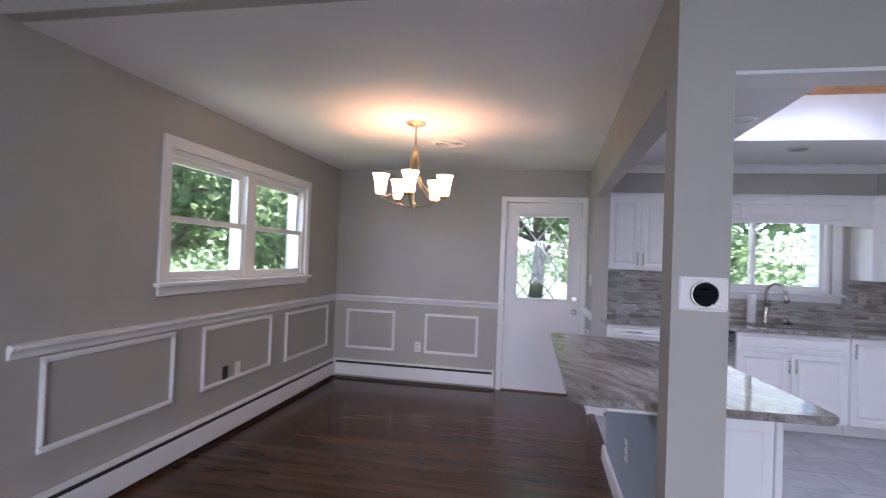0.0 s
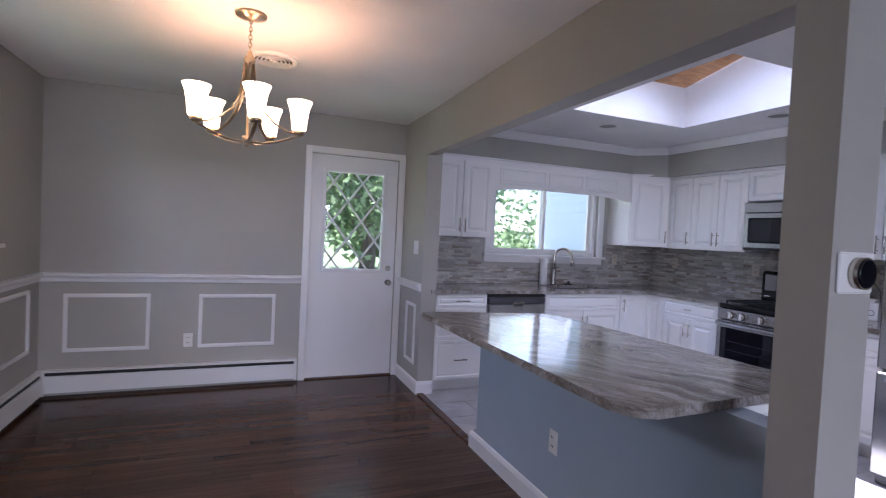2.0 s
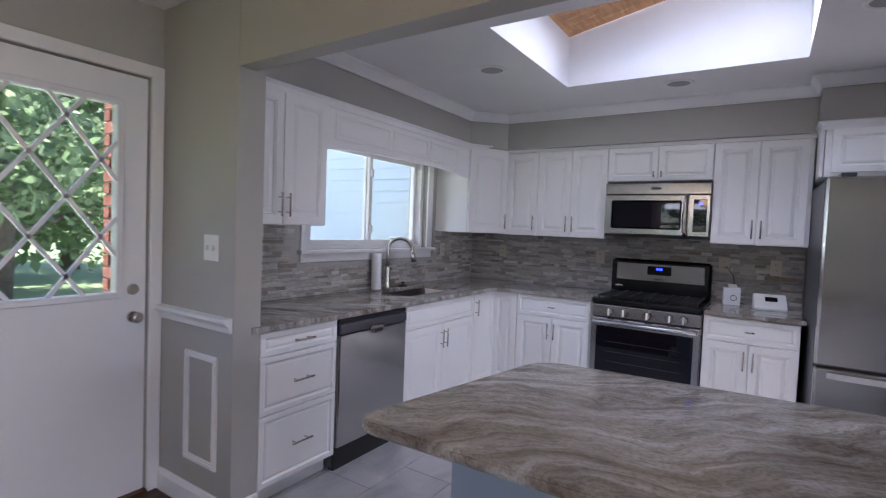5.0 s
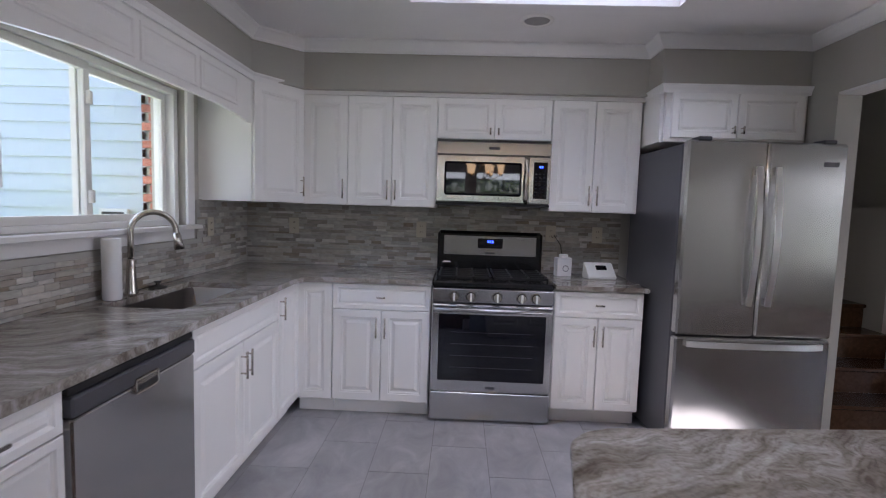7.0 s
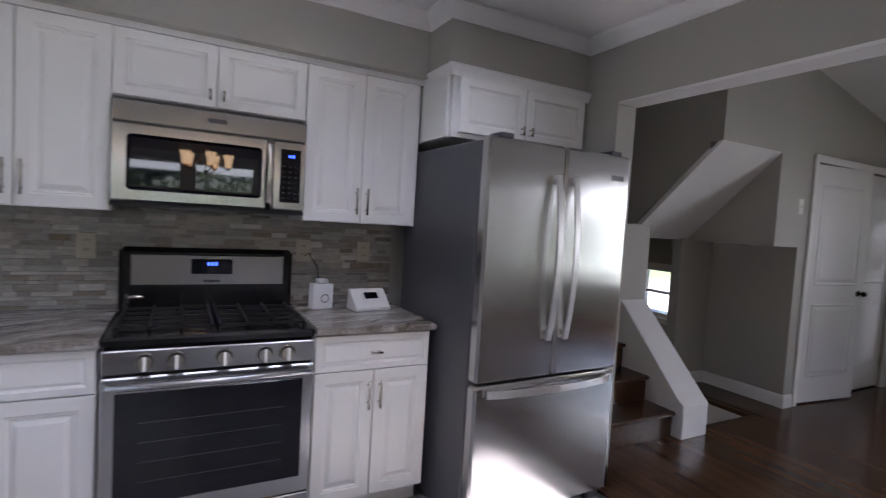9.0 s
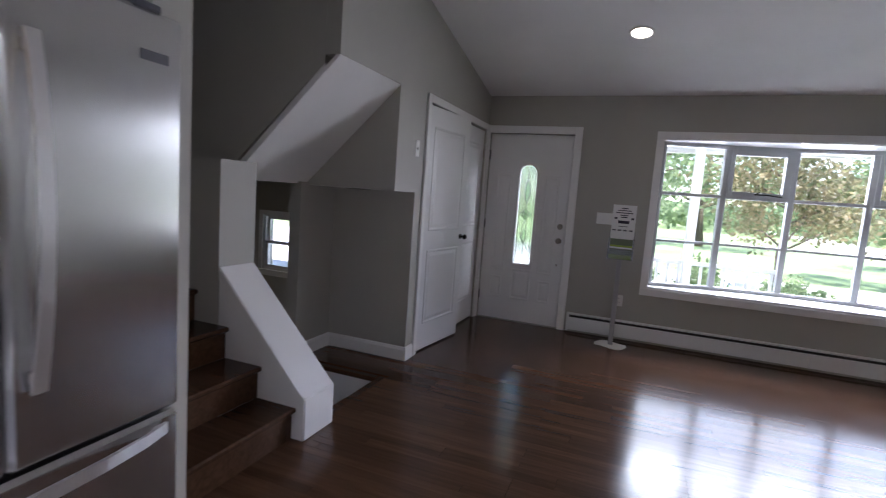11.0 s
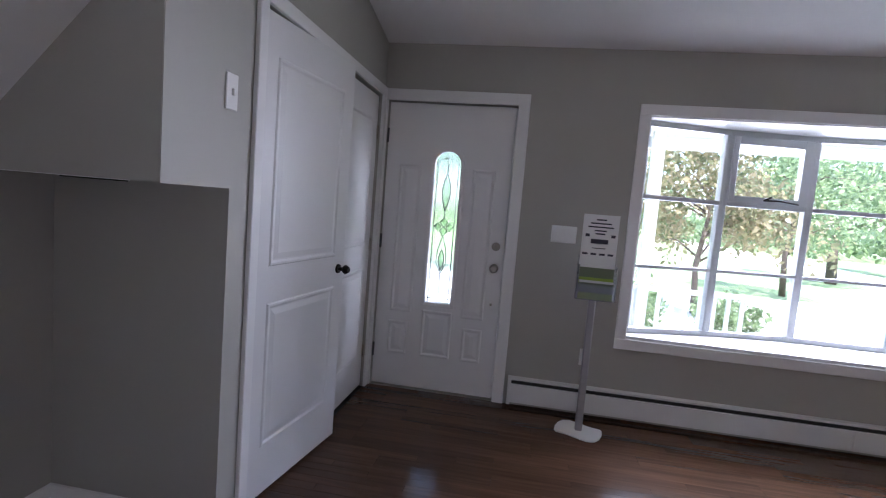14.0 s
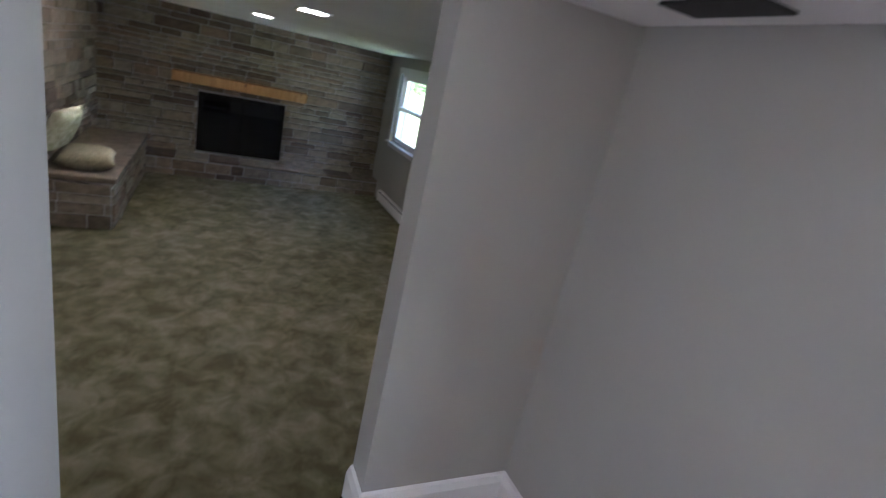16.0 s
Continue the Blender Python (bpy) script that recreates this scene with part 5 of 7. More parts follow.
lathe(b, [(0, 2.245), (0.010, 2.24), (0.014, 2.22), (0.026, 2.205), (0.028, 2.19), (0.016, 2.18), (0.016, 2.12), (0.024, 2.04), (0.028, 2.02), (0.006, 2.015), (0.006, 1.83), (0.022, 1.825), (0.022, 1.80), (0.010, 1.79), (0.014, 1.78), (0.0, 1.772)], 20)
part("stem", b, M_BRASS, ch)
for i in range(5):
    a = radians(72 * i)
    c, s = math.cos(a), math.sin(a)
    up_ = (-s, c, 0)
    b = bmesh.new()
    pts = [(r * c, r * s, z) for r, z in ((0.020, 2.18), (0.028, 2.10), (0.045, 2.02), (0.08, 1.95), (0.13, 1.90), (0.19, 1.865), (0.262, 1.853))]
    tube(b, pts, 0.0045, 8, 2.2, up=(0.001, 0.002, 1) if False else None)
    arm = part("arm", b, M_BRASS, ch)
    b = bmesh.new()
    pts = [(r * c, r * s, z) for r, z in ((0.01, 1.80), (0.08, 1.797), (0.15, 1.812), (0.21, 1.835), (0.262, 1.853))]
    tube(b, pts, 0.0045, 8, 2.2)
    part("lower_arm", b, M_BRASS, arm)
    b = bmesh.new()
    lathe(b, [(0, 1.848), (0.020, 1.85), (0.028, 1.858), (0.028, 1.875), (0.0, 1.876)], 18, (0.245 * c, 0.245 * s, 0))
    part("cup", b, M_BRASS, arm)
    b = bmesh.new()
    x, y = 0.245 * c, 0.245 * s
    lathe(b, [(0.034, 1.878), (0.037, 1.90), (0.041, 1.94), (0.049, 1.985), (0.062, 2.02), (0.059, 2.02), (0.046, 1.985), (0.038, 1.94), (0.034, 1.90), (0.0, 1.885)], 24, (x, y, 0))
    part("shade", b, M_SHADE, ch, "lit frosted glass shade")
    wp = pose(-0.56, 3.45, 0, 0, 0, -10) @ Vector((x, y, 1.99))
    lamp = new("chandelier_bulb", bpy.data.lights.new("chandelier_bulb", "POINT"))
    lamp.data.energy, lamp.data.color, lamp.data.shadow_soft_size = 0.21, (1.0, 0.74, 0.50), 0.025
    lamp.matrix_world = Matrix.Translation(wp)

# ---- windows ----
def bars(parent, name, axis, at, d, rects, mat, label=""):
    """Frame members on a wall plane: rects (a0, a1, z0, z1), each its own piece of one frame."""
    b = bmesh.new()
    for a0, a1, z0, z1 in rects:
        box(b, *((a0, at, z0, a1, at + d, z1) if axis == "x" else (at, a0, z0, at + d, a1, z1)), 0.002)
    return part(name, b, mat, parent, label)


def sash(parent, axis, at, d, a0, a1, z0, z1, w=0.04, label="white sash"):
    f_ = bars(parent, "sash", axis, at, d, [(a0, a1, z0, z0 + w), (a0, a1, z1 - w, z1), (a0, a0 + w, z0 + w, z1 - w), (a1 - w, a1, z0 + w, z1 - w)], M_PLASTIC, label)
    b = bmesh.new()
    m_ = at + d / 2
    box(b, *((a0 + w, m_ - 0.002, z0 + w, a1 - w, m_ + 0.002, z1 - w) if axis == "x" else (m_ - 0.002, a0 + w, z0 + w, m_ + 0.002, a1 - w, z1 - w)))
    g = part("pane", b, M_GLASS, f_, "clear pane")
    g.visible_shadow = False
    return f_


w1 = tagged(new("window_1"), "white double-hung twin window looking onto trees", kind="structure")
bars(w1, "window_frame", "y", XW - 0.16, 0.15, [(2.67, 2.70, 1.20, 2.07), (4.53, 4.56, 1.20, 2.07), (2.70, 4.53, 2.03, 2.07), (2.70, 4.53, 1.20, 1.225), (3.555, 3.68, 1.225, 2.03)], M_TRIM)
for a0, a1 in ((2.70, 3.555), (3.68, 4.53)):
    sash(w1, "y", XW - 0.10, 0.035, a0, a1, 1.60, 2.03, 0.04)
    sash(w1, "y", XW - 0.06, 0.035, a0, a1, 1.225, 1.635, 0.04)
w2_ = tagged(new("window_2"), "white sliding window above the kitchen sink", kind="structure")
bars(w2_, "window_frame", "x", YN + 0.04, 0.12, [(1.84, 1.875, 1.21, 1.99), (3.16, 3.20, 1.21, 1.99), (1.875, 3.16, 1.955, 1.99), (1.875, 3.16, 1.21, 1.24)], M_TRIM)
sash(w2_, "x", YN + 0.055, 0.03, 1.875, 2.53, 1.24, 1.955, 0.035)
sash(w2_, "x", YN + 0.09, 0.03, 2.49, 3.16, 1.24, 1.955, 0.035)
b = bmesh.new()
for z in (1.36, 1.80):
    box(b, 2.50, YN + 0.035, z - 0.03, 2.525, YN + 0.056, z + 0.03, 0.004)
part("latch", b, M_PLASTIC, w2_, "white sash latch")
wb = tagged(new("window_3"), "white five-light bow window with pale bars", kind="structure")
BX = [1.75, 1.16, 0.56, -0.06, -0.66, -1.25]
BY = [YF - 0.12, YF - 0.32, YF - 0.43, YF - 0.43, YF - 0.32, YF - 0.12]
M_BAR = material("aluminium_bar", (0.50, 0.52, 0.53), 0.4)
for i in range(5):
    p, q = Vector((BX[i], BY[i], 0)), Vector((BX[i + 1], BY[i + 1], 0))
    L_ = (q - p).length
    m_ = Matrix.Translation(p) @ Matrix.Rotation(math.atan2((q - p).y, (q - p).x), 4, "Z")
    b = bmesh.new()
    for r in ((0, 0.0, L_, 0.58, 0.615), (0, 0.0, L_, 1.985, 2.03), (0, 0, 0.028, 0.615, 1.985), (L_ - 0.028, 0, L_, 0.615, 1.985), (0.028, 0, L_ - 0.028, 1.035, 1.058), (0.028, 0, L_ - 0.028, 1.505, 1.535)):
        box(b, r[0], -0.025, r[3], r[2], 0.025, r[4], 0.003)
    f_ = part("window_frame", b, M_BAR, wb, "pale grey-white bars")
    f_.matrix_world = m_
    for z0, z1 in ((0.615, 1.035), (1.058, 1.505), (1.535, 1.985)):
        b = bmesh.new()
        box(b, 0.028, -0.002, z0, L_ - 0.028, 0.002, z1)
        g = part("pane", b, M_GLASS, wb, "clear pane")
        g.matrix_world = m_
        g.visible_shadow = False
    if i in (1, 3):
        b = bmesh.new()
        for r in ((0.028, 0.07, 1.535, 1.985), (L_ - 0.09, L_ - 0.028, 1.535, 1.985), (0.07, L_ - 0.09, 1.535, 1.58), (0.07, L_ - 0.09, 1.93, 1.985)):
            box(b, r[0], -0.035, r[2], r[1], 0.012, r[3], 0.003)
        s_ = part("awning_sash", b, M_BAR, wb, "opening sash")
        s_.matrix_world = m_
        b = bmesh.new()
        tube(b, [(L_ * 0.45, 0.0 - 0.04, 1.56), (L_ * 0.6, -0.075, 1.562), (L_ * 0.85, -0.04, 1.55)], 0.006, 6)
        tube(b, [(L_ * 0.45, -0.04, 1.56), (L_ * 0.5, -0.08, 1.585)], 0.007, 6)
        o_ = part("operator", b, M_BRONZE, wb, "dark metal crank operator")
        o_.matrix_world = m_
bm = bmesh.new()
sill_pts = [(1.75, YF)] + list(zip(BX, [y - 0.03 for y in BY])) + [(-1.25, YF)]
prism(bm, sill_pts, 0.54, 0.58)
structure("window_sill_bow", bm, M_TRIM, "deep white sill of the bow window")
bm = bmesh.new()
prism(bm, sill_pts, 2.022, 2.07)
structure("window_head_bow", bm, M_TRIM, "white head board of the bow window")
w4 = tagged(new("window_4"), "white double-hung window of the lower room", kind="structure")
bars(w4, "window_frame", "x", YF - 0.14, 0.12, [(9.95, 10.0, 0.05, 1.13), (11.25, 11.3, 0.05, 1.13), (10.0, 11.25, 1.09, 1.13), (10.0, 11.25, 0.05, 0.09)], M_TRIM)
sash(w4, "x", YF - 0.06, 0.03, 10.0, 11.25, 0.09, 0.62, 0.05)
sash(w4, "x", YF - 0.10, 0.03, 10.0, 11.25, 0.58, 1.09, 0.05)
w5 = tagged(new("window_5"), "narrow white double-hung window of the lower room", kind="structure")
bars(w5, "window_frame", "x", YF - 0.14, 0.12, [(6.02, 6.04, 0.17, 0.90), (6.56, 6.58, 0.17, 0.90), (6.04, 6.56, 0.88, 0.90), (6.04, 6.56, 0.17, 0.19)], M_TRIM)
sash(w5, "x", YF - 0.06, 0.03, 6.04, 6.56, 0.19, 0.55, 0.035)
sash(w5, "x", YF - 0.10, 0.03, 6.04, 6.56, 0.52, 0.88, 0.035)
casing("trim_window", "x", YF, 9.95, 11.3, 0.05, 1.13, 1, "white lower room window casing", 0.09, True)

# ---- doors ----
def slab_door(name, m, w, h, t, label, holes=(), mat=None):
    """A door leaf with its hinge edge at the origin, along local x, facing -y."""
    dr_ = new(name)
    dr_.matrix_world = m
    tagged(dr_, label, kind="structure")
    b = bmesh.new()
    cuts = sorted({0, w, *(k for h_ in holes for k in h_[:2])})
    for a, c_ in zip(cuts, cuts[1:]):
        z = 0.0
        for h_ in holes:
            if h_[0] <= a and c_ <= h_[1]:
                box(b, a, 0, z, c_, t, h_[2])
                z = h_[3]
        box(b, a, 0, z, c_, t, h)
    bmesh.ops.remove_doubles(b, verts=b.verts, dist=1e-5)
    seen_ = {}
    for f_ in list(b.faces):
        seen_.setdefault(tuple(round(k, 4) for k in f_.calc_center_median()), []).append(f_)
    bmesh.ops.delete(b, geom=[f_ for fs in seen_.values() if len(fs) > 1 for f_ in fs], context="FACES_ONLY")
    part("leaf", b, mat or M_DOOR, dr_)
    return dr_


def knob(parent, x, z, mat, r=0.028, y=0.0):
    b = bmesh.new()
    cyl(b, (x, y, z), (x, y - 0.008, z), r, r * 0.9, 20)
    cyl(b, (x, y - 0.008, z), (x, y - 0.035, z), r * 0.4, r * 0.4, 14)
    cyl(b, (x, y - 0.035, z), (x, y - 0.048, z), r * 0.75, r, 20)
    cyl(b, (x, y - 0.048, z), (x, y - 0.066, z), r, r * 0.6, 20)
    part("knob", b, mat, parent)


PANEL = [(0, 0.0), (0.006, 0.006), (0.014, 0.006), (0.024, 0.001), (0.03, 0.001), (0.055, 0.006)]
bd = slab_door("door_1", pose(0.006, YN + 0.015, 0.012), 0.803, 2.05, 0.045, "white back door with a diamond-lattice window, closed", [(0.130, 0.665, 1.01, 1.90)])
b = bmesh.new()
for r in ((0.10, 0.13, 0.98, 1.93), (0.665, 0.695, 0.98, 1.93), (0.13, 0.665, 0.98, 1.01), (0.13, 0.665, 1.90, 1.93)):
    box(b, r[0], -0.014, r[2], r[1], 0.01, r[3], 0.004)
part("glass_trim", b, M_DOOR, bd)
b = bmesh.new()
X0, X1, Z0, Z1 = 0.130, 0.665, 1.01, 1.90
W_, H_ = (X1 - X0) / 2, (Z1 - Z0) / 2.5


def lattice(bm, x0, z0, x1, z1):
    d_ = Vector((x1 - x0, 0, z1 - z0)).normalized() * 0.0
    n_ = Vector((-(z1 - z0), 0, x1 - x0)).normalized() * 0.0085
    vv = [bm.verts.new((x + s * n_.x, y, z + s * n_.z)) for y in (-0.008, 0.006) for x, z, s in ((x0, z0, -1), (x0, z0, 1), (x1, z1, 1), (x1, z1, -1))]
    for q in ((0, 1, 2, 3), (7, 6, 5, 4), (0, 4, 5, 1), (1, 5, 6, 2), (2, 6, 7, 3), (3, 7, 4, 0)):
        bm.faces.new([vv[i] for i in q])


def clip_line(x0, z0, dx, dz):
    ts = sorted([(X0 - x0) / dx, (X1 - x0) / dx])
    tz = sorted([(Z0 - z0) / dz, (Z1 - z0) / dz])
    t0, t1 = max(ts[0], tz[0]), min(ts[1], tz[1])
    return (x0 + dx * t0, z0 + dz * t0, x0 + dx * t1, z0 + dz * t1) if t1 - t0 > 0.05 else None


for k in range(-4, 6):
    for sgn in (1, -1):
        seg_ = clip_line(X0 + W_ * k, Z0 if sgn > 0 else Z1, 1.0 * W_ / 2, sgn * H_ / 2 * 1.0)
        if seg_:
            lattice(b, *seg_)
part("lattice", b, M_DOOR, bd, "white diamond lattice bars")
b = bmesh.new()
box(b, X0, 0.012, Z0, X1, 0.016, Z1)
g = part("pane", b, M_GLASS, bd, "clear pane")
g.visible_shadow = False
knob(bd, 0.745, 0.885, M_NICKEL)
b = bmesh.new()
cyl(b, (0.745, 0, 1.02), (0.745, -0.012, 1.02), 0.028, 0.024, 20)
part("deadbolt", b, M_NICKEL, bd)
for z in (0.22, 1.02, 1.82):
    b = bmesh.new()
    box(b, -0.008, -0.006, z - 0.05, 0.004, 0.004, z + 0.05, 0.002)
    part("hinge", b, M_TRIM, bd)
bm = bmesh.new()
box(bm, 0.0, YN - 0.02, 0.0, 0.815, YN + 0.19, 0.011)
structure("threshold", bm, M_WOODP, "dark wooden threshold")

# strips added behind the front door's edges so no daylight leaks past
bm = bmesh.new()
box(bm, 2.60, YF - 0.10, 0.0, 2.63, YF - 0.075, 2.05)
box(bm, 3.47, YF - 0.10, 0.0, 3.50, YF - 0.075, 2.05)
box(bm, 2.63, YF - 0.10, 2.02, 3.47, YF - 0.075, 2.05)
box(bm, 2.63, YF - 0.10, 0.0, 3.47, YF - 0.072, 0.035)
structure("door_leak_stop", bm, M_TRIM, "white strips added behind the front door to stop light leaks")
fd = slab_door("door_2", pose(3.492, YF - 0.02, 0.012, 0, 0, 180), 0.884, 2.03, 0.045, "white front door with a tall arched leaded-glass light, closed", [(0.353, 0.537, 0.64, 1.71)])
b = bmesh.new()
for r in ((0.325, 0.353, 0.612, 1.62), (0.537, 0.565, 0.612, 1.62), (0.353, 0.537, 0.612, 0.64)):
    box(b, r[0], -0.012, r[2], r[1], 0.01, r[3], 0.004)
oc = [(0.445 + 0.12 * math.cos(radians(t)), 1.62 + 0.12 * math.sin(radians(t))) for t in range(0, 181, 12)]
ic = [(0.445 + 0.092 * math.cos(radians(t)), 1.62 + 0.09 * math.sin(radians(t))) for t in range(0, 181, 12)]
for i in range(len(oc) - 1):
    vv = [b.verts.new((p[0], y, p[1])) for y in (-0.012, 0.01) for p in (oc[i], oc[i + 1], ic[i + 1], ic[i])]
    for q in ((0, 1, 2, 3), (7, 6, 5, 4), (0, 4, 5, 1), (2, 6, 7, 3)):
        b.faces.new([vv[j] for j in q])
for s in (-1, 1):
    c0 = [(0.445 + s * 0.092 * math.sin(radians(t)), 1.62 + 0.09 * math.cos(radians(t))) for t in range(0, 91, 15)]
    vv = [b.verts.new((x, 0.0, z)) for x, z in c0] + [b.verts.new((0.445 + s * 0.092, 0.0, 1.71))]
    b.faces.new(vv)
part("light_surround", b, M_DOOR, fd, "arched white surround")
b = bmesh.new()
box(b, 0.353, 0.012, 0.64, 0.537, 0.016, 1.71)
g = part("pane", b, M_GLUE, fd, "textured glass")
g.visible_shadow = False


def leaf_shape(bm, cx, cz, w, h, y=0.010):
    n_ = 10
    right = [(cx + w * math.sin(math.pi * i / n_), cz - h + 2 * h * i / n_) for i in range(n_ + 1)]
    left = [(cx - w * math.sin(math.pi * i / n_), cz - h + 2 * h * i / n_) for i in range(n_ + 1)]
    vv = [bm.verts.new((x, y, z)) for x, z in right + left[-2:0:-1]]
    bm.faces.new(vv)
    return right, left


b = bmesh.new()
b2 = bmesh.new()
for cz, w, h in ((1.43, 0.030, 0.13), (0.95, 0.020, 0.075)):
    r_, l_ = leaf_shape(b, 0.445, cz, w, h)
    for chain in (r_, l_):
        tube(b2, [(x, 0.008, z) for x, z in chain], 0.0035, 5)
for cx, cz, w, h in ((0.445, 1.215, 0.028, 0.035), (0.402, 1.185, 0.024, 0.030), (0.488, 1.185, 0.024, 0.030), (0.445, 1.155, 0.028, 0.035)):
    vv = [b.verts.new(c) for c in ((cx - w, 0.010, cz), (cx, 0.010, cz - h), (cx + w, 0.010, cz), (cx, 0.010, cz + h))]
    b.faces.new(vv)
    tube(b2, [(cx - w, 0.008, cz), (cx, 0.008, cz - h), (cx + w, 0.008, cz), (cx, 0.008, cz + h), (cx - w, 0.008, cz)], 0.0035, 5)
LEADS = [[(0.445, 1.56), (0.445, 1.69)], [(0.445, 1.30), (0.445, 1.25)], [(0.445, 1.12), (0.415, 1.02), (0.410, 0.93), (0.445, 0.85)], [(0.445, 1.12), (0.475, 1.02), (0.480, 0.93), (0.445, 0.85)],
         [(0.445, 0.85), (0.445, 0.69)], [(0.357, 0.67), (0.533, 0.67)], [(0.356, 1.61), (0.39, 1.655), (0.445, 1.665), (0.50, 1.655), (0.534, 1.61)], [(0.372, 0.645), (0.372, 1.62)], [(0.518, 0.645), (0.518, 1.62)]]
for chain in LEADS:
    tube(b2, [(x, 0.008, z) for x, z in chain], 0.003, 5)
part("coloured_glass", b, M_BEVELG, fd, "pale green bevelled glass pieces")
part("leading", b2, M_SIDE, fd, "dark leading")
for x0, z0, x1, z1 in ((0.10, 0.55, 0.26, 1.60), (0.62, 0.55, 0.78, 1.60), (0.10, 0.24, 0.24, 0.48), (0.34, 0.24, 0.56, 0.58), (0.64, 0.24, 0.78, 0.48)):
    b = bmesh.new()
    ring_panel(b, x0, z0, x1, z1, PANEL)
    part("panel", b, M_DOOR, fd, "embossed panel")
knob(fd, 0.825, 0.93, M_AGED, 0.03)
b = bmesh.new()
cyl(b, (0.825, 0, 1.08), (0.825, -0.014, 1.08), 0.03, 0.027, 20)
cyl(b, (0.825, -0.014, 1.08), (0.825, -0.022, 1.08), 0.017, 0.015, 16)
part("deadbolt", b, M_AGED, fd)
b = bmesh.new()
cyl(b, (0.825, 0, 0.67), (0.825, -0.008, 0.67), 0.01, 0.009, 12)
part("knocker_bolt", b, M_NICKEL, fd, "small metal stud")
for z in (0.25, 1.05, 1.80):
    b = bmesh.new()
    box(b, -0.012, -0.012, z - 0.05, 0.004, 0.004, z + 0.05, 0.002)
    part("hinge", b, M_SIDE, fd)


def closet_leaf(m, w, label, hinge_x, knob_x, flip):
    c_ = slab_door("door_3", m, w, 2.04, 0.035, label)
    b = bmesh.new()
    ring_panel(b, 0.10, 0.22, w - 0.10, 0.86, PANEL)
    part("panel", b, M_DOOR, c_, "embossed lower panel")
    b = bmesh.new()
    ring_panel(b, 0.10, 1.02, w - 0.10, 1.88, PANEL)
    part("panel", b, M_DOOR, c_, "embossed upper panel")
    if knob_x:
        knob(c_, knob_x, 0.95, M_BRONZE, 0.026)
    for z in (0.25, 1.02, 1.80):
        b = bmesh.new()
        box(b, hinge_x - 0.010, -0.010, z - 0.045, hinge_x + 0.006, 0.002, z + 0.045, 0.002)
        part("hinge", b, M_NICKEL, c_)
    return c_


closet_leaf(pose(XC + 0.005, -0.982, 0.015, 0, 0, -90 - 7), 0.765, "white two-panel closet door with a dark knob, standing slightly open", 0.0, 0.705, 1)
closet_leaf(pose(XC + 0.02, -1.778, 0.015, 0, 0, -90), 0.735, "white two-panel closet door with a dark knob, closed", 0.735, 0.05, 1)

# brochure stand by the front door
bs = thing("brochure_stand", 2.03, -2.30, 0, "silver floor stand with printed notice and brochures, beside the bow window", "stand", "", 180)
b = bmesh.new()
n_ = 20
pr = [(0.15 * math.cos(2 * math.pi * i / n_), 0.12 * math.sin(2 * math.pi * i / n_) - 0.0 + 0.03 * math.cos(6 * math.pi * i / n_)) for i in range(n_)]
prism(b, pr, 0.0, 0.008)
part("base_plate", b, M_PLASTIC, bs)
b = bmesh.new()
box(b, -0.022, -0.015, 0.008, 0.022, 0.015, 0.98, 0.006)
part("pole", b, M_POLE, bs, "flat silver pole")
b = bmesh.new()
box(b, -0.115, -0.032, 0.86, 0.115, -0.028, 1.12)
box(b, -0.115, -0.032, 0.86, -0.111, -0.10, 1.07)
box(b, 0.111, -0.032, 0.86, 0.115, -0.10, 1.07)
box(b, -0.115, -0.10, 0.86, 0.115, -0.097, 0.95)
box(b, -0.115, -0.10, 0.857, 0.115, -0.03, 0.86)
hd_ = part("holder", b, M_CLEAR, bs, "clear acrylic holder")
b = bmesh.new()
box(b, -0.105, -0.036, 1.06, 0.105, -0.033, 1.37)
nt_ = part("notice", b, M_PAPER, bs, "white printed notice")
b = bmesh.new()
for k, wd in enumerate((0.03, 0.06, 0.075, 0.035)):
    box(b, -wd, -0.0375, 1.335 - k * 0.022, wd, -0.0362, 1.343 - k * 0.022)
box(b, -0.028, -0.0375, 1.25, 0.028, -0.0362, 1.259)
box(b, -0.05, -0.0375, 1.195, 0.05, -0.0362, 1.222)
box(b, -0.04, -0.0375, 1.165, 0.04, -0.0362, 1.170)
for s in (-0.085, 0.065):
    box(b, s, -0.0375, 1.235, s + 0.025, -0.0362, 1.252)
for s in range(4):
    box(b, -0.095 + s * 0.05, -0.0375, 1.125, -0.062 + s * 0.05, -0.0362, 1.137)
part("print", b, M_INK, nt_, "dark print")
for z, y in ((1.02, -0.060), (0.93, -0.085)):
    b = bmesh.new()
    box(b, -0.10, y, z - 0.07, 0.10, y + 0.003, z + 0.045)
    br = part("brochure", b, M_PHOTO, bs, "printed landscape brochure")
    b = bmesh.new()
    box(b, -0.10, y - 0.001, z - 0.07, 0.10, y - 0.0002, z - 0.03)
    part("lawn_print", b, M_LIME, br)
    b = bmesh.new()
    box(b, -0.10, y - 0.001, z + 0.03, 0.10, y - 0.0002, z + 0.045)
    part("sky_print", b, M_PAPER, br)

# ---- lower room ----
rnd = random.Random(5)


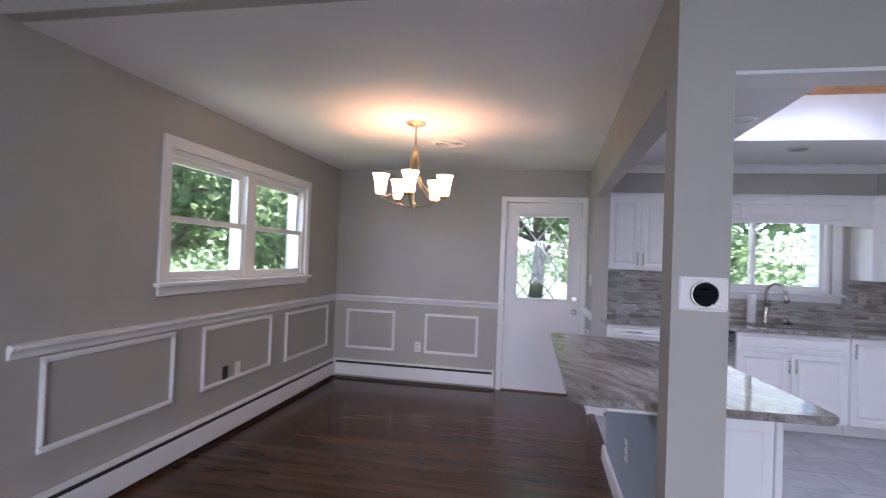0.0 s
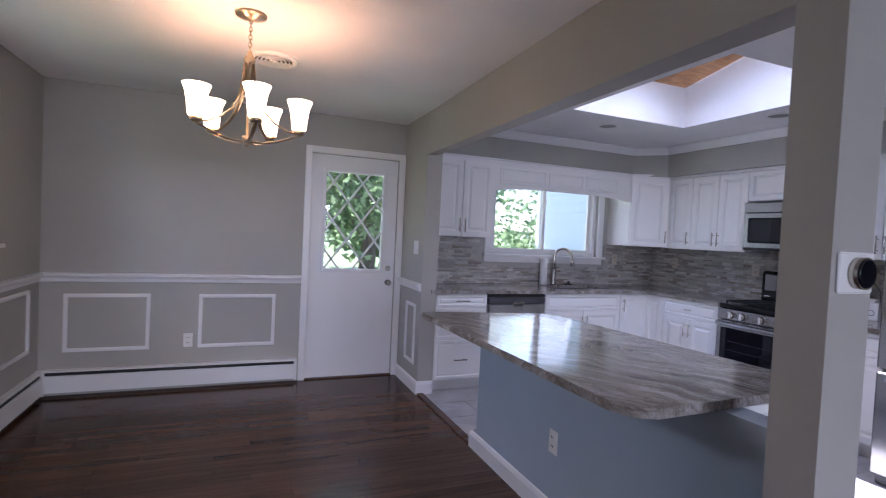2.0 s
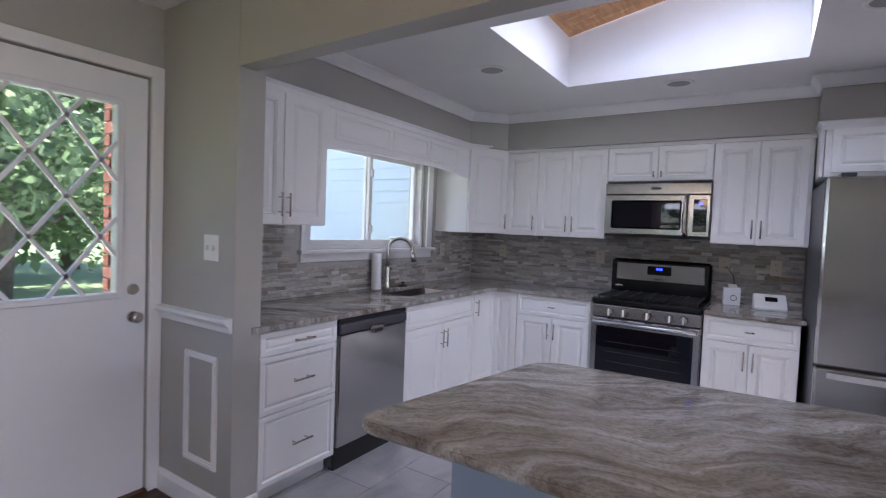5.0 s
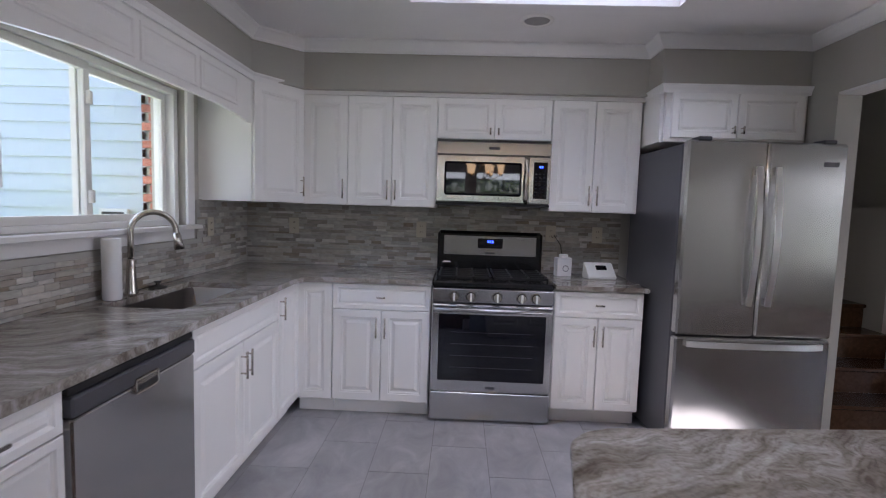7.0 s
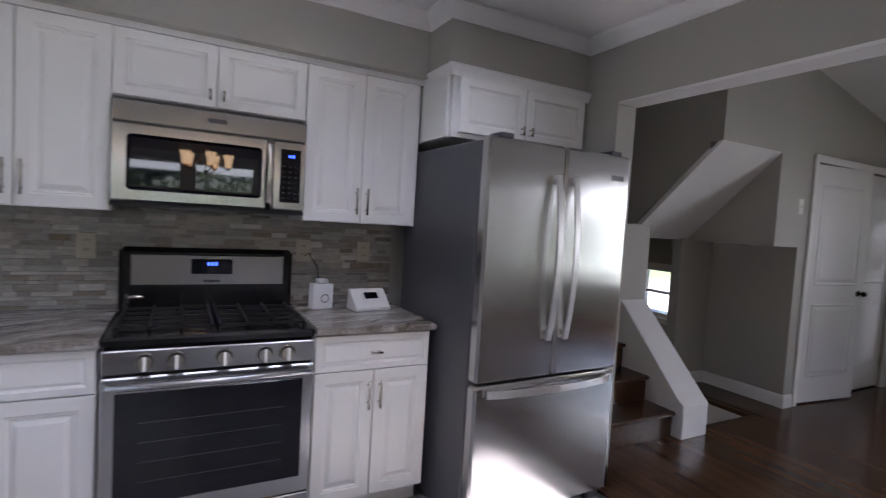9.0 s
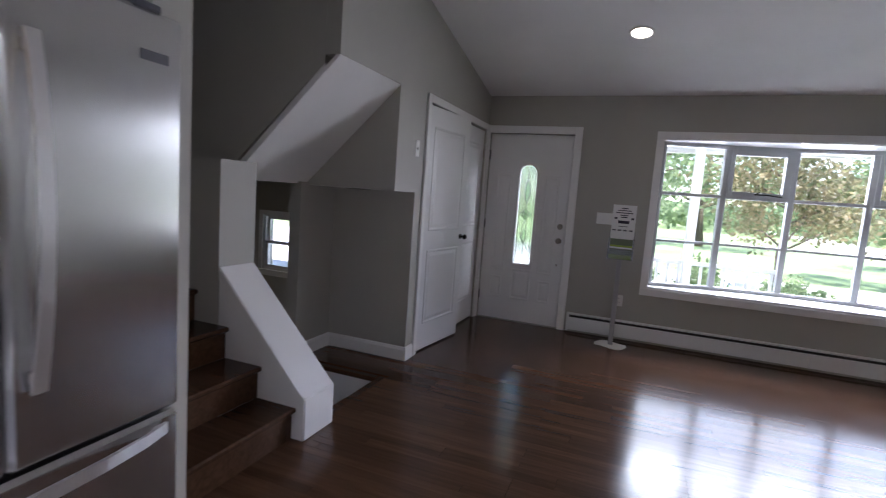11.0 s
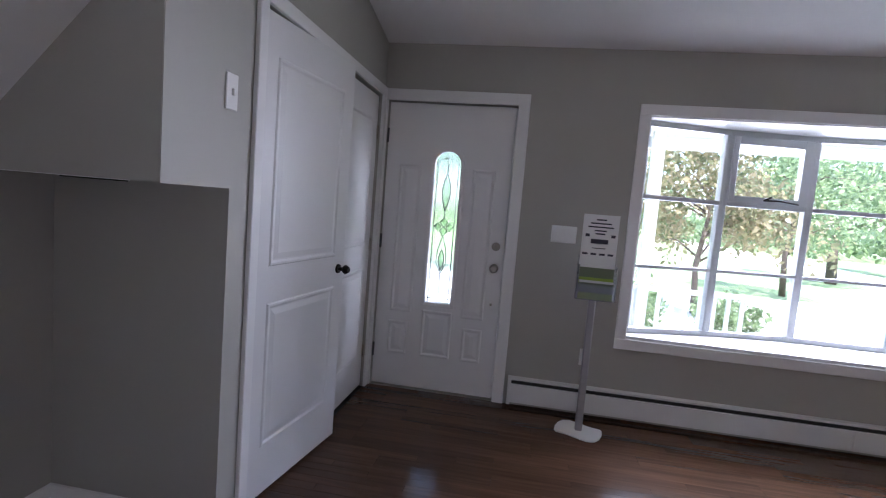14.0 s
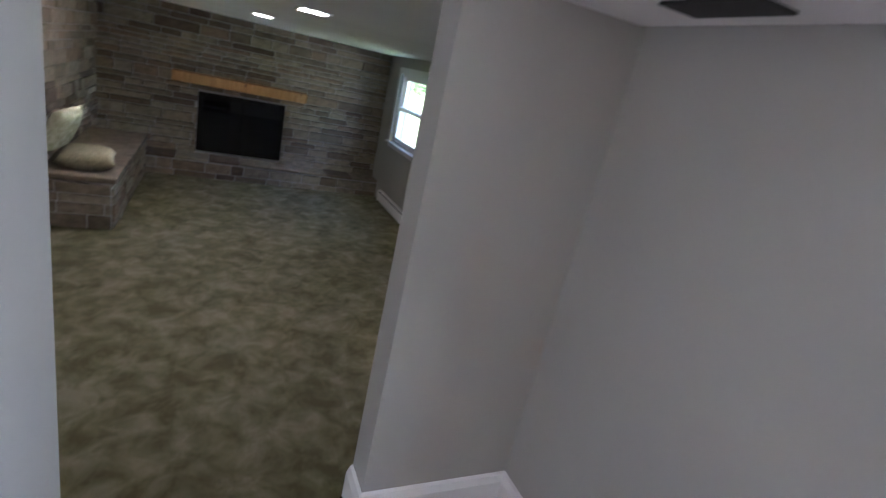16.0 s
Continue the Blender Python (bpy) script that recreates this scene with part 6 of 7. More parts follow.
def stones(parent, axis, at, out, a0, a1, z0, z1, skip=None, mats=M_LEDGE, depth=0.05):
    """Random ledge stones, each an object of its own, over a wall face."""
    z = z0
    while z < z1 - 0.04:
        h = min(rnd.choice((0.07, 0.09, 0.12, 0.15)), z1 - z)
        a = a0 - rnd.random() * 0.2
        while a < a1:
            w = rnd.uniform(0.18, 0.62)
            p, q = max(a, a0), min(a + w, a1)
            a += w
            if q - p < 0.04:
                continue
            if skip and q > skip[0] and p < skip[1] and z + h > skip[2] and z < skip[3]:
                if p < skip[0] - 0.05:
                    q = skip[0]
                elif q > skip[1] + 0.05:
                    p = skip[1]
                else:
                    continue
            g_ = 0.006
            b = bmesh.new()
            d_ = depth * rnd.uniform(0.6, 1.2)
            if axis == "y":
                box(b, at, p + g_, z + g_, at + out * d_, q - g_, z + h - g_, 0.008)
            else:
                box(b, p + g_, at, z + g_, q - g_, at + out * d_, z + h - g_, 0.008)
            part("stone", b, mats, parent)
        z += h


wall_st = tagged(new("wall_fireplace"), "brown and grey ledge-stone fireplace wall", kind="structure")
FBX = (-0.96, 0.30, -0.64, 0.24)
stones(wall_st, "y", 12.0, -1, YF, 1.62, -0.72, 1.37, FBX)
side_st = tagged(new("wall_stone_side"), "brown ledge-stone side wall", kind="structure")
stones(side_st, "x", 1.62, -1, 8.9, 11.95, -0.55, 1.37)
fp = thing("fireplace", 11.97, -0.33, -0.66, "dark fireplace with glass doors in the stone wall", "fireplace")
b = bmesh.new()
box(b, -0.03, -0.63, 0.0, 0.02, 0.63, 0.90, 0.01)
part("frame", b, M_BLACK, fp)
for y0, y1 in ((-0.59, -0.01), (0.01, 0.59)):
    b = bmesh.new()
    box(b, -0.045, y0, 0.05, -0.032, y1, 0.84, 0.004)
    part("glass_door", b, M_BLKGLASS, fp, "smoked glass door")
mn = thing("mantel", 11.85, -0.30, 0.35, "thick orange oak mantel beam on the stone wall", "mantel")
b = bmesh.new()
box(b, -0.12, -0.95, 0.0, 0.12, 0.95, 0.15, 0.012)
part("beam", b, pine("oak_mantel"), mn)
he = thing("hearth", 0, 0, 0, "low raised hearth of brown stone in front of the fireplace wall", "hearth")
b = bmesh.new()
box(b, 11.60, YF + 0.01, -1.0, 11.99, 1.0, -0.74)
part("core", b, M_MORTAR, he)
stones(he, "y", 11.60, -1, YF + 0.01, 1.0, -1.0, -0.72, None, M_LEDGE, 0.03)
for i in range(8):
    b = bmesh.new()
    box(b, 11.55, YF + 0.02 + i * 0.447, -0.74, 11.98, YF + 0.02 + (i + 1) * 0.447 - 0.01, -0.70, 0.01)
    part("cap_stone", b, M_LEDGE, he)
be = thing("stone_bench", 0, 0, 0, "brown stone bench along the side wall with a flat stone top", "bench")
b = bmesh.new()
box(b, 9.06, 0.95, -1.0, 11.60, 1.61, -0.50)
part("core", b, M_MORTAR, be)
stones(be, "x", 0.95, -1, 9.06, 11.58, -1.0, -0.50, None, M_LEDGE, 0.03)
stones(be, "y", 9.06, -1, 0.95, 1.61, -1.0, -0.50, None, M_LEDGE, 0.03)
b = bmesh.new()
box(b, 9.0, 0.90, -0.50, 11.58, 1.61, -0.44, 0.01)
part("cap", b, M_LEDGE, be, "flat stone cap")


def blob(bm, cx, cy, cz, rx, ry, rz, seed, n=14):
    r_ = random.Random(seed)
    rings = []
    for i in range(1, n // 2):
        t = math.pi * i / (n // 2)
        rings.append([bm.verts.new((cx + rx * math.sin(t) ** 0.6 * math.cos(2 * math.pi * k / n) * r_.uniform(0.9, 1.08), cy + ry * math.sin(t) ** 0.6 * math.sin(2 * math.pi * k / n) * r_.uniform(0.9, 1.08), cz + rz * math.cos(t))) for k in range(n)])
    for a, c_ in zip(rings, rings[1:]):
        for k in range(n):
            bm.faces.new((a[k], a[(k + 1) % n], c_[(k + 1) % n], c_[k])).smooth = True
    bm.faces.new(rings[0])
    bm.faces.new(rings[-1][::-1])


M_CUSH = speckled("beige_fabric", (0.22, 0.19, 0.12), (0.34, 0.30, 0.2), 40)
M_CUSH2 = speckled("pale_leaf_fabric", (0.30, 0.28, 0.16), (0.60, 0.58, 0.42), 18)


def pillow_mesh(bm, w, h, t, seed, n=14):
    """A stuffed cushion: fat in the middle, pinched at the corners, lumpy."""
    r_ = random.Random(seed)
    sides = []
    for s in (-1, 1):
        rows = []
        for i in range(n + 1):
            u = i / n * 2 - 1
            rows.append([])
            for j in range(n + 1):
                v = j / n * 2 - 1
                rim = abs(u) > 0.999 or abs(v) > 0.999
                d = 0 if rim else s * t / 2 * ((1 - u ** 4) * (1 - v ** 4)) ** 0.5 * r_.uniform(0.9, 1.1)
                k = 1 - 0.08 * (u * u + v * v - 2 * u * u * v * v)
                rows[-1].append(bm.verts.new((w / 2 * u * k, d, h / 2 * v * k)))
        for i in range(n):
            for j in range(n):
                q = (rows[i][j], rows[i + 1][j], rows[i + 1][j + 1], rows[i][j + 1])
                bm.faces.new(q if s < 0 else q[::-1]).smooth = True
        sides.append(rows)
    bmesh.ops.remove_doubles(bm, verts=bm.verts, dist=0.0005)


cu = thing("bolster", 9.42, 1.22, -0.345, "beige seat cushion lying flat on the stone bench", "cushion")
b = bmesh.new()
pillow_mesh(b, 0.62, 0.50, 0.19, 3)
part("cover", b, M_CUSH, cu).matrix_world = pose(9.42, 1.22, -0.345, 90, 0, 8)
cu = thing("pillow", 9.38, 1.40, -0.20, "pale patterned pillow leaning on the stone wall", "cushion")
b = bmesh.new()
pillow_mesh(b, 0.55, 0.46, 0.17, 4)
part("cover", b, M_CUSH2, cu).matrix_world = pose(9.38, 1.42, -0.08, 22, 0, -6)

# ---- outside ----
bm = bmesh.new()
box(bm, -400, -400, -0.9, 3.3, 400, -0.45)
box(bm, 3.3, -400, -0.9, 400, YF - 0.25, -0.45)
box(bm, 3.3, 5.62, -0.9, 400, 400, -0.45)
structure("ground", bm, M_GRASS, "sunny green lawn")
bm = bmesh.new()
box(bm, -30, -13.5, -0.449, 16, -6.2, -0.43)
box(bm, -2.4, 8.4, -0.449, 9, 12.0, -0.435)
structure("pavement", bm, M_DRIVE, "pale concrete drive")
bm = bmesh.new()
box(bm, -14.5, -60, -0.449, -10.5, 60, -0.435)
structure("road", bm, M_DRIVE, "pale road beside the lawn")
# unseen overhang, added to keep the sun off sink and worktop
bm = bmesh.new()
box(bm, XW - 0.3, YN + 0.2, 2.44, 5.0, YN + 0.62, 2.52)
structure("eave", bm, M_TRIM, "unseen white overhang added to keep sun off the sink")
# porch
bm = bmesh.new()
box(bm, 0.2, -4.6, -0.5, 9, YF - 0.21, -0.08)
structure("porch_floor", bm, M_DRIVE, "concrete porch floor")
bm = bmesh.new()
box(bm, -2.4, -4.75, 2.24, 9, YF - 0.21, 2.30)
box(bm, -2.4, -4.78, 2.12, 9, -4.70, 2.36)
structure("porch_ceiling", bm, M_TRIM, "white porch ceiling and fascia")
rl = thing("porch_railing", 0, 0, 0, "white porch railing with square balusters", "railing")
b = bmesh.new()
box(b, 0.25, -4.43, 0.66, 5.2, -4.37, 0.71, 0.006)
box(b, 0.25, -4.42, 0.02, 5.2, -4.38, 0.06, 0.004)
part("rail", b, M_TRIM, rl)
for i in range(38):
    b = bmesh.new()
    box(b, 0.30 + i * 0.13, -4.415, 0.06, 0.335 + i * 0.13, -4.385, 0.66)
    part("baluster", b, M_TRIM, rl)
for x in (1.27, 4.2, 7.2):
    po = thing("porch_post", x, -4.4, -0.08, "square white porch post", "post", "porch posts")
    b = bmesh.new()
    box(b, -0.055, -0.055, 0, 0.055, 0.055, 2.32, 0.006)
    box(b, -0.075, -0.075, 0, 0.075, 0.075, 0.12, 0.006)
    part("shaft", b, M_TRIM, po)
# garage wing with lap siding, seen through the kitchen window
gw = tagged(new("wall_garage_wing"), "pale blue lap-sided wall outside the kitchen window", kind="structure")
bm = bmesh.new()
box(bm, 4.62, 5.62, -0.5, 4.9, 8.9, 3.2)
structure("wall_garage_core", bm, M_SIDING, "wing wall")
for i in range(24):
    b = bmesh.new()
    z = -0.4 + i * 0.15
    vv = [b.verts.new(c_) for c_ in ((4.60, 6.42, z), (4.60, 8.9, z), (4.615, 8.9, z + 0.155), (4.615, 6.42, z + 0.155), (4.62, 6.42, z), (4.62, 8.9, z))]
    b.faces.new((vv[0], vv[3], vv[2], vv[1]))
    b.faces.new((vv[0], vv[1], vv[5], vv[4]))
    part("board", b, M_SIDING, gw, "")
# unseen boards added above the north and west windows to block direct sun
bm = bmesh.new()
box(bm, -2.8, 5.62, 2.62, 4.55, 6.25, 2.74)
box(bm, -2.8, YF - 0.2, 2.62, -2.16, 5.62, 2.74)
structure("roof_sun_shade", bm, M_TRIM, "white eaves added out of view to shade the windows")
# eave of the wing
bm = bmesh.new()
box(bm, 4.2, 5.62, 3.2, 5.0, 9.2, 3.35)
structure("roof_wing", bm, M_TRIM, "white eave of the wing")


def bricks(name, x0, y0, x1, y1, z0, z1, label, category):
    """A brick pier: courses of single bricks around a mortar core."""
    p_ = thing(name, 0, 0, 0, label, category)
    b = bmesh.new()
    box(b, x0 + 0.012, y0 + 0.012, z0, x1 - 0.012, y1 - 0.012, z1)
    part("core", b, M_MORTAR, p_)
    z, k = z0, 0
    while z < z1:
        for ax, lo, hi in (("x", x0, x1), ("y", y0, y1)):
            a = lo - (0.1 if k % 2 else 0)
            while a < hi:
                p0, p1 = max(a, lo), min(a + 0.2, hi)
                a += 0.21
                if p1 - p0 < 0.02:
                    continue
                for side in (0, 1):
                    b = bmesh.new()
                    if ax == "x":
                        box(b, p0, y0 if not side else y1 - 0.02, z, p1, y0 + 0.02 if not side else y1, z + 0.062)
                    else:
                        box(b, x0 if not side else x1 - 0.02, p0 + 0.021, z, x0 + 0.02 if not side else x1, p1 - 0.021, z + 0.062) if p1 - p0 > 0.06 else box(b, x0, p0, z, x0 + 0.001, p1, z + 0.06)
                    part("brick", b, M_BRICK, p_)
        z += 0.073
        k += 1


bricks("brick_pier", 0.96, 5.63, 1.18, 6.25, -0.45, 2.3, "red brick pier outside the back door", "pier")
bricks("brick_corner", 4.36, 5.65, 4.60, 6.42, 0.6, 2.6, "red brick corner beside the lap siding", "wall")
bricks("brick_pier", -2.42, 5.45, -2.17, 5.62, 0.6, 2.6, "red brick return outside the dining room window", "pier")


def tree(x, y, h, spread, trunk, seed, label, leaf=None, leaves=2600, z=-0.45, low=0.35, size=0.14):
    r_ = random.Random(seed)
    t_ = thing("tree", x, y, z, label, "tree")
    b = bmesh.new()
    tips = []
    tube(b, [(0, 0, 0), (0.02 * h, 0.01 * h, h * 0.25), (-0.01 * h, 0.02 * h, h * 0.5), (0.01 * h, 0, h * 0.9)], [trunk, trunk * 0.8, trunk * 0.55, trunk * 0.12], 9)
    for i in range(13):
        a = i * 2.4 + r_.random()
        z0 = h * r_.uniform(low * 0.7, 0.7)
        l_ = spread * r_.uniform(0.5, 0.95)
        e = (l_ * math.cos(a), l_ * math.sin(a), z0 + h * r_.uniform(0.02, 0.22))
        tube(b, [(0, 0, z0), (e[0] * 0.5, e[1] * 0.5, (z0 + e[2]) / 2 + 0.04 * h), e], [trunk * 0.35, trunk * 0.22, trunk * 0.06], 6)
        tips.append(e)
    part("trunk", b, M_BARK, t_)
    cl_ = [(p[0] * r_.uniform(0.5, 1.05), p[1] * r_.uniform(0.5, 1.05), p[2] + r_.uniform(-0.08, 0.1) * h, spread * r_.uniform(0.16, 0.34)) for p in tips for _ in range(3)]
    cl_ += [(r_.uniform(-0.3, 0.3) * spread, r_.uniform(-0.3, 0.3) * spread, h * r_.uniform(0.7, 1.0), spread * 0.3) for _ in range(6)]
    vs_, fs_ = [], []
    for i in range(leaves):
        c_ = cl_[i % len(cl_)]
        d = Vector((r_.gauss(0, 1), r_.gauss(0, 1), r_.gauss(0, 0.8)))
        d = d.normalized() * c_[3] * r_.uniform(0.5, 1.1)
        p = Vector(c_[:3]) + d
        s = size * r_.uniform(0.6, 1.4)
        u = Vector((r_.gauss(0, 1), r_.gauss(0, 1), r_.gauss(0, 1))).normalized()
        w = u.cross(Vector((r_.gauss(0, 1), r_.gauss(0, 1), 0.3))).normalized()
        k = len(vs_)
        vs_ += [tuple(p - u * s), tuple(p + w * s * 0.5), tuple(p + u * s), tuple(p - w * s * 0.5)]
        fs_.append((k, k + 1, k + 2, k + 3))
    me = bpy.data.meshes.new("crown")
    me.from_pydata(vs_, [], fs_)
    me.materials.append(leaf or M_LEAF)
    o = new("crown", me)
    o.parent = t_
    o["kind"] = "stuff"
    return t_


# west side
tree(-8.0, 9.5, 6.5, 3.6, 0.22, 1, "leafy green maple on the lawn beside the drive", leaves=9000)
tree(-9.5, 14.5, 7.5, 4.0, 0.25, 2, "leafy green maple on the far lawn", leaves=8000, size=0.17)
tree(-13.0, 10.0, 9.0, 4.5, 0.3, 3, "tall broad green tree across the road", leaves=8000, size=0.22)
tree(-20.0, 20.0, 11.0, 6.5, 0.35, 4, "tall dark green tree in the distance", leaves=6000, size=0.32)
tree(-19.0, 30.0, 11.0, 6.5, 0.35, 5, "tall dark green tree in the distance", leaves=6000, size=0.32)
tree(-22.0, 9.0, 11.0, 6.5, 0.35, 6, "tall dark green tree in the distance", leaves=6000, size=0.32)
# north side
tree(2.9, 15.5, 7.5, 3.8, 0.28, 7, "dense dark green tree behind the house", leaves=9000, size=0.11, low=0.2)
tree(0.2, 19.0, 9.5, 4.8, 0.3, 8, "dense dark green tree behind the house", leaves=4500, size=0.22, low=0.2)
tree(6.5, 22.0, 10.0, 5.2, 0.3, 9, "dense dark green tree behind the house", leaves=9000, size=0.24, low=0.2)
tree(-4.5, 24.0, 10.0, 5.5, 0.3, 10, "dense dark green tree behind the house", leaves=8000, size=0.26, low=0.2)
# front
tree(2.2, -11.5, 5.2, 2.8, 0.12, 11, "leafy green maple beyond the porch", M_LEAF, leaves=5500, size=0.075)
tree(-4.8, -14.5, 4.6, 2.3, 0.09, 12, "small green tree with forked trunk by the drive", leaves=4200, size=0.075)
tree(5.5, -14.0, 6.5, 3.4, 0.2, 13, "green tree beyond the porch", leaves=4500, size=0.10)
tree(-9.0, -20.0, 5.5, 3.4, 0.2, 14, "pale green tree across the drive", leaves=3500, size=0.11)
tree(-1.0, -26.0, 8.0, 5.0, 0.25, 15, "green tree in the distance", leaves=5200, size=0.13)
tree(-16.0, -26.0, 7.5, 5.0, 0.25, 16, "green tree in the distance", leaves=5200, size=0.13)
tree(11.0, -17.0, 9.0, 4.5, 0.3, 17, "green tree in front of the lower room", leaves=6000, size=0.22)
tree(-1.0, -9.8, 4.0, 1.9, 0.07, 18, "low rusty-green maple on the lawn beyond the porch", M_LEAF2, leaves=7000, size=0.06, low=0.2)
tree(4.05, 8.1, 1.75, 0.5, 0.03, 19, "small green shrub against the lap siding", leaves=2600, size=0.035, low=0.1)
for x_, y_, h_, n_ in ((0.9, -6.1, 0.95, 31), (2.1, -6.3, 0.85, 32), (-0.6, -7.2, 0.75, 33)):
    tree(x_, y_, h_, 0.6, 0.03, n_, "low clipped green shrub in front of the porch", leaves=2400, size=0.04, low=0.1)
lv = thing("louvre_vent", 4.60, 6.83, 1.02, "small dark vent with a white frame in the lap siding", "vent")
b = bmesh.new()
box(b, -0.03, -0.13, 0.0, 0.0, 0.13, 0.24, 0.004)
part("frame", b, M_TRIM, lv)
b = bmesh.new()
box(b, -0.034, -0.10, 0.03, -0.028, 0.10, 0.21)
part("screen", b, M_SLOT, lv, "dark screen")
# far woods close the horizon
r_ = random.Random(21)
vs_, fs_ = [], []
for i in range(60000):
    a = r_.uniform(0, 2 * math.pi)
    R_ = r_.uniform(46, 62)
    hmax = 8 + 2.5 * math.sin(a * 7) + 1.5 * math.sin(a * 17 + 1)
    if math.sin(a) < -0.55:
        hmax *= 0.2
    p = Vector((R_ * math.cos(a), R_ * math.sin(a), r_.uniform(-0.45, 1) * 0.97 * hmax if r_.random() < 0.9 else hmax))
    p.z = max(p.z, r_.uniform(-0.4, 2))
    s = r_.uniform(0.18, 0.45)
    u = Vector((r_.gauss(0, 1), r_.gauss(0, 1), r_.gauss(0, 1))).normalized()
    w = u.cross(Vector((r_.gauss(0, 1), r_.gauss(0, 1), 0.3))).normalized()
    k = len(vs_)
    vs_ += [tuple(p - u * s), tuple(p + w * s * 0.6), tuple(p + u * s), tuple(p - w * s * 0.6)]
    fs_.append((k, k + 1, k + 2, k + 3))
me = bpy.data.meshes.new("far_woods")
me.from_pydata(vs_, [], fs_)
me.materials.append(M_LEAF)
tagged(new("far_woods", me), "belt of far green trees around the lawn", kind="stuff")

# ---- small pieces last: floor strips, tiles, mosaic ----
def brickbox(x0, y0, z0, x1, y1, z1):
    b = bmesh.new()
    box(b, x0, y0, z0, x1, y1, z1)
    return b


def flat_piece_mesh(name, w, d, t, mat):
    b = bmesh.new()
    box(b, 0, 0, -t, w, d, 0)
    return finish(name, b, mat)


floor = tagged(new("floor"), "glossy dark stained oak strip floor", kind="structure")
r_ = random.Random(9)
joined = bmesh.new()
MESHES = {}


def plank(x0, x1, y0, y1, single):
    g_ = 0.0006
    if single:
        key = round(x1 - x0, 2)
        if key not in MESHES:
            MESHES[key] = flat_piece_mesh("plank", key - 2 * g_, 0.0572 - 2 * g_, 0.02, M_WOODP)
        o = new("plank", MESHES[key])
        o.location = (x0 + g_, y0 + g_, 0)
        o.parent = floor
    else:
        box(joined, x0 + g_, y0 + g_, -0.02, x1 - g_, y1 - g_, 0)


count = 0
y = YF
row = 0
while y < YN - 0.01:
    y1 = min(y + 0.0572, YN)
    spans = [(XW, XC)] if y1 < 1.65 else [(XW, 0.885)]
    if y1 > -0.38 and y < 0.385:
        spans = [(XW, XC - 0.06)]
    if y1 <= -0.38:
        spans = [(XW, 4.26 if y > -0.78 else XC)]
    for a, c_ in spans:
        x = a
        first = r_.choice((0.3, 0.5, 0.7, 0.9))
        while x < c_ - 1e-6:
            L_ = first if x == a else r_.choice((0.6, 0.8, 1.0, 1.2))
            x1 = min(x + L_, c_)
            near = -2.3 < y < 0.9 and x > 1.4 and x1 < 3.3 and count < 290 and abs(y1 - y - 0.0572) < 1e-6
            plank(x, x1, y, y1, near)
            count += near
            x = x1
    y = y1
    row += 1
me = bpy.data.meshes.new("strips")
joined.to_mesh(me)
joined.free()
me.materials.append(M_WOOD)
o = new("strips", me)
o.parent = floor
o["kind"] = "stuff"
bm = bmesh.new()
box(bm, XW, YF, -0.06, XC, 1.65, -0.021)
box(bm, XW, 1.65, -0.06, 0.90, YN, -0.021)
box(bm, XC, YF, -0.06, 4.26, -0.385, -0.021)
structure("subfloor", bm, M_SLOT, "dark boards under the floor")
bm = bmesh.new()
box(bm, 0.885, 1.65, -0.02, 0.93, 1.66, 0.012)
box(bm, 0.87, 3.70, -0.02, 0.93, 4.79, 0.012, 0.004)
box(bm, 0.93, 1.645, -0.02, 3.17, 1.69, 0.012, 0.004)
structure("trim_threshold", bm, M_WOODP, "dark oak threshold between wood and tile")

kf = tagged(new("floor_kitchen"), "grey porcelain tiles laid in a running bond", kind="structure")
tm = flat_piece_mesh("tile", 0.606, 0.306, 0.01, M_TILE)
j = 0
yy = 3.59 - 0.31 * 6
while yy < YN:
    x = 3.04 - 0.61 * 4 + (0.305 if j % 2 else 0) - 0.0
    while x < XE - 0.02:
        xa, xb, ya, yb = max(x, 0.93), min(x + 0.61, XE), max(yy, 1.69), min(yy + 0.31, YN)
        if xb - xa > 0.01 and yb - ya > 0.01:
            if xb - xa > 0.605 and yb - ya > 0.305:
                o = new("tile", tm)
            else:
                o = new("tile", flat_piece_mesh("tile", xb - xa - 0.004, yb - ya - 0.004, 0.01, M_TILE))
            o.location = (xa + 0.002, ya + 0.002, 0)
            o.parent = kf
        x += 0.61
    yy += 0.31
    j += 1
bm = bmesh.new()
box(bm, 0.90, 1.65, -0.05, XE, YN, -0.0025)
structure("floor_grout", bm, M_GROUT, "grey grout bed")

bs_e = tagged(new("wall_backsplash"), "grey and beige glass and stone mosaic backsplash", kind="structure")
r_ = random.Random(31)
jm = bmesh.new()
MM = {}
cnt = 0


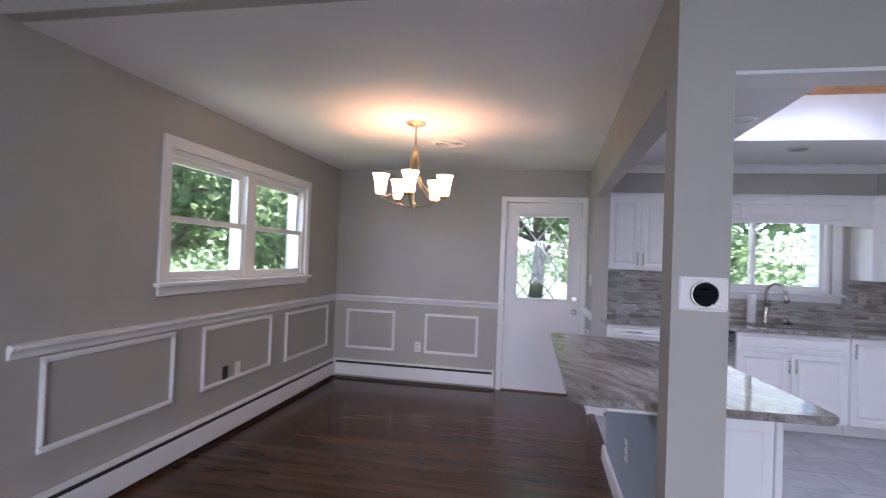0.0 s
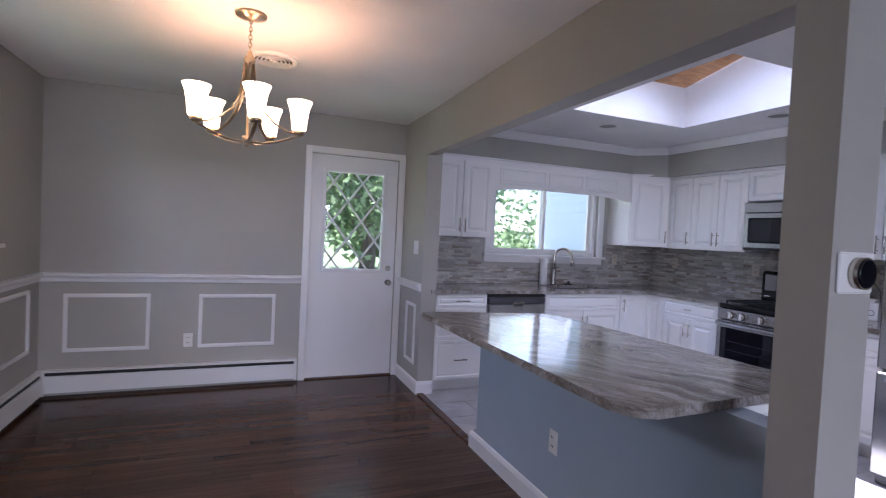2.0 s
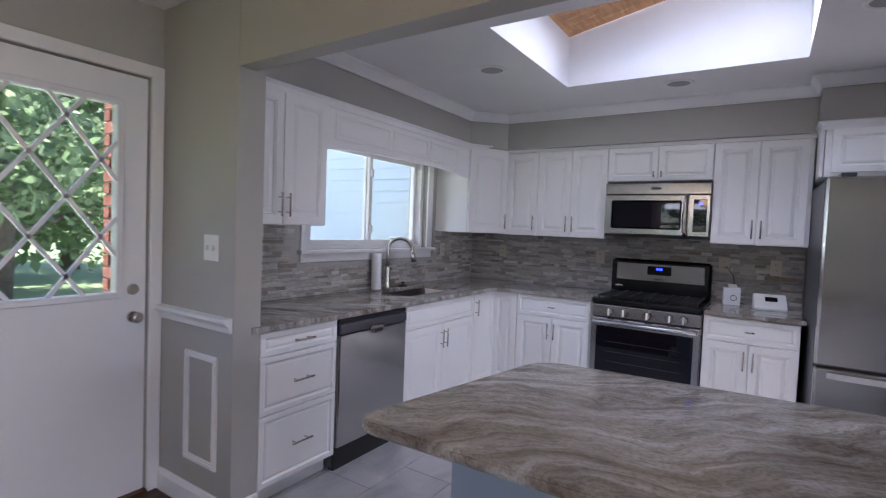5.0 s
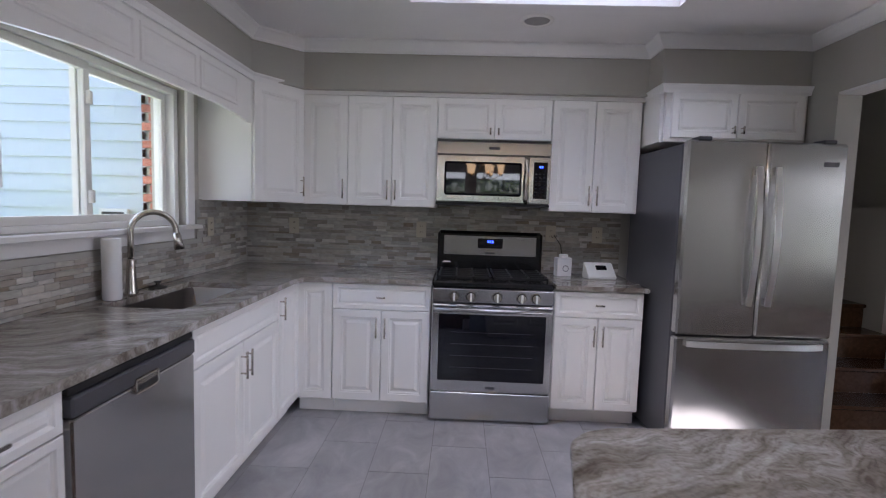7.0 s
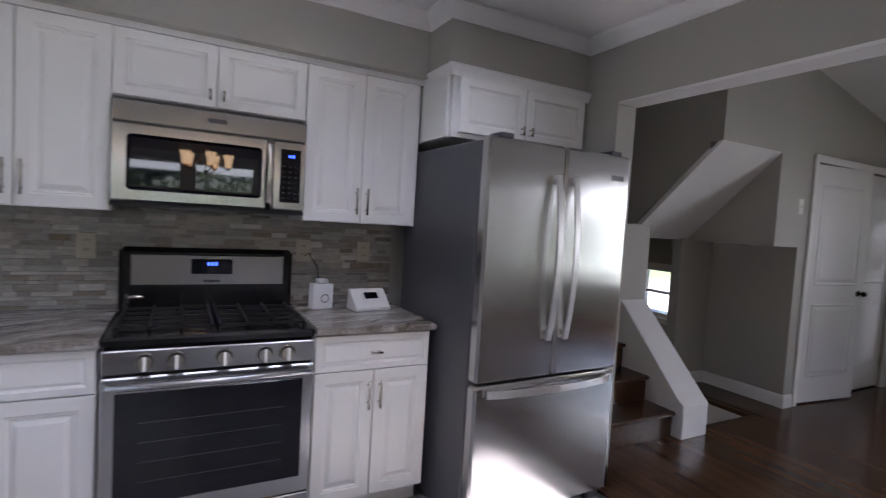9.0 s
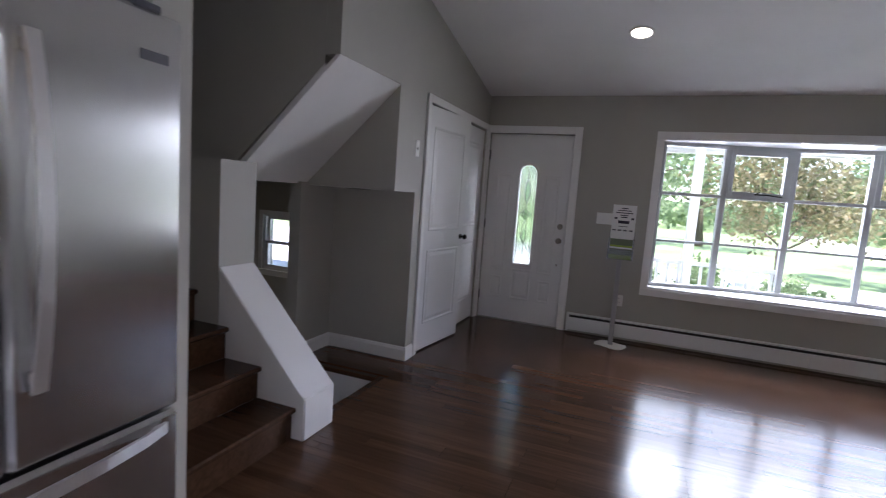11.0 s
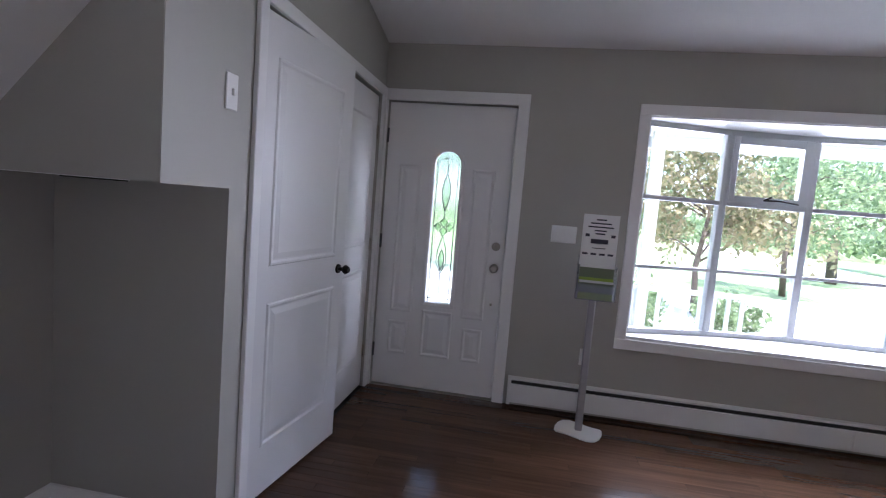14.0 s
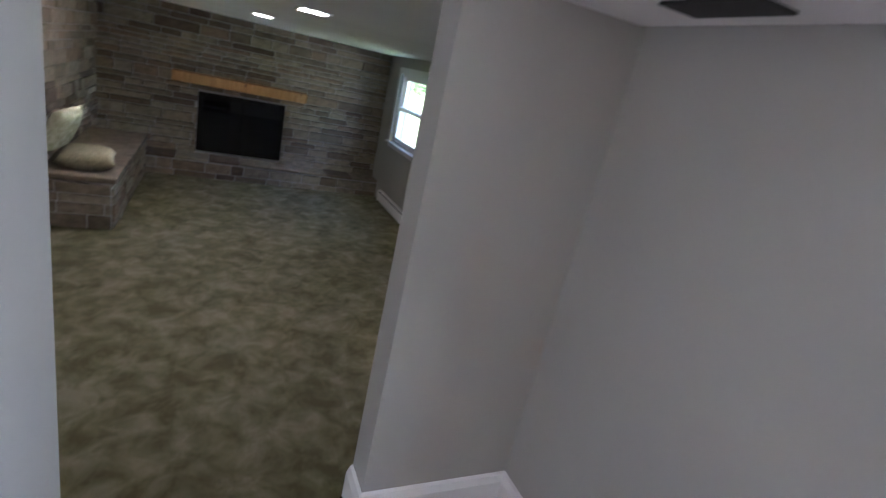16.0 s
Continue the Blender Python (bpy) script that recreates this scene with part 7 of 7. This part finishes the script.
def mosaic_run(axis, a0, a1, z0, z1, at, hole=None, near=None):
    global cnt
    z = z0
    k = 0
    hs = (0.016, 0.024, 0.016, 0.024, 0.032)
    while z < z1 - 0.005:
        h = min(hs[k % 5], z1 - z)
        a = a0 - r_.random() * 0.08
        while a < a1:
            w = r_.choice((0.05, 0.075, 0.10, 0.125, 0.15))
            p, q = max(a, a0), min(a + w, a1)
            full = p == a and q == a + w and h == hs[k % 5]
            a += w
            if q - p < 0.008 or (hole and q > hole[0] and p < hole[1] and z + h > hole[2] and z < hole[3]):
                continue
            t = 0.0075 if axis == "y" else 0.0075
            g_ = 0.001
            if full and near and near[0] < p and q < near[1] and cnt < 295:
                key = (w, hs[k % 5], axis)
                if key not in MM:
                    b = bmesh.new()
                    if axis == "y":
                        box(b, -t, g_, g_, 0, w - g_, h - g_)
                    else:
                        box(b, g_, -t, g_, w - g_, 0, h - g_)
                    MM[key] = finish("mosaic_piece", b, M_MOSP)
                o_ = new("mosaic_piece", MM[key])
                o_.location = (at, p, z) if axis == "y" else (p, at, z)
                o_.parent = bs_e
                cnt += 1
            elif axis == "y":
                box(jm, at - t, p + g_, z + g_, at, q - g_, z + h - g_)
            else:
                box(jm, p + g_, at - t, z + g_, q - g_, at, z + h - g_)
        z += h
        k += 1


mosaic_run("y", 2.60, YN - 0.02, 0.902, 1.385, 4.018, None, (2.6, 3.16))
mosaic_run("x", 0.965, 4.01, 0.902, 1.375, YN - 0.012, (1.735, 3.305, 1.12, 1.5), None)
me = bpy.data.meshes.new("mosaic")
jm.to_mesh(me)
jm.free()
me.materials.append(M_MOSJ)
o = new("mosaic", me)
o.parent = bs_e
o["kind"] = "stuff"
bm = bmesh.new()
box(bm, 4.018, 2.60, 0.90, XE - 0.001, YN, 1.38)
box(bm, 0.965, YN - 0.012, 0.90, 4.018, YN - 0.001, 1.12)
box(bm, 0.965, YN - 0.012, 1.12, 1.735, YN - 0.001, 1.375)
box(bm, 3.305, YN - 0.012, 1.12, 4.018, YN - 0.001, 1.36)
structure("wall_mortar", bm, M_MORTAR, "pale mortar behind the mosaic")
